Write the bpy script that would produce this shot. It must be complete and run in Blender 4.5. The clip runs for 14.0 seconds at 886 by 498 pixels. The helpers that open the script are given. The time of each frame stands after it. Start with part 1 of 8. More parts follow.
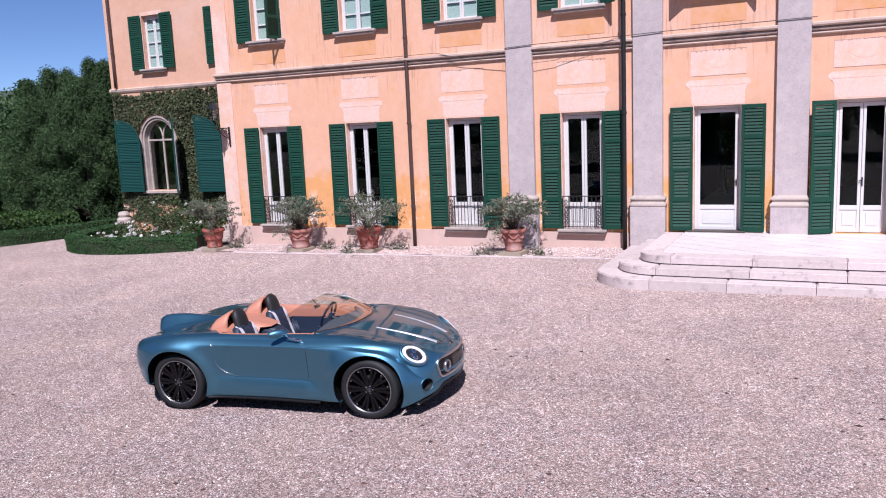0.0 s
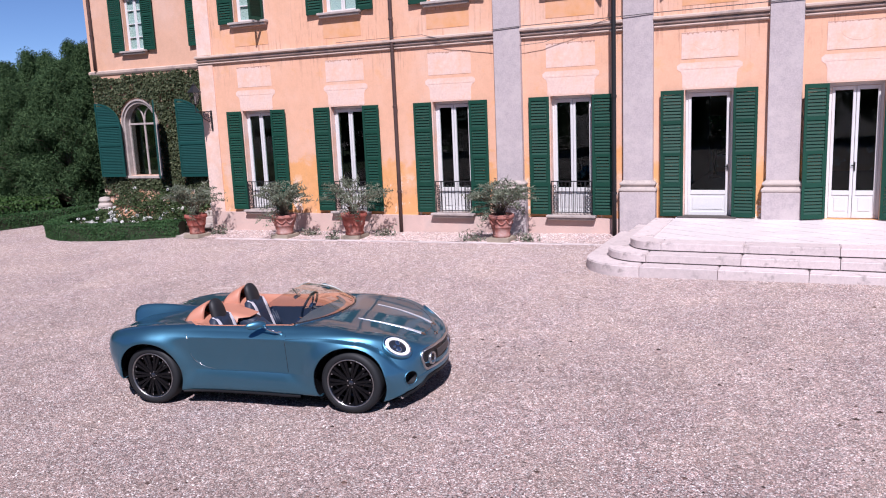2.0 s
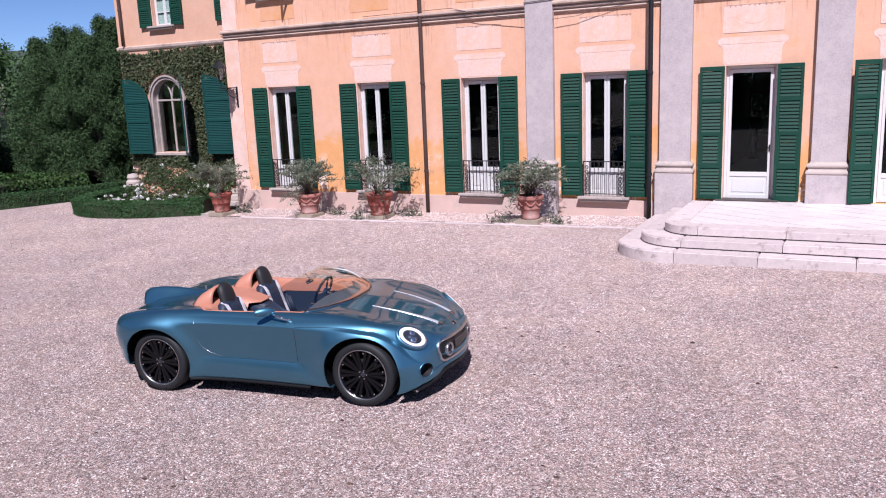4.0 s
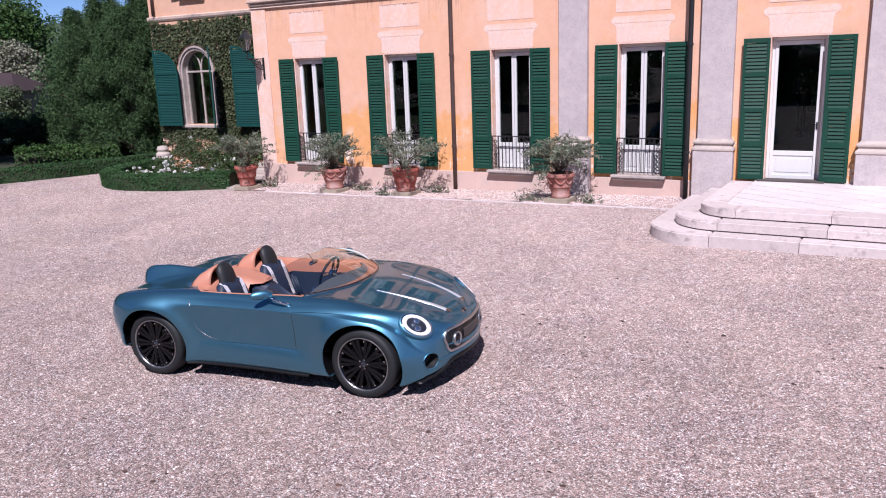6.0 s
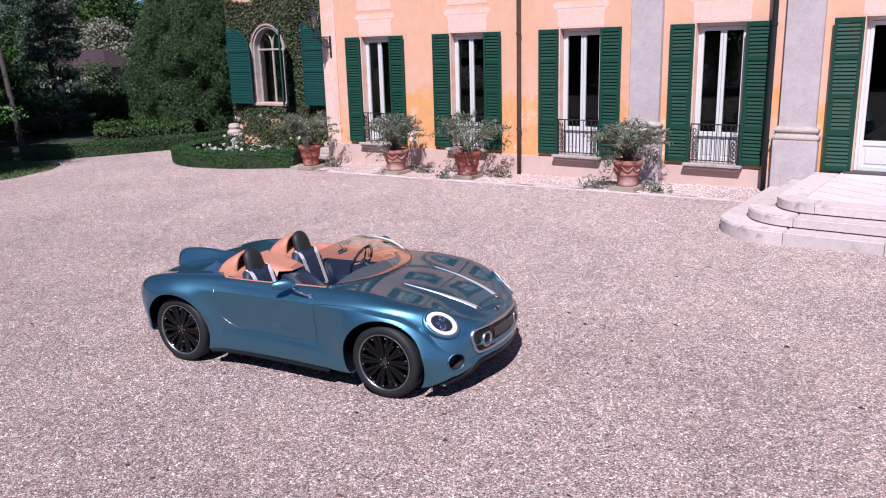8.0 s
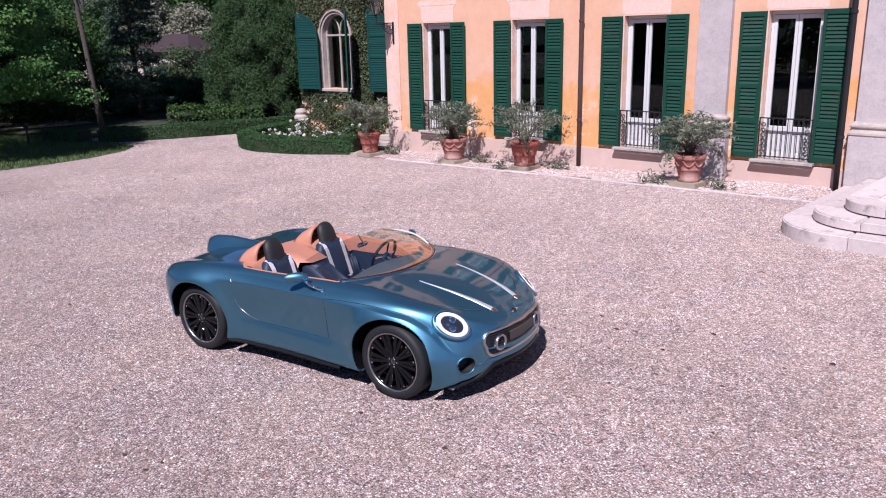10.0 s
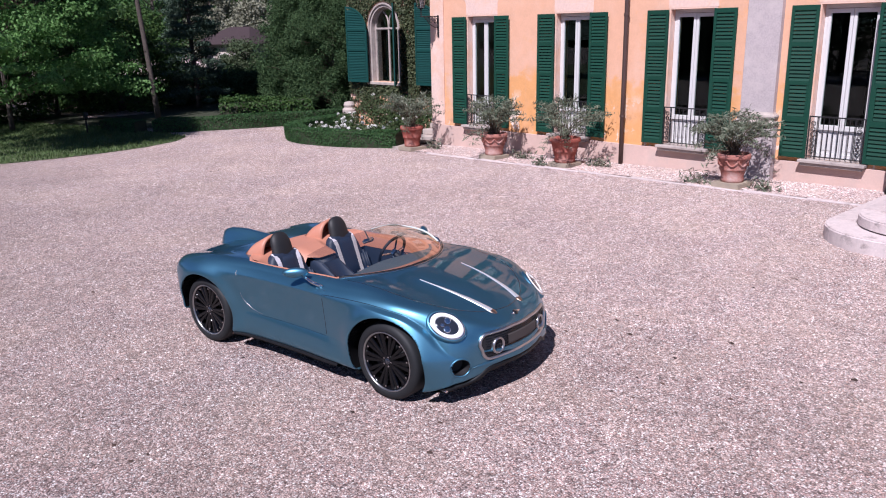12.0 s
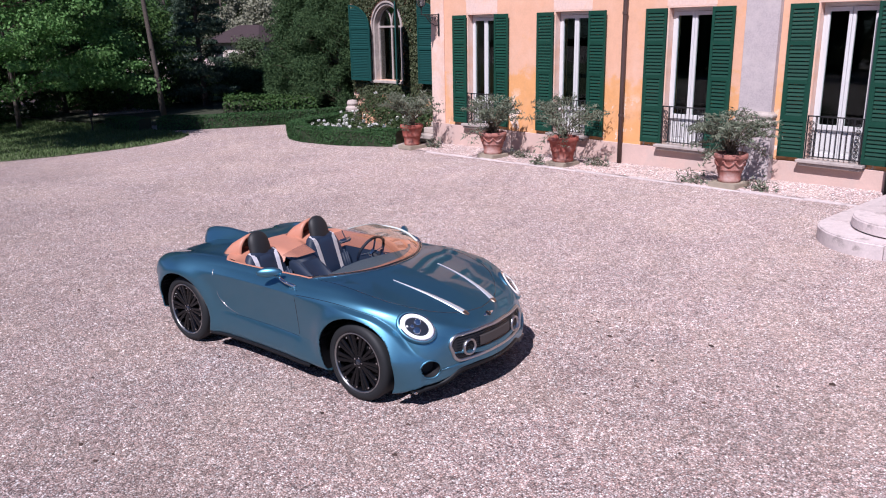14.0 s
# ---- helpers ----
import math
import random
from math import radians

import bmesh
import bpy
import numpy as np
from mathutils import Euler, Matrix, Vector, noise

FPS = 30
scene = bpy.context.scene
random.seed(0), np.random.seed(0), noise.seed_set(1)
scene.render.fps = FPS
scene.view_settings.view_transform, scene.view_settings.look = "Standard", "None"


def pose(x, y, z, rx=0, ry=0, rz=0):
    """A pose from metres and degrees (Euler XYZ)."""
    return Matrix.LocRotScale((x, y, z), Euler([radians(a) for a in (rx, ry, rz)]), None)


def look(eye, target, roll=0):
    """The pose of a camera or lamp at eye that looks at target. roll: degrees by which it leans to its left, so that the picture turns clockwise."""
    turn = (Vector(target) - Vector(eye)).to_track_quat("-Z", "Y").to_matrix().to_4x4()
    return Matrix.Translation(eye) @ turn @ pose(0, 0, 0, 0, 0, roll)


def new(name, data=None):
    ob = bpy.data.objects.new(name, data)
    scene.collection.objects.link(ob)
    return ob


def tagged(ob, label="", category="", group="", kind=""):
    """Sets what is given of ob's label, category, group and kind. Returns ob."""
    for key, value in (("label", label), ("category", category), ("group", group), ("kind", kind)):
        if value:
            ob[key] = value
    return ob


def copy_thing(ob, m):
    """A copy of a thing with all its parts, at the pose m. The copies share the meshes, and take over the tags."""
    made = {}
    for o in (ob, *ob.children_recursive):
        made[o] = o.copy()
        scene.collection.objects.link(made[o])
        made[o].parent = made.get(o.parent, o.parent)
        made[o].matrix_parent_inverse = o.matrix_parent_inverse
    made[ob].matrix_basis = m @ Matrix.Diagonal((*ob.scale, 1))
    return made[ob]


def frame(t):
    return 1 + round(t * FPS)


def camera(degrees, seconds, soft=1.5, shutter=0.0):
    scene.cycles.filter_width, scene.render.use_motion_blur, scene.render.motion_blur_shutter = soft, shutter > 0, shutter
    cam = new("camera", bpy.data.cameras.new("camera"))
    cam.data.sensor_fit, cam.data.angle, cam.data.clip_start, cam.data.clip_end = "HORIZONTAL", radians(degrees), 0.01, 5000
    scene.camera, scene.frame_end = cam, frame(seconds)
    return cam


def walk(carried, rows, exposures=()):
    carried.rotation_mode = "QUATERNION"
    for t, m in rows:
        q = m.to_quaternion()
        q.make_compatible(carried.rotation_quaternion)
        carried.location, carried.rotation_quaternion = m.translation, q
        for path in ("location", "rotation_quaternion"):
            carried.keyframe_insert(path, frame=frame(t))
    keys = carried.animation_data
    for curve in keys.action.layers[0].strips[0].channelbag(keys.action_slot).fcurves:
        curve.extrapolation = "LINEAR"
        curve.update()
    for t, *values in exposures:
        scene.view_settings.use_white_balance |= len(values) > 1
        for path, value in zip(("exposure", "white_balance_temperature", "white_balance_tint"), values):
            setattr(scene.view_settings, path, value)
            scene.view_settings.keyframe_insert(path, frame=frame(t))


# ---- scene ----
cam = camera(58.71, 14.0, soft=1.1)
PATH = [
    (0, (9.822, -17.848, 2.992), (5.480, -8.973, 1.450), -2.53),
    (0.5, (9.797, -17.786, 2.983), (5.511, -8.890, 1.402), -2.51),
    (1, (9.774, -17.717, 2.978), (5.567, -8.792, 1.350), -2.53),
    (1.5, (9.752, -17.634, 2.979), (5.586, -8.701, 1.292), -2.55),
    (2, (9.723, -17.537, 2.975), (5.517, -8.633, 1.235), -2.49),
    (2.5, (9.696, -17.424, 2.968), (5.400, -8.574, 1.174), -2.47),
    (3, (9.670, -17.289, 2.961), (5.257, -8.509, 1.105), -2.39),
    (5.5, (9.614, -16.540, 2.896), (4.783, -8.066, 0.693), -2.17),
    (6, (9.623, -16.369, 2.882), (4.641, -8.002, 0.605), -2.03),
    (6.5, (9.634, -16.199, 2.870), (4.497, -7.945, 0.529), -1.97),
    (7, (9.652, -16.022, 2.861), (4.310, -7.915, 0.463), -1.86),
    (7.5, (9.677, -15.856, 2.859), (4.124, -7.906, 0.418), -1.75),
    (8, (9.713, -15.687, 2.858), (3.920, -7.923, 0.376), -1.63),
    (10.5, (10.011, -14.975, 2.860), (3.343, -8.006, 0.222), -1.20),
    (11, (10.076, -14.844, 2.856), (3.269, -8.016, 0.202), -1.14),
    (11.5, (10.134, -14.736, 2.849), (3.189, -8.053, 0.185), -1.04),
    (12, (10.193, -14.634, 2.845), (3.143, -8.064, 0.172), -1.04),
    (12.5, (10.255, -14.546, 2.850), (3.155, -8.034, 0.169), -1.04),
    (13, (10.310, -14.464, 2.856), (3.169, -8.002, 0.165), -0.97),
    (13.5, (10.346, -14.405, 2.850), (3.181, -7.969, 0.158), -1.01),
    (14, (10.381, -14.349, 2.843), (3.229, -7.899, 0.152), -1.02),
]
walk(cam, [(t, look(eye, target, roll)) for t, eye, target, roll in PATH], exposures=[(0, 0.41, 5750, 20), (14, 0.41, 5750, 20)])

# ---- light ----
SUN_AZ = (0.45, -1.0)          # ground direction towards the sun
SUN_EL = radians(50.4)
sun_dir = Vector((SUN_AZ[0], SUN_AZ[1], math.hypot(*SUN_AZ) * math.tan(SUN_EL))).normalized()
world = bpy.data.worlds.new("sky")
scene.world = world
world.use_nodes = True
wn = world.node_tree.nodes
sky = wn.new("ShaderNodeTexSky")
sky.sky_type = "NISHITA"
sky.sun_disc = False
sky.sun_elevation = SUN_EL
sky.sun_rotation = math.atan2(SUN_AZ[0], SUN_AZ[1])
sky.air_density, sky.dust_density, sky.ozone_density = 1.0, 0.0, 4.0
sky.altitude = 4500
world.node_tree.links.new(sky.outputs[0], wn["Background"].inputs[0])
wn["Background"].inputs[1].default_value = 0.072
sun = new("sun", bpy.data.lights.new("sun", "SUN"))
sun.data.energy, sun.data.angle, sun.data.color = 4.9, radians(0.53), (1.0, 0.93, 0.86)
sun.matrix_world = look((0, 0, 60), Vector((0, 0, 60)) - sun_dir)

# ---- materials ----


def mat(name, base, rough=0.6, metal=0.0, var=0.12, scale=3.0, fine=60.0, bump=0.15, dist=0.004, tint=None, tint_at=(0.5, 0.7), coat=0.0,
        spec=0.5, obvar=0.0, fine_var=0.1, sheen=0.0):
    """A surface with variation at a large and a fine scale, relief, and an optional second colour in stains."""
    m = bpy.data.materials.new(name)
    m.use_nodes = True
    nt = m.node_tree
    n, link = nt.nodes, nt.links.new
    b = n["Principled BSDF"]
    b.inputs["Roughness"].default_value, b.inputs["Metallic"].default_value = rough, metal
    b.inputs["Coat Weight"].default_value, b.inputs["Specular IOR Level"].default_value = coat, spec
    b.inputs["Coat Roughness"].default_value = 0.03
    co = n.new("ShaderNodeTexCoord")
    big, small = n.new("ShaderNodeTexNoise"), n.new("ShaderNodeTexNoise")
    big.inputs["Scale"].default_value, big.inputs["Detail"].default_value, big.inputs["Roughness"].default_value = scale, 5, 0.62
    small.inputs["Scale"].default_value, small.inputs["Detail"].default_value = fine, 3
    for t in (big, small):
        link(co.outputs["Object"], t.inputs["Vector"])
    hsv = n.new("ShaderNodeHueSaturation")
    hsv.inputs["Color"].default_value = (*base, 1)
    mul = n.new("ShaderNodeMath")
    mul.operation = "MULTIPLY_ADD"
    link(big.outputs["Fac"], mul.inputs[0])
    mul.inputs[1].default_value, mul.inputs[2].default_value = 2 * var, 1 - var
    mul2 = n.new("ShaderNodeMath")
    mul2.operation = "MULTIPLY_ADD"
    link(small.outputs["Fac"], mul2.inputs[0])
    mul2.inputs[1].default_value, mul2.inputs[2].default_value = 2 * fine_var, 1 - fine_var
    both = n.new("ShaderNodeMath")
    both.operation = "MULTIPLY"
    link(mul.outputs[0], both.inputs[0])
    link(mul2.outputs[0], both.inputs[1])
    last = both
    if obvar:
        info = n.new("ShaderNodeObjectInfo")
        o = n.new("ShaderNodeMath")
        o.operation = "MULTIPLY_ADD"
        link(info.outputs["Random"], o.inputs[0])
        o.inputs[1].default_value, o.inputs[2].default_value = 2 * obvar, 1 - obvar
        last = n.new("ShaderNodeMath")
        last.operation = "MULTIPLY"
        link(both.outputs[0], last.inputs[0])
        link(o.outputs[0], last.inputs[1])
    link(last.outputs[0], hsv.inputs["Value"])
    colour = hsv.outputs["Color"]
    if tint:
        st = n.new("ShaderNodeTexNoise")
        st.inputs["Scale"].default_value, st.inputs["Detail"].default_value, st.inputs["Roughness"].default_value = scale * 0.45, 6, 0.68
        link(co.outputs["Object"], st.inputs["Vector"])
        ramp = n.new("ShaderNodeMapRange")
        ramp.inputs["From Min"].default_value, ramp.inputs["From Max"].default_value = tint_at
        link(st.outputs["Fac"], ramp.inputs["Value"])
        mix = n.new("ShaderNodeMix")
        mix.data_type = "RGBA"
        link(ramp.outputs[0], mix.inputs["Factor"])
        link(colour, mix.inputs["A"])
        mix.inputs["B"].default_value = (*tint, 1)
        colour = mix.outputs["Result"]
    link(colour, b.inputs["Base Color"])
    if bump:
        bp = n.new("ShaderNodeBump")
        bp.inputs["Strength"].default_value, bp.inputs["Distance"].default_value = bump, dist
        link(small.outputs["Fac"], bp.inputs["Height"])
        link(bp.outputs[0], b.inputs["Normal"])
    return m


def plain(name, base, rough=0.4, metal=0.0, coat=0.0, spec=0.5):
    m = bpy.data.materials.new(name)
    m.use_nodes = True
    b = m.node_tree.nodes["Principled BSDF"]
    b.inputs["Base Color"].default_value = (*base, 1)
    b.inputs["Roughness"].default_value, b.inputs["Metallic"].default_value = rough, metal
    b.inputs["Coat Weight"].default_value, b.inputs["Specular IOR Level"].default_value = coat, spec
    return m


def glass(name, tint=(1, 1, 1), mirror=0.08, thin=True):
    """A thin pane: clear, with a mirror share that grows at a grazing angle."""
    m = bpy.data.materials.new(name)
    m.use_nodes = True
    nt = m.node_tree
    n, link = nt.nodes, nt.links.new
    out = n["Material Output"]
    tr, gl, mx, fr = n.new("ShaderNodeBsdfTransparent"), n.new("ShaderNodeBsdfGlossy"), n.new("ShaderNodeMixShader"), n.new("ShaderNodeLayerWeight")
    tr.inputs[0].default_value = (*tint, 1)
    gl.inputs["Roughness"].default_value = 0.01
    fr.inputs[0].default_value = 0.5
    steep = n.new("ShaderNodeMath")
    steep.operation = "POWER"
    steep.inputs[1].default_value = 5.0
    link(fr.outputs["Facing"], steep.inputs[0])
    add = n.new("ShaderNodeMath")
    add.operation = "MULTIPLY_ADD"
    add.inputs[1].default_value, add.inputs[2].default_value = 0.85, 0.035 + mirror
    link(steep.outputs[0], add.inputs[0])
    link(add.outputs[0], mx.inputs[0])
    link(tr.outputs[0], mx.inputs[1])
    link(gl.outputs[0], mx.inputs[2])
    link(mx.outputs[0], out.inputs[0])
    return m


def plaster(name, low, high, pale, z_split, wear=1.0):
    """Old limewash: a deeper colour low on the wall with a ragged upper edge, faded above, with runs and repairs."""
    m = bpy.data.materials.new(name)
    m.use_nodes = True
    nt = m.node_tree
    n, link = nt.nodes, nt.links.new
    b = n["Principled BSDF"]
    b.inputs["Roughness"].default_value = 0.92
    b.inputs["Specular IOR Level"].default_value = 0.15
    co = n.new("ShaderNodeTexCoord")
    sep = n.new("ShaderNodeSeparateXYZ")
    link(co.outputs["Object"], sep.inputs[0])

    def tex(scale, detail, rough=0.6, squash=None):
        t = n.new("ShaderNodeTexNoise")
        t.inputs["Scale"].default_value, t.inputs["Detail"].default_value, t.inputs["Roughness"].default_value = scale, detail, rough
        if squash:
            mp = n.new("ShaderNodeMapping")
            mp.inputs["Scale"].default_value = squash
            link(co.outputs["Object"], mp.inputs[0])
            link(mp.outputs[0], t.inputs["Vector"])
        else:
            link(co.outputs["Object"], t.inputs["Vector"])
        return t.outputs["Fac"]

    def math_(op, a, c, clamp=False):
        q = n.new("ShaderNodeMath")
        q.operation, q.use_clamp = op, clamp
        for k, v in enumerate((a, c)):
            if isinstance(v, (int, float)):
                q.inputs[k].default_value = v
            else:
                link(v, q.inputs[k])
        return q.outputs[0]

    def rng(v, a, c):
        q = n.new("ShaderNodeMapRange")
        q.interpolation_type = "SMOOTHSTEP"
        q.inputs["From Min"].default_value, q.inputs["From Max"].default_value = a, c
        link(v, q.inputs["Value"])
        return q.outputs[0]

    def mix(f, a, c):
        q = n.new("ShaderNodeMix")
        q.data_type = "RGBA"
        link(f, q.inputs["Factor"])
        for key, v in (("A", a), ("B", c)):
            if isinstance(v, tuple):
                q.inputs[key].default_value = (*v, 1)
            else:
                link(v, q.inputs[key])
        return q.outputs["Result"]

    edge = math_("ADD", sep.outputs["Z"], math_("MULTIPLY", math_("SUBTRACT", tex(1.1, 6, 0.7), 0.5), 2.2))
    col = mix(rng(edge, z_split - 0.12, z_split + 0.12), low, high)
    col = mix(rng(tex(0.55, 6, 0.66), 0.46, 0.74), col, pale)
    runs = rng(tex(2.6, 7, 0.75, (5.0, 1, 0.30)), 0.50, 0.63)
    near_top = math_("MULTIPLY", rng(sep.outputs["Z"], 3.45, 4.42), rng(tex(0.8, 3, 0.5), 0.36, 0.60))
    col = mix(math_("MULTIPLY", math_("MULTIPLY", runs, near_top), 0.75 * wear), col, (0.42, 0.23, 0.16))
    streak = rng(tex(1.7, 6, 0.7, (9.0, 1, 0.16)), 0.54, 0.70)
    col = mix(math_("MULTIPLY", streak, 0.12 * wear), col, pale)
    col = mix(math_("MULTIPLY", rng(tex(0.9, 8, 0.72), 0.56, 0.62), 0.30), col, low)
    col = mix(math_("MULTIPLY", rng(tex(1.9, 8, 0.75), 0.545, 0.58), rng(math_("MULTIPLY", sep.outputs["Z"], -1.0), -1.6, -0.9)), col, (0.80, 0.65, 0.56))
    col = mix(math_("MULTIPLY", math_("MULTIPLY", rng(tex(2.7, 8, 0.78), 0.545, 0.60), 0.55 * wear), rng(math_("MULTIPLY", sep.outputs["Z"], -1.0), -1.7, -0.7)), col, (0.44, 0.24, 0.15))
    fine = tex(26, 6, 0.7)
    hs = n.new("ShaderNodeHueSaturation")
    link(col, hs.inputs["Color"])
    link(math_("ADD", math_("ADD", math_("MULTIPLY", fine, 0.26), math_("MULTIPLY", tex(4.5, 6, 0.7), 0.30)), 0.72), hs.inputs["Value"])
    link(hs.outputs[0], b.inputs["Base Color"])
    bp = n.new("ShaderNodeBump")
    bp.inputs["Strength"].default_value, bp.inputs["Distance"].default_value = 0.35, 0.006
    link(fine, bp.inputs["Height"])
    link(bp.outputs[0], b.inputs["Normal"])
    return m


def gravel_material(name="gravel", size=58, gain=1.0, tones=None):
    m = bpy.data.materials.new(name)
    m.use_nodes = True
    nt = m.node_tree
    n, link = nt.nodes, nt.links.new
    b = n["Principled BSDF"]
    b.inputs["Roughness"].default_value = 0.8
    b.inputs["Diffuse Roughness"].default_value = 0.5
    b.inputs["Specular IOR Level"].default_value = 0.3
    co = n.new("ShaderNodeTexCoord")
    cells = n.new("ShaderNodeTexVoronoi")
    cells.inputs["Scale"].default_value = size * 1.42
    cells.inputs["Randomness"].default_value = 1.0
    cells2 = n.new("ShaderNodeTexVoronoi")
    cells2.inputs["Scale"].default_value = size * 0.62
    link(co.outputs["Object"], cells.inputs["Vector"])
    link(co.outputs["Object"], cells2.inputs["Vector"])
    sep = n.new("ShaderNodeSeparateColor")
    link(cells.outputs["Color"], sep.inputs[0])
    ramp = n.new("ShaderNodeValToRGB")
    cr = ramp.color_ramp
    cr.elements[0].position, cr.elements[0].color = 0.0, (0.16, 0.115, 0.108, 1)
    cr.elements[1].position, cr.elements[1].color = 1.0, (0.95, 0.90, 0.88, 1)
    for p, c in ((0.12, (0.26, 0.19, 0.185, 1)), (0.3, (0.55, 0.345, 0.305, 1)), (0.45, (0.43, 0.345, 0.335, 1)), (0.65, (0.62, 0.46, 0.42, 1)), (0.85, (0.66, 0.535, 0.50, 1)), (0.93, (0.88, 0.81, 0.78, 1))):
        e = cr.elements.new(p)
        e.color = c
    link(sep.outputs[0], ramp.inputs[0])
    big = n.new("ShaderNodeTexNoise")
    big.inputs["Scale"].default_value, big.inputs["Detail"].default_value, big.inputs["Roughness"].default_value = 0.35, 7, 0.65
    link(co.outputs["Object"], big.inputs["Vector"])
    mid = n.new("ShaderNodeTexNoise")
    mid.inputs["Scale"].default_value, mid.inputs["Detail"].default_value, mid.inputs["Roughness"].default_value = 7.0, 7, 0.75
    link(co.outputs["Object"], mid.inputs["Vector"])

    def ma(a, k, c):
        q = n.new("ShaderNodeMath")
        q.operation = "MULTIPLY_ADD"
        link(a, q.inputs[0])
        q.inputs[1].default_value, q.inputs[2].default_value = k, c
        return q.outputs[0]
    v = n.new("ShaderNodeMath")
    v.operation = "MULTIPLY"
    link(ma(big.outputs["Fac"], 0.655 * gain, 0.525 * gain), v.inputs[0])
    speck = n.new("ShaderNodeTexNoise")
    speck.inputs["Scale"].default_value, speck.inputs["Detail"].default_value, speck.inputs["Roughness"].default_value = 34.0, 3, 0.7
    link(co.outputs["Object"], speck.inputs["Vector"])
    grain = n.new("ShaderNodeMath")
    grain.operation = "MULTIPLY"
    link(ma(mid.outputs["Fac"], 1.15, 0.45), grain.inputs[0])
    link(ma(speck.outputs["Fac"], 1.6, 0.22), grain.inputs[1])
    link(grain.outputs[0], v.inputs[1])
    # joints between stones are darker pits with their own relief
    pit = n.new("ShaderNodeMapRange")
    pit.inputs["From Min"].default_value, pit.inputs["From Max"].default_value = 0.0, 0.75
    pit.inputs["To Min"].default_value, pit.inputs["To Max"].default_value = 1.28, 0.36
    link(cells.outputs["Distance"], pit.inputs["Value"])
    v2 = n.new("ShaderNodeMath")
    v2.operation = "MULTIPLY"
    link(v.outputs[0], v2.inputs[0])
    link(pit.outputs[0], v2.inputs[1])
    # warmer, sandier patches
    warm = n.new("ShaderNodeTexNoise")
    warm.inputs["Scale"].default_value, warm.inputs["Detail"].default_value, warm.inputs["Roughness"].default_value = 0.9, 6, 0.7
    link(co.outputs["Object"], warm.inputs["Vector"])
    wr = n.new("ShaderNodeMapRange")
    wr.inputs["From Min"].default_value, wr.inputs["From Max"].default_value, wr.inputs["To Max"].default_value = 0.40, 0.66, 0.34
    link(warm.outputs["Fac"], wr.inputs["Value"])
    sand = n.new("ShaderNodeMix")
    sand.data_type = "RGBA"
    link(wr.outputs[0], sand.inputs["Factor"])
    link(ramp.outputs[0], sand.inputs["A"])
    sand.inputs["B"].default_value = (0.60, 0.455, 0.36, 1)
    sep2 = n.new("ShaderNodeSeparateColor")
    link(cells2.outputs["Color"], sep2.inputs[0])
    v3 = n.new("ShaderNodeMath")
    v3.operation = "MULTIPLY"
    link(v2.outputs[0], v3.inputs[0])
    link(ma(sep2.outputs[0], 0.50, 0.76), v3.inputs[1])
    # paler along the house, darker out on the drive, with an uneven transition
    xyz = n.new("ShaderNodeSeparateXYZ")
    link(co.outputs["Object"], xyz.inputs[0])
    tone_edge = n.new("ShaderNodeMath")
    tone_edge.operation = "ADD"
    link(xyz.outputs["Y"], tone_edge.inputs[0])
    link(ma(warm.outputs["Fac"], 5.0, -2.5), tone_edge.inputs[1])
    house_gain = n.new("ShaderNodeMapRange")
    house_gain.inputs["From Min"].default_value, house_gain.inputs["From Max"].default_value = -12.5, -3.5
    house_gain.inputs["To Min"].default_value, house_gain.inputs["To Max"].default_value = 0.94, 1.24
    link(tone_edge.outputs[0], house_gain.inputs["Value"])
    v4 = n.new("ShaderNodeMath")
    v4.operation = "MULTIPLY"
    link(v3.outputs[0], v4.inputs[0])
    link(house_gain.outputs[0], v4.inputs[1])
    hs = n.new("ShaderNodeHueSaturation")
    link(sand.outputs["Result"], hs.inputs["Color"])
    link(v4.outputs[0], hs.inputs["Value"])
    link(hs.outputs[0], b.inputs["Base Color"])
    h = n.new("ShaderNodeMath")
    h.operation = "ADD"
    link(ma(cells.outputs["Distance"], -1.0, 1.0), h.inputs[0])
    link(ma(cells2.outputs["Distance"], -0.7, 0.7), h.inputs[1])
    bp = n.new("ShaderNodeBump")
    bp.inputs["Strength"].default_value, bp.inputs["Distance"].default_value = 0.9, 0.0125
    link(h.outputs[0], bp.inputs["Height"])
    link(bp.outputs[0], b.inputs["Normal"])
    return m


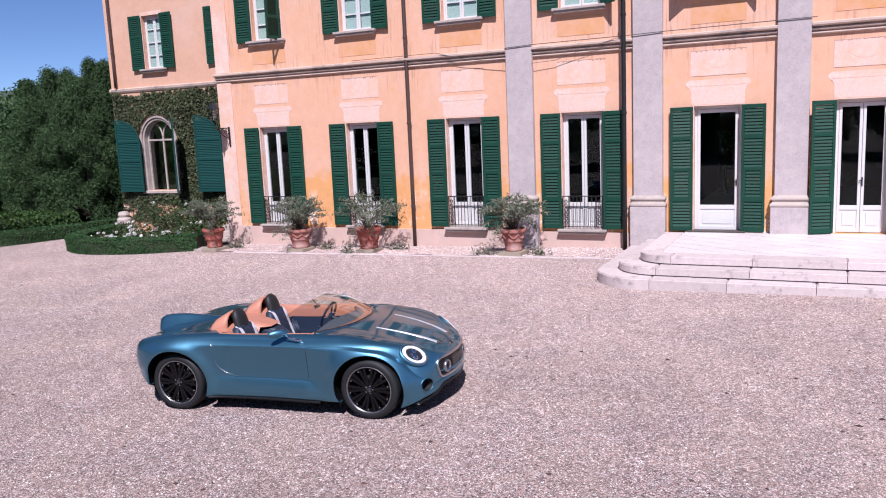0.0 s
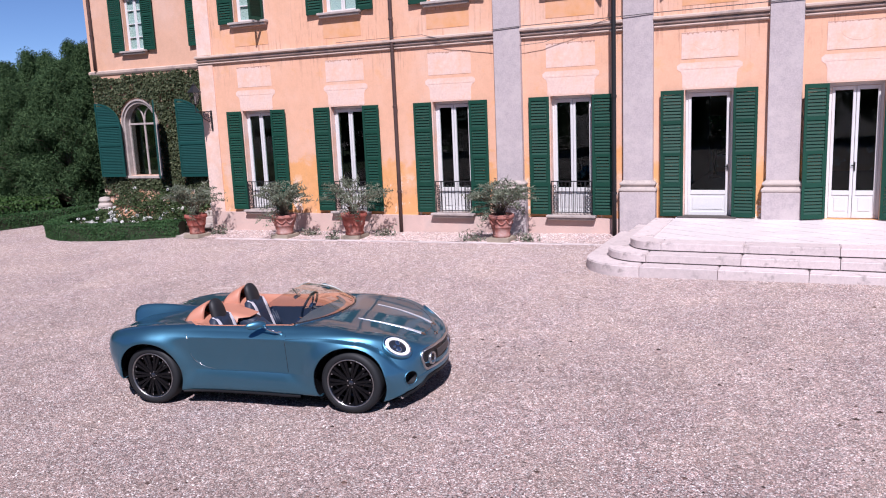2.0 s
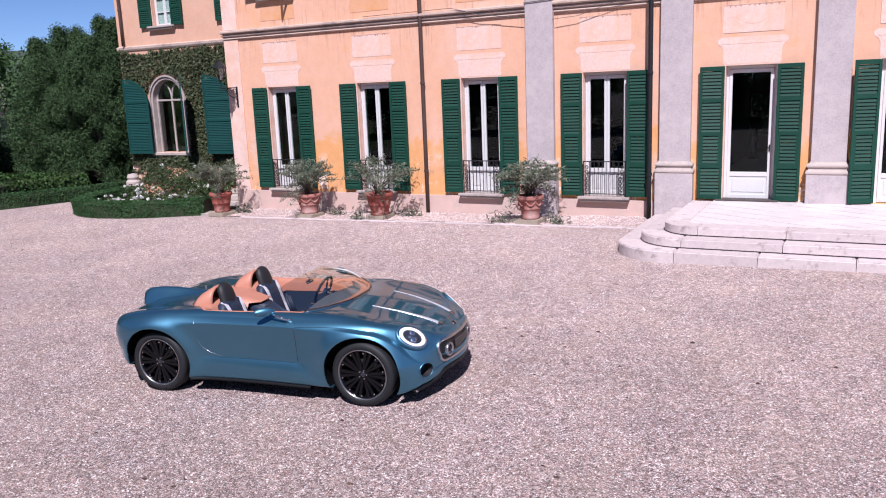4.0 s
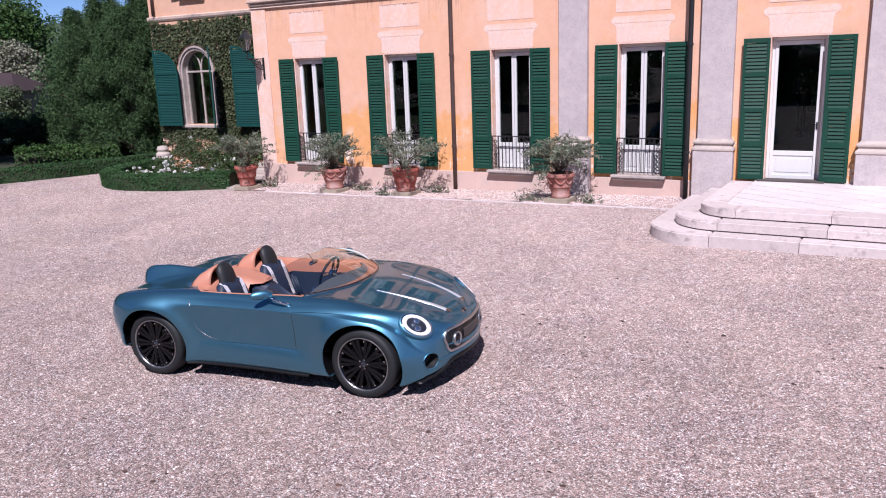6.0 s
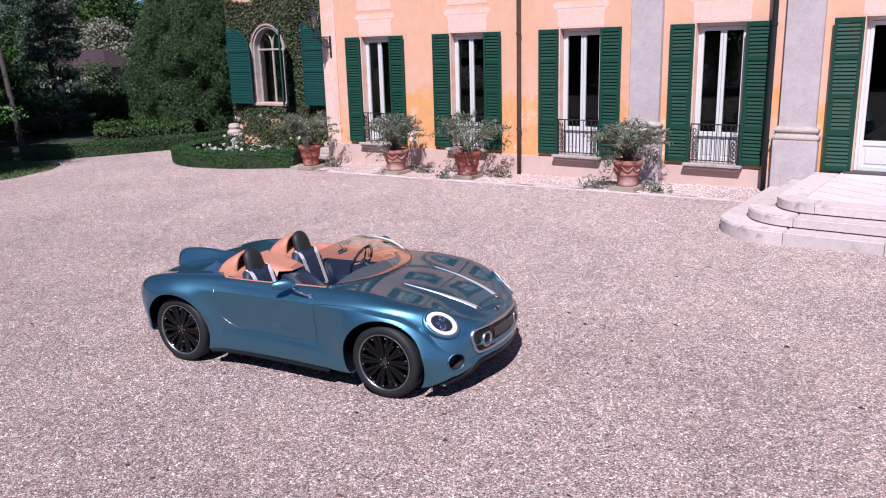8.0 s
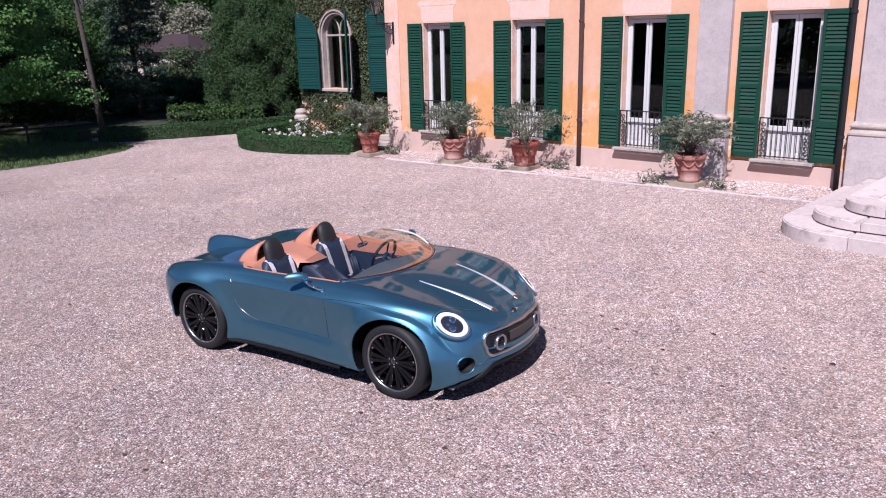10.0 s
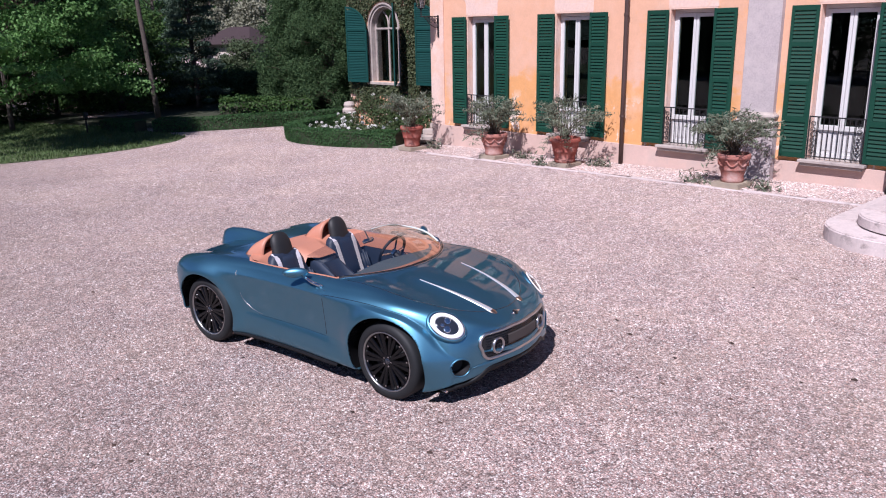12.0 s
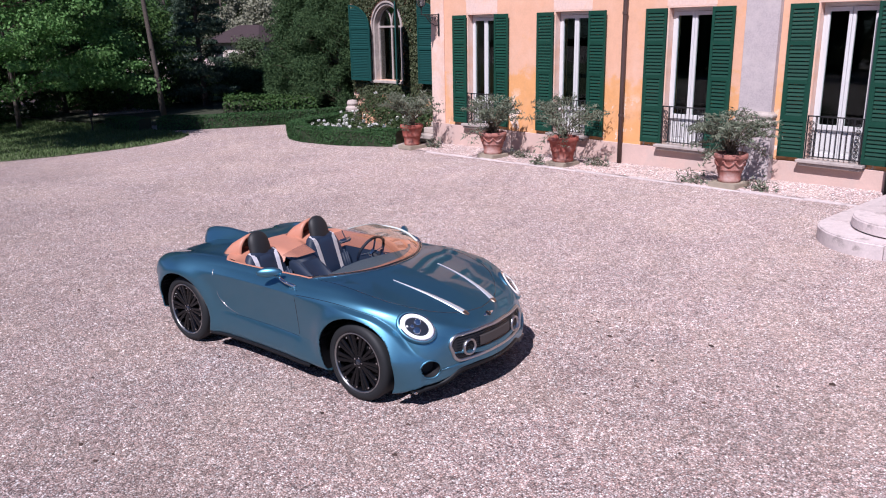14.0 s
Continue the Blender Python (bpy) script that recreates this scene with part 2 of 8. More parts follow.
def leaf_material(name, a, c, rough=0.55, sheen=0.25):
    """Leaves whose colour varies from leaf to leaf, a little light passing through."""
    m = bpy.data.materials.new(name)
    m.use_nodes = True
    nt = m.node_tree
    n, link = nt.nodes, nt.links.new
    b = n["Principled BSDF"]
    geo = n.new("ShaderNodeNewGeometry")
    mix = n.new("ShaderNodeMix")
    mix.data_type = "RGBA"
    mix.inputs["A"].default_value, mix.inputs["B"].default_value = (*a, 1), (*c, 1)
    link(geo.outputs["Random Per Island"], mix.inputs["Factor"])
    co = n.new("ShaderNodeTexCoord")
    t = n.new("ShaderNodeTexNoise")
    t.inputs["Scale"].default_value, t.inputs["Detail"].default_value = 0.9, 4
    link(co.outputs["Object"], t.inputs["Vector"])
    q = n.new("ShaderNodeMath")
    q.operation = "MULTIPLY_ADD"
    link(t.outputs["Fac"], q.inputs[0])
    q.inputs[1].default_value, q.inputs[2].default_value = 0.9, 0.55
    hs = n.new("ShaderNodeHueSaturation")
    link(mix.outputs["Result"], hs.inputs["Color"])
    link(q.outputs[0], hs.inputs["Value"])
    link(hs.outputs[0], b.inputs["Base Color"])
    b.inputs["Roughness"].default_value = rough
    b.inputs["Specular IOR Level"].default_value = 0.16
    tl = n.new("ShaderNodeBsdfTranslucent")
    link(hs.outputs[0], tl.inputs[0])
    ms = n.new("ShaderNodeMixShader")
    ms.inputs[0].default_value = sheen
    link(b.outputs[0], ms.inputs[1])
    link(tl.outputs[0], ms.inputs[2])
    link(ms.outputs[0], n["Material Output"].inputs[0])
    return m


def car_paint():
    m = bpy.data.materials.new("blue_metallic_paint")
    m.use_nodes = True
    nt = m.node_tree
    n, link = nt.nodes, nt.links.new
    b = n["Principled BSDF"]
    lw = n.new("ShaderNodeTexNoise")
    lw.inputs["Scale"].default_value = 900
    co = n.new("ShaderNodeTexCoord")
    link(co.outputs["Object"], lw.inputs["Vector"])
    mix = n.new("ShaderNodeMix")
    mix.data_type = "RGBA"
    mix.inputs["A"].default_value, mix.inputs["B"].default_value = (0.076, 0.212, 0.304, 1), (0.122, 0.298, 0.412, 1)
    link(lw.outputs["Fac"], mix.inputs["Factor"])
    link(mix.outputs["Result"], b.inputs["Base Color"])
    b.inputs["Metallic"].default_value, b.inputs["Roughness"].default_value = 0.95, 0.43
    b.inputs["Coat Weight"].default_value, b.inputs["Coat Roughness"].default_value = 1.0, 0.04
    b.inputs["Coat IOR"].default_value = 1.45
    b.inputs["Specular Tint"].default_value = (0.35, 0.5, 0.62, 1)
    return m


M = dict(
    orange=plaster("limewash_orange", (0.72, 0.36, 0.15), (0.70, 0.405, 0.27), (0.70, 0.465, 0.36), 1.75),
    wing=plaster("limewash_peach", (0.62, 0.35, 0.21), (0.63, 0.38, 0.265), (0.645, 0.425, 0.33), 0.6, 0.15),
    pink=mat("pink_render", (0.58, 0.42, 0.365), 0.9, var=0.16, scale=1.6, fine=30, bump=0.35, tint=(0.50, 0.40, 0.36), spec=0.15),
    panel=mat("faded_pink_fresco", (0.73, 0.53, 0.45), 0.9, var=0.22, scale=2.6, fine=22, bump=0.3, tint=(0.70, 0.435, 0.31), tint_at=(0.45, 0.62), fine_var=0.15, spec=0.15),
    rust=mat("rust_streaked_render", (0.42, 0.24, 0.18), 0.9, var=0.3, scale=9, fine=30, bump=0.2, tint=(0.56, 0.36, 0.27), tint_at=(0.45, 0.6), spec=0.1),
    scroll=mat("worn_relief", (0.66, 0.45, 0.36), 0.9, var=0.2, scale=8, fine=30, bump=0.2, spec=0.1),
    grout=mat("pinkish_grout", (0.26, 0.20, 0.20), 0.9, var=0.25, scale=6, fine=40, bump=0.2),
    lilac=mat("grey_stucco", (0.445, 0.385, 0.385), 0.9, var=0.16, scale=6.0, fine=32, bump=0.8, tint=(0.52, 0.455, 0.44), tint_at=(0.46, 0.70), spec=0.15, fine_var=0.26),
    stone=mat("pale_stone", (0.46, 0.39, 0.35), 0.8, var=0.16, scale=4, fine=40, bump=0.4, tint=(0.25, 0.215, 0.20), tint_at=(0.5, 0.75), spec=0.2),
    sill=mat("sandstone_sill", (0.42, 0.36, 0.33), 0.85, var=0.2, scale=6, fine=60, bump=0.4, tint=(0.26, 0.22, 0.21), spec=0.2),
    marble=mat("worn_pink_marble", (0.66, 0.595, 0.58), 0.55, var=0.12, scale=2.3, fine=18, bump=0.12, tint=(0.62, 0.53, 0.51), tint_at=(0.5, 0.78), obvar=0.045),
    marble_edge=mat("weathered_marble", (0.57, 0.485, 0.47), 0.6, var=0.22, scale=9.0, fine=40, bump=0.3, tint=(0.24, 0.20, 0.185), tint_at=(0.565, 0.72), obvar=0.10, fine_var=0.16),
    joint=mat("dirty_joint", (0.075, 0.062, 0.056), 0.9, var=0.3, scale=5, fine=40, bump=0.3),
    cornice=mat("weathered_beige_stone", (0.56, 0.43, 0.36), 0.85, var=0.22, scale=4, fine=40, bump=0.4, tint=(0.30, 0.24, 0.22), tint_at=(0.52, 0.70), spec=0.2),
    green=mat("green_shutter_paint", (0.0055, 0.047, 0.0285), 0.6, spec=0.3, var=0.18, scale=5, fine=70, bump=0.1, obvar=0.10),
    teal=mat("blue_green_paint", (0.006, 0.052, 0.046), 0.6, spec=0.3, var=0.18, scale=5, fine=70, bump=0.1, obvar=0.10),
    white=mat("white_paint", (0.62, 0.61, 0.60), 0.4, var=0.05, scale=6, fine=50, bump=0.06),
    offwhite=mat("aged_white_paint", (0.60, 0.56, 0.52), 0.6, var=0.12, scale=6, fine=50, bump=0.15),
    iron=mat("black_iron", (0.018, 0.018, 0.02), 0.5, metal=0.3, var=0.2, fine=90, bump=0.2),
    pipe=mat("brown_downpipe", (0.085, 0.052, 0.045), 0.45, metal=0.2, var=0.25, scale=5, bump=0.15),
    # near-black base colour holds the gloom of the unlit rooms
    dark=mat("room_shade_black", (0.014, 0.014, 0.013), 0.9, var=0.2, bump=0),
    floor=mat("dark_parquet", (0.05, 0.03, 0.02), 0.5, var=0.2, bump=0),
    pane=glass("window_glass", (0.74, 0.86, 0.83), 0.006),
    old_pane=glass("old_window_glass", (0.62, 0.72, 0.70), 0.12),
    curtain=mat("white_curtain", (0.75, 0.75, 0.74), 0.9, var=0.1, bump=0.1),
    terracotta=mat("terracotta", (0.31, 0.088, 0.066), 0.8, var=0.25, scale=7, fine=70, bump=0.4, tint=(0.42, 0.24, 0.20), tint_at=(0.48, 0.70), spec=0.2),
    terracotta_old=mat("weathered_terracotta", (0.36, 0.15, 0.12), 0.85, var=0.25, scale=7, fine=70, bump=0.5, tint=(0.50, 0.36, 0.33), tint_at=(0.46, 0.7), spec=0.2),
    soil=mat("soil", (0.06, 0.04, 0.03), 0.95, var=0.3, fine=80, bump=0.8, dist=0.02),
    bark=mat("bark", (0.085, 0.068, 0.058), 0.9, var=0.3, scale=6, fine=40, bump=0.9, dist=0.03),
    twig=mat("twig", (0.10, 0.075, 0.05), 0.9, var=0.2, bump=0.3),
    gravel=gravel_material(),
    lawn=mat("lawn_earth", (0.085, 0.105, 0.045), 0.95, var=0.3, scale=1.2, fine=50, bump=0.8, dist=0.02),
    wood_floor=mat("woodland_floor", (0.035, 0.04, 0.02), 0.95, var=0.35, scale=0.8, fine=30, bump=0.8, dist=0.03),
    oleander=leaf_material("oleander_leaves", (0.10, 0.125, 0.08), (0.25, 0.27, 0.20)),
    box=leaf_material("box_hedge_leaves", (0.028, 0.075, 0.028), (0.065, 0.13, 0.045)),
    shrub=leaf_material("shrub_leaves", (0.03, 0.075, 0.022), (0.075, 0.13, 0.035)),
    ivy=leaf_material("ivy_leaves", (0.035, 0.052, 0.024), (0.13, 0.145, 0.075)),
    rose_leaf=leaf_material("rose_leaves", (0.03, 0.06, 0.02), (0.09, 0.12, 0.05)),
    petal=leaf_material("white_petals", (0.75, 0.74, 0.70), (0.85, 0.84, 0.80)),
    grass=leaf_material("grass_blades", (0.060, 0.105, 0.035), (0.135, 0.185, 0.075)),
    maple=leaf_material("maple_leaves", (0.08, 0.185, 0.05), (0.20, 0.36, 0.12), sheen=0.42),
    darkleaf=leaf_material("dark_evergreen", (0.028, 0.062, 0.027), (0.088, 0.142, 0.058), rough=0.8, sheen=0.25),
    cedar=leaf_material("cedar_needles", (0.04, 0.075, 0.052), (0.10, 0.14, 0.095), sheen=0.15),
    olive=leaf_material("olive_leaves", (0.055, 0.085, 0.042), (0.11, 0.135, 0.07), sheen=0.2),
    copper=leaf_material("copper_leaves", (0.05, 0.022, 0.022), (0.10, 0.05, 0.045), sheen=0.2),
    blossom=leaf_material("blossom", (0.16, 0.17, 0.11), (0.30, 0.29, 0.22), sheen=0.2),
    roof=mat("roof_tiles", (0.042, 0.025, 0.027), 0.85, var=0.25, scale=3, fine=30, bump=0.6, dist=0.02),
    # hill green shifted towards blue: distance haze mixed into the colours
    hill=mat("hillside", (0.045, 0.066, 0.050), 0.95, var=0.45, scale=0.02, fine=0.3, bump=0, tint=(0.085, 0.10, 0.080), fine_var=0.3),
    dash=mat("blue_grey_dash", (0.085, 0.115, 0.140), 0.5, var=0.1, fine=200, bump=0.1, dist=0.001),
    rim=plain("machined_rim", (0.55, 0.54, 0.54), 0.3, 1.0),
    # pale colour stands in for the bright reflection along the windscreen's edge
    glass_edge=plain("pale_edge_glint", (0.72, 0.78, 0.74), 0.12, 0.3),
    paint=car_paint(),
    tan=mat("tan_leather", (0.46, 0.200, 0.130), 0.5, var=0.10, scale=6, fine=220, bump=0.12, dist=0.001),
    navy=mat("navy_leather", (0.013, 0.023, 0.047), 0.58, var=0.12, scale=6, fine=220, bump=0.12, dist=0.001),
    black=mat("black_fabric", (0.012, 0.012, 0.014), 0.6, var=0.15, fine=300, bump=0.15, dist=0.001),
    gloss=plain("gloss_black", (0.008, 0.008, 0.009), 0.12, 0.0, 0.8),
    rubber=mat("tyre_rubber", (0.014, 0.015, 0.017), 0.62, var=0.15, scale=9, fine=120, bump=0.15, dist=0.001, tint=(0.017, 0.017, 0.017), tint_at=(0.6, 0.8), spec=0.35),
    chrome=plain("chrome", (0.75, 0.75, 0.76), 0.08, 1.0),
    steel=plain("satin_steel", (0.45, 0.42, 0.40), 0.32, 1.0),
    belt=plain("silver_belt_webbing", (0.62, 0.60, 0.64), 0.7),
    lamp_white=plain("white_light_ring", (0.85, 0.84, 0.82), 0.25, 0.0, 0.6),
    stripe=plain("polished_bonnet_trim", (0.74, 0.77, 0.80), 0.35, 0.6),
    screen=glass("windscreen_glass", (0.84, 0.81, 0.74), 0.17),
    lens=plain("smoked_lamp_lens", (0.02, 0.022, 0.03), 0.05, 0.0, 1.0),
    bronze=plain("bronze_badge", (0.45, 0.33, 0.25), 0.3, 1.0),
    plate=plain("dull_grille_plate", (0.07, 0.062, 0.06), 0.5, 0.3),
    plinth_stone=mat("yellowed_stone", (0.34, 0.285, 0.22), 0.85, var=0.2, scale=6, fine=50, bump=0.4, tint=(0.30, 0.25, 0.2), spec=0.2),
    wheel_black=plain("black_wheel_lacquer", (0.004, 0.004, 0.005), 0.10, 0.0, 0.0, 0.28),
    splitter=plain("satin_black", (0.008, 0.008, 0.009), 0.45, 0.0, 0.0, 0.25),
    cable=plain("grey_cable", (0.08, 0.075, 0.075), 0.6),
    lantern_glass=glass("lantern_glass", (0.75, 0.78, 0.8), 0.22),
)

# ---- builders ----


def mk(name, verts, faces, material, parent=None, label="", smooth=False):
    """Links a mesh object made of the given vertices and faces."""
    me = bpy.data.meshes.new(name)
    me.from_pydata([tuple(v) for v in verts], [], [tuple(f) for f in faces])
    me.update()
    me.materials.append(material)
    if smooth:
        me.shade_smooth()
    ob = new(name, me)
    if parent:
        ob.parent = parent
    return tagged(ob, label)


def part(name, bm, material, parent=None, label="", smooth=False):
    """Links a bmesh as one mesh object under a thing or a part."""
    me = bpy.data.meshes.new(name)
    bm.to_mesh(me)
    bm.free()
    me.materials.append(material)
    if smooth:
        me.shade_smooth()
    ob = new(name, me)
    if parent:
        ob.parent = parent
    return tagged(ob, label)


def box(bm, x0, x1, y0, y1, z0, z1, bevel=0.0, seg=1):
    r = bmesh.ops.create_cube(bm, size=1.0)
    vs = r["verts"]
    for v in vs:
        v.co = Vector((x0 + (v.co.x + 0.5) * (x1 - x0), y0 + (v.co.y + 0.5) * (y1 - y0), z0 + (v.co.z + 0.5) * (z1 - z0)))
    if bevel:
        es = list({e for v in vs for e in v.link_edges})
        bmesh.ops.bevel(bm, geom=es, offset=bevel, segments=seg, affect="EDGES", clamp_overlap=True)
    return bm


def block(*a, **k):
    return box(bmesh.new(), *a, **k)


def empty(name, x=0, y=0, z=0, rz=0, label="", category="", group="", kind=""):
    ob = new(name)
    ob.matrix_basis = pose(x, y, z, 0, 0, rz)
    return tagged(ob, label, category, group, kind)


def lathe(profile, n=32):
    """Verts and faces of a profile of (radius, z) turned about z."""
    vs, fs = [], []
    for r, z in profile:
        for k in range(n):
            a = 2 * math.pi * k / n
            vs.append((r * math.cos(a), r * math.sin(a), z))
    for i in range(len(profile) - 1):
        for k in range(n):
            j = (k + 1) % n
            fs.append((i * n + k, i * n + j, (i + 1) * n + j, (i + 1) * n + k))
    return vs, fs


def tube(points, radius, n=8, closed=False, taper=None):
    """Verts and faces of a round bar along points."""
    pts = [Vector(p) for p in points]
    vs, fs = [], []
    m = len(pts)
    up = Vector((0.13, 0.27, 0.95)).normalized()
    for i, p in enumerate(pts):
        if closed:
            d = pts[(i + 1) % m] - pts[i - 1]
        else:
            d = pts[min(i + 1, m - 1)] - pts[max(i - 1, 0)]
        d.normalize()
        a = d.cross(up)
        if a.length < 0.05:
            a = d.cross(Vector((1, 0, 0)))
        a.normalize()
        c = d.cross(a)
        r = radius * (taper[i] if taper else 1)
        for k in range(n):
            t = 2 * math.pi * k / n
            vs.append(p + (a * math.cos(t) + c * math.sin(t)) * r)
    for i in range(m if closed else m - 1):
        for k in range(n):
            j = (k + 1) % n
            i2 = (i + 1) % m
            fs.append((i * n + k, i * n + j, i2 * n + j, i2 * n + k))
    if not closed:
        fs.append(tuple(range(n - 1, -1, -1)))
        fs.append(tuple(range((m - 1) * n, m * n)))
    return vs, fs


def join(*pieces):
    vs, fs = [], []
    for v, f in pieces:
        o = len(vs)
        vs += list(v)
        fs += [tuple(i + o for i in q) for q in f]
    return vs, fs


def prism(outline, y0, y1):
    """An outline of (x, z) drawn out from y0 to y1."""
    n = len(outline)
    vs = [(x, y0, z) for x, z in outline] + [(x, y1, z) for x, z in outline]
    fs = [tuple(range(n)), tuple(range(2 * n - 1, n - 1, -1))]
    fs += [(i, i + n, (i + 1) % n + n, (i + 1) % n) for i in range(n)]
    return vs, fs


def slab(outline, z0, z1):
    """An outline of (x, y) drawn up from z0 to z1."""
    n = len(outline)
    vs = [(x, y, z0) for x, y in outline] + [(x, y, z1) for x, y in outline]
    fs = [tuple(range(n - 1, -1, -1)), tuple(range(n, 2 * n))]
    fs += [(i, (i + 1) % n, (i + 1) % n + n, i + n) for i in range(n)]
    return vs, fs


def leaves(centres, normals, length, width, rng, bend=0.15):
    """A pointed, folded leaf of four triangles at each centre: numpy arrays of vertices and faces."""
    n = len(centres)
    c = np.asarray(centres, float)
    nn = np.asarray(normals, float)
    nn = nn / (np.linalg.norm(nn, axis=1, keepdims=True) + 1e-9)
    r = rng.normal(size=(n, 3))
    a = np.cross(nn, r)
    a /= np.linalg.norm(a, axis=1, keepdims=True) + 1e-9
    b = np.cross(nn, a)
    s = rng.uniform(0.65, 1.25, size=(n, 1))
    ln, wd = length * s, width * s
    v = np.stack([c - a * ln * 0.5, c + b * wd * 0.5 + nn * wd * bend, c + a * ln * 0.5, c - b * wd * 0.5 + nn * wd * bend], 1).reshape(-1, 3)
    i = np.arange(n)[:, None] * 4
    f = np.concatenate([i + np.array([[0, 1, 2]]), i + np.array([[0, 2, 3]])], 0)
    return v, f


def np_mesh(name, v, f, material, parent=None, label="", kind=""):
    me = bpy.data.meshes.new(name)
    v = np.asarray(v, np.float32)
    f = np.asarray(f, np.int32)
    me.vertices.add(len(v))
    me.vertices.foreach_set("co", v.ravel())
    k = f.shape[1]
    me.loops.add(f.size)
    me.loops.foreach_set("vertex_index", f.ravel())
    me.polygons.add(len(f))
    me.polygons.foreach_set("loop_start", np.arange(len(f), dtype=np.int32) * k)
    me.update(calc_edges=True)
    me.materials.append(material)
    ob = new(name, me)
    if parent:
        ob.parent = parent
    return tagged(ob, label, kind=kind)


def ground_z(x, y=-3.0):
    """The yard falls gently away towards the park and a little away from the house."""
    t = min(1.0, max(0.0, (y + 5) / 4))
    return -0.16 + 0.017 * min(max(x, -60.0), 30.0) + 0.006 * min(max(y, -40.0), 0.0) + 0.10 * t * t * (3 - 2 * t)

# ---- ground ----


def build_ground():
    xs = sorted(set([-2500, -1500, -900, -500, -300, -200, -140, -100, -80] + list(range(-64, 41, 2)) + [50, 65, 90, 140, 220, 400, 800, 1500, 2500]))
    ys = sorted(set([-2500, -1200, -600, -300, -150, -80] + list(range(-50, -10, 5)) + [-10, -8, -6.5, -5, -4, -3, -2, -1, 0, 5, 10] + list(range(15, 51, 5)) + [80, 150, 300, 600, 1200, 2500]))
    vs = [(x, y, ground_z(x, y)) for x in xs for y in ys]
    m = len(ys)
    fs = [(i * m + j, (i + 1) * m + j, (i + 1) * m + j + 1, i * m + j + 1) for i in range(len(xs) - 1) for j in range(m - 1)]
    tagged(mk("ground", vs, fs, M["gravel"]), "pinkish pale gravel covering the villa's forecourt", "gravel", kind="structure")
    # loose larger stones on top
    rng = np.random.default_rng(5)
    n = 46000
    x = rng.uniform(-9, 13, n)
    y = rng.uniform(-15.5, -1.7, n)
    s = rng.uniform(0.007, 0.018, n)
    base = np.array([(1, 0, 0), (-0.5, 0.87, 0), (-0.5, -0.87, 0), (0.1, 0.1, 0.75)])
    a = rng.uniform(0, 6.28, n)
    ca, sa = np.cos(a), np.sin(a)
    v = np.empty((n, 4, 3))
    v[:, :, 0] = x[:, None] + s[:, None] * (base[:, 0] * ca[:, None] - base[:, 1] * sa[:, None])
    v[:, :, 1] = y[:, None] + s[:, None] * (base[:, 0] * sa[:, None] + base[:, 1] * ca[:, None])
    gz = np.array([ground_z(q, w) for q, w in zip(x, y)])
    v[:, :, 2] = gz[:, None] + s[:, None] * base[:, 2] * rng.uniform(0.6, 1.2, n)[:, None] - 0.002
    i = np.arange(n)[:, None] * 4
    f = np.concatenate([i + np.array([[0, 1, 3]]), i + np.array([[1, 2, 3]]), i + np.array([[2, 0, 3]])])
    stone = leaf_material("loose_stones", (0.22, 0.165, 0.15), (0.80, 0.71, 0.67), rough=0.85, sheen=0.0)
    tagged(np_mesh("loose_stones", v.reshape(-1, 3), f, stone), "scattered larger stones lying on the gravel", "stones", kind="stuff")




def litter():
    """Dark clods and dry leaves lying about on the gravel."""
    rng = np.random.default_rng(8)
    n = 200
    x = np.concatenate([rng.uniform(3, 13, 90), rng.uniform(-9, 13, n - 90)])
    y = np.concatenate([rng.uniform(-15, -7, 90), rng.uniform(-15, -2, n - 90)])
    s = rng.uniform(0.009, 0.030, n) * rng.uniform(0.6, 1.0, n)
    m = 6
    v = np.empty((n, m + 1, 3))
    for k in range(m):
        a = 2 * math.pi * k / m
        r = s * rng.uniform(0.6, 1.2, n)
        v[:, k, 0], v[:, k, 1] = x + r * 1.5 * math.cos(a), y + r * math.sin(a)
        v[:, k, 2] = 0.0005
    v[:, m, 0], v[:, m, 1], v[:, m, 2] = x, y, s * 0.7
    v[:, :, 2] += np.array([ground_z(q, w) for q, w in zip(x, y)])[:, None]
    i = np.arange(n)[:, None] * (m + 1)
    f = np.concatenate([i + np.array([[k, (k + 1) % m, m]]) for k in range(m)])
    clod = leaf_material("clods", (0.03, 0.022, 0.02), (0.12, 0.075, 0.06), rough=0.9, sheen=0.0)
    tagged(np_mesh("leaf_litter", v.reshape(-1, 3), f, clod), "dark clods and dry leaves scattered on the gravel", "litter", kind="stuff")


build_ground()
litter()

# ---- house ----
CENTRES = [-3.955, -1.11, 1.81, 4.77, 7.725, 10.475]
OPEN_W = 0.98
TOP = 3.17
SILL_Z = 0.475
DOOR_Z = 0.465
CORN0, CORN1 = 4.47, 4.72
UP_SILL = 5.50
UP_TOP = 7.35
X_L, X_R = -5.78, 14.5
WALL_TOP = 8.9
WING_Y = 2.12
WING_X = -12.35


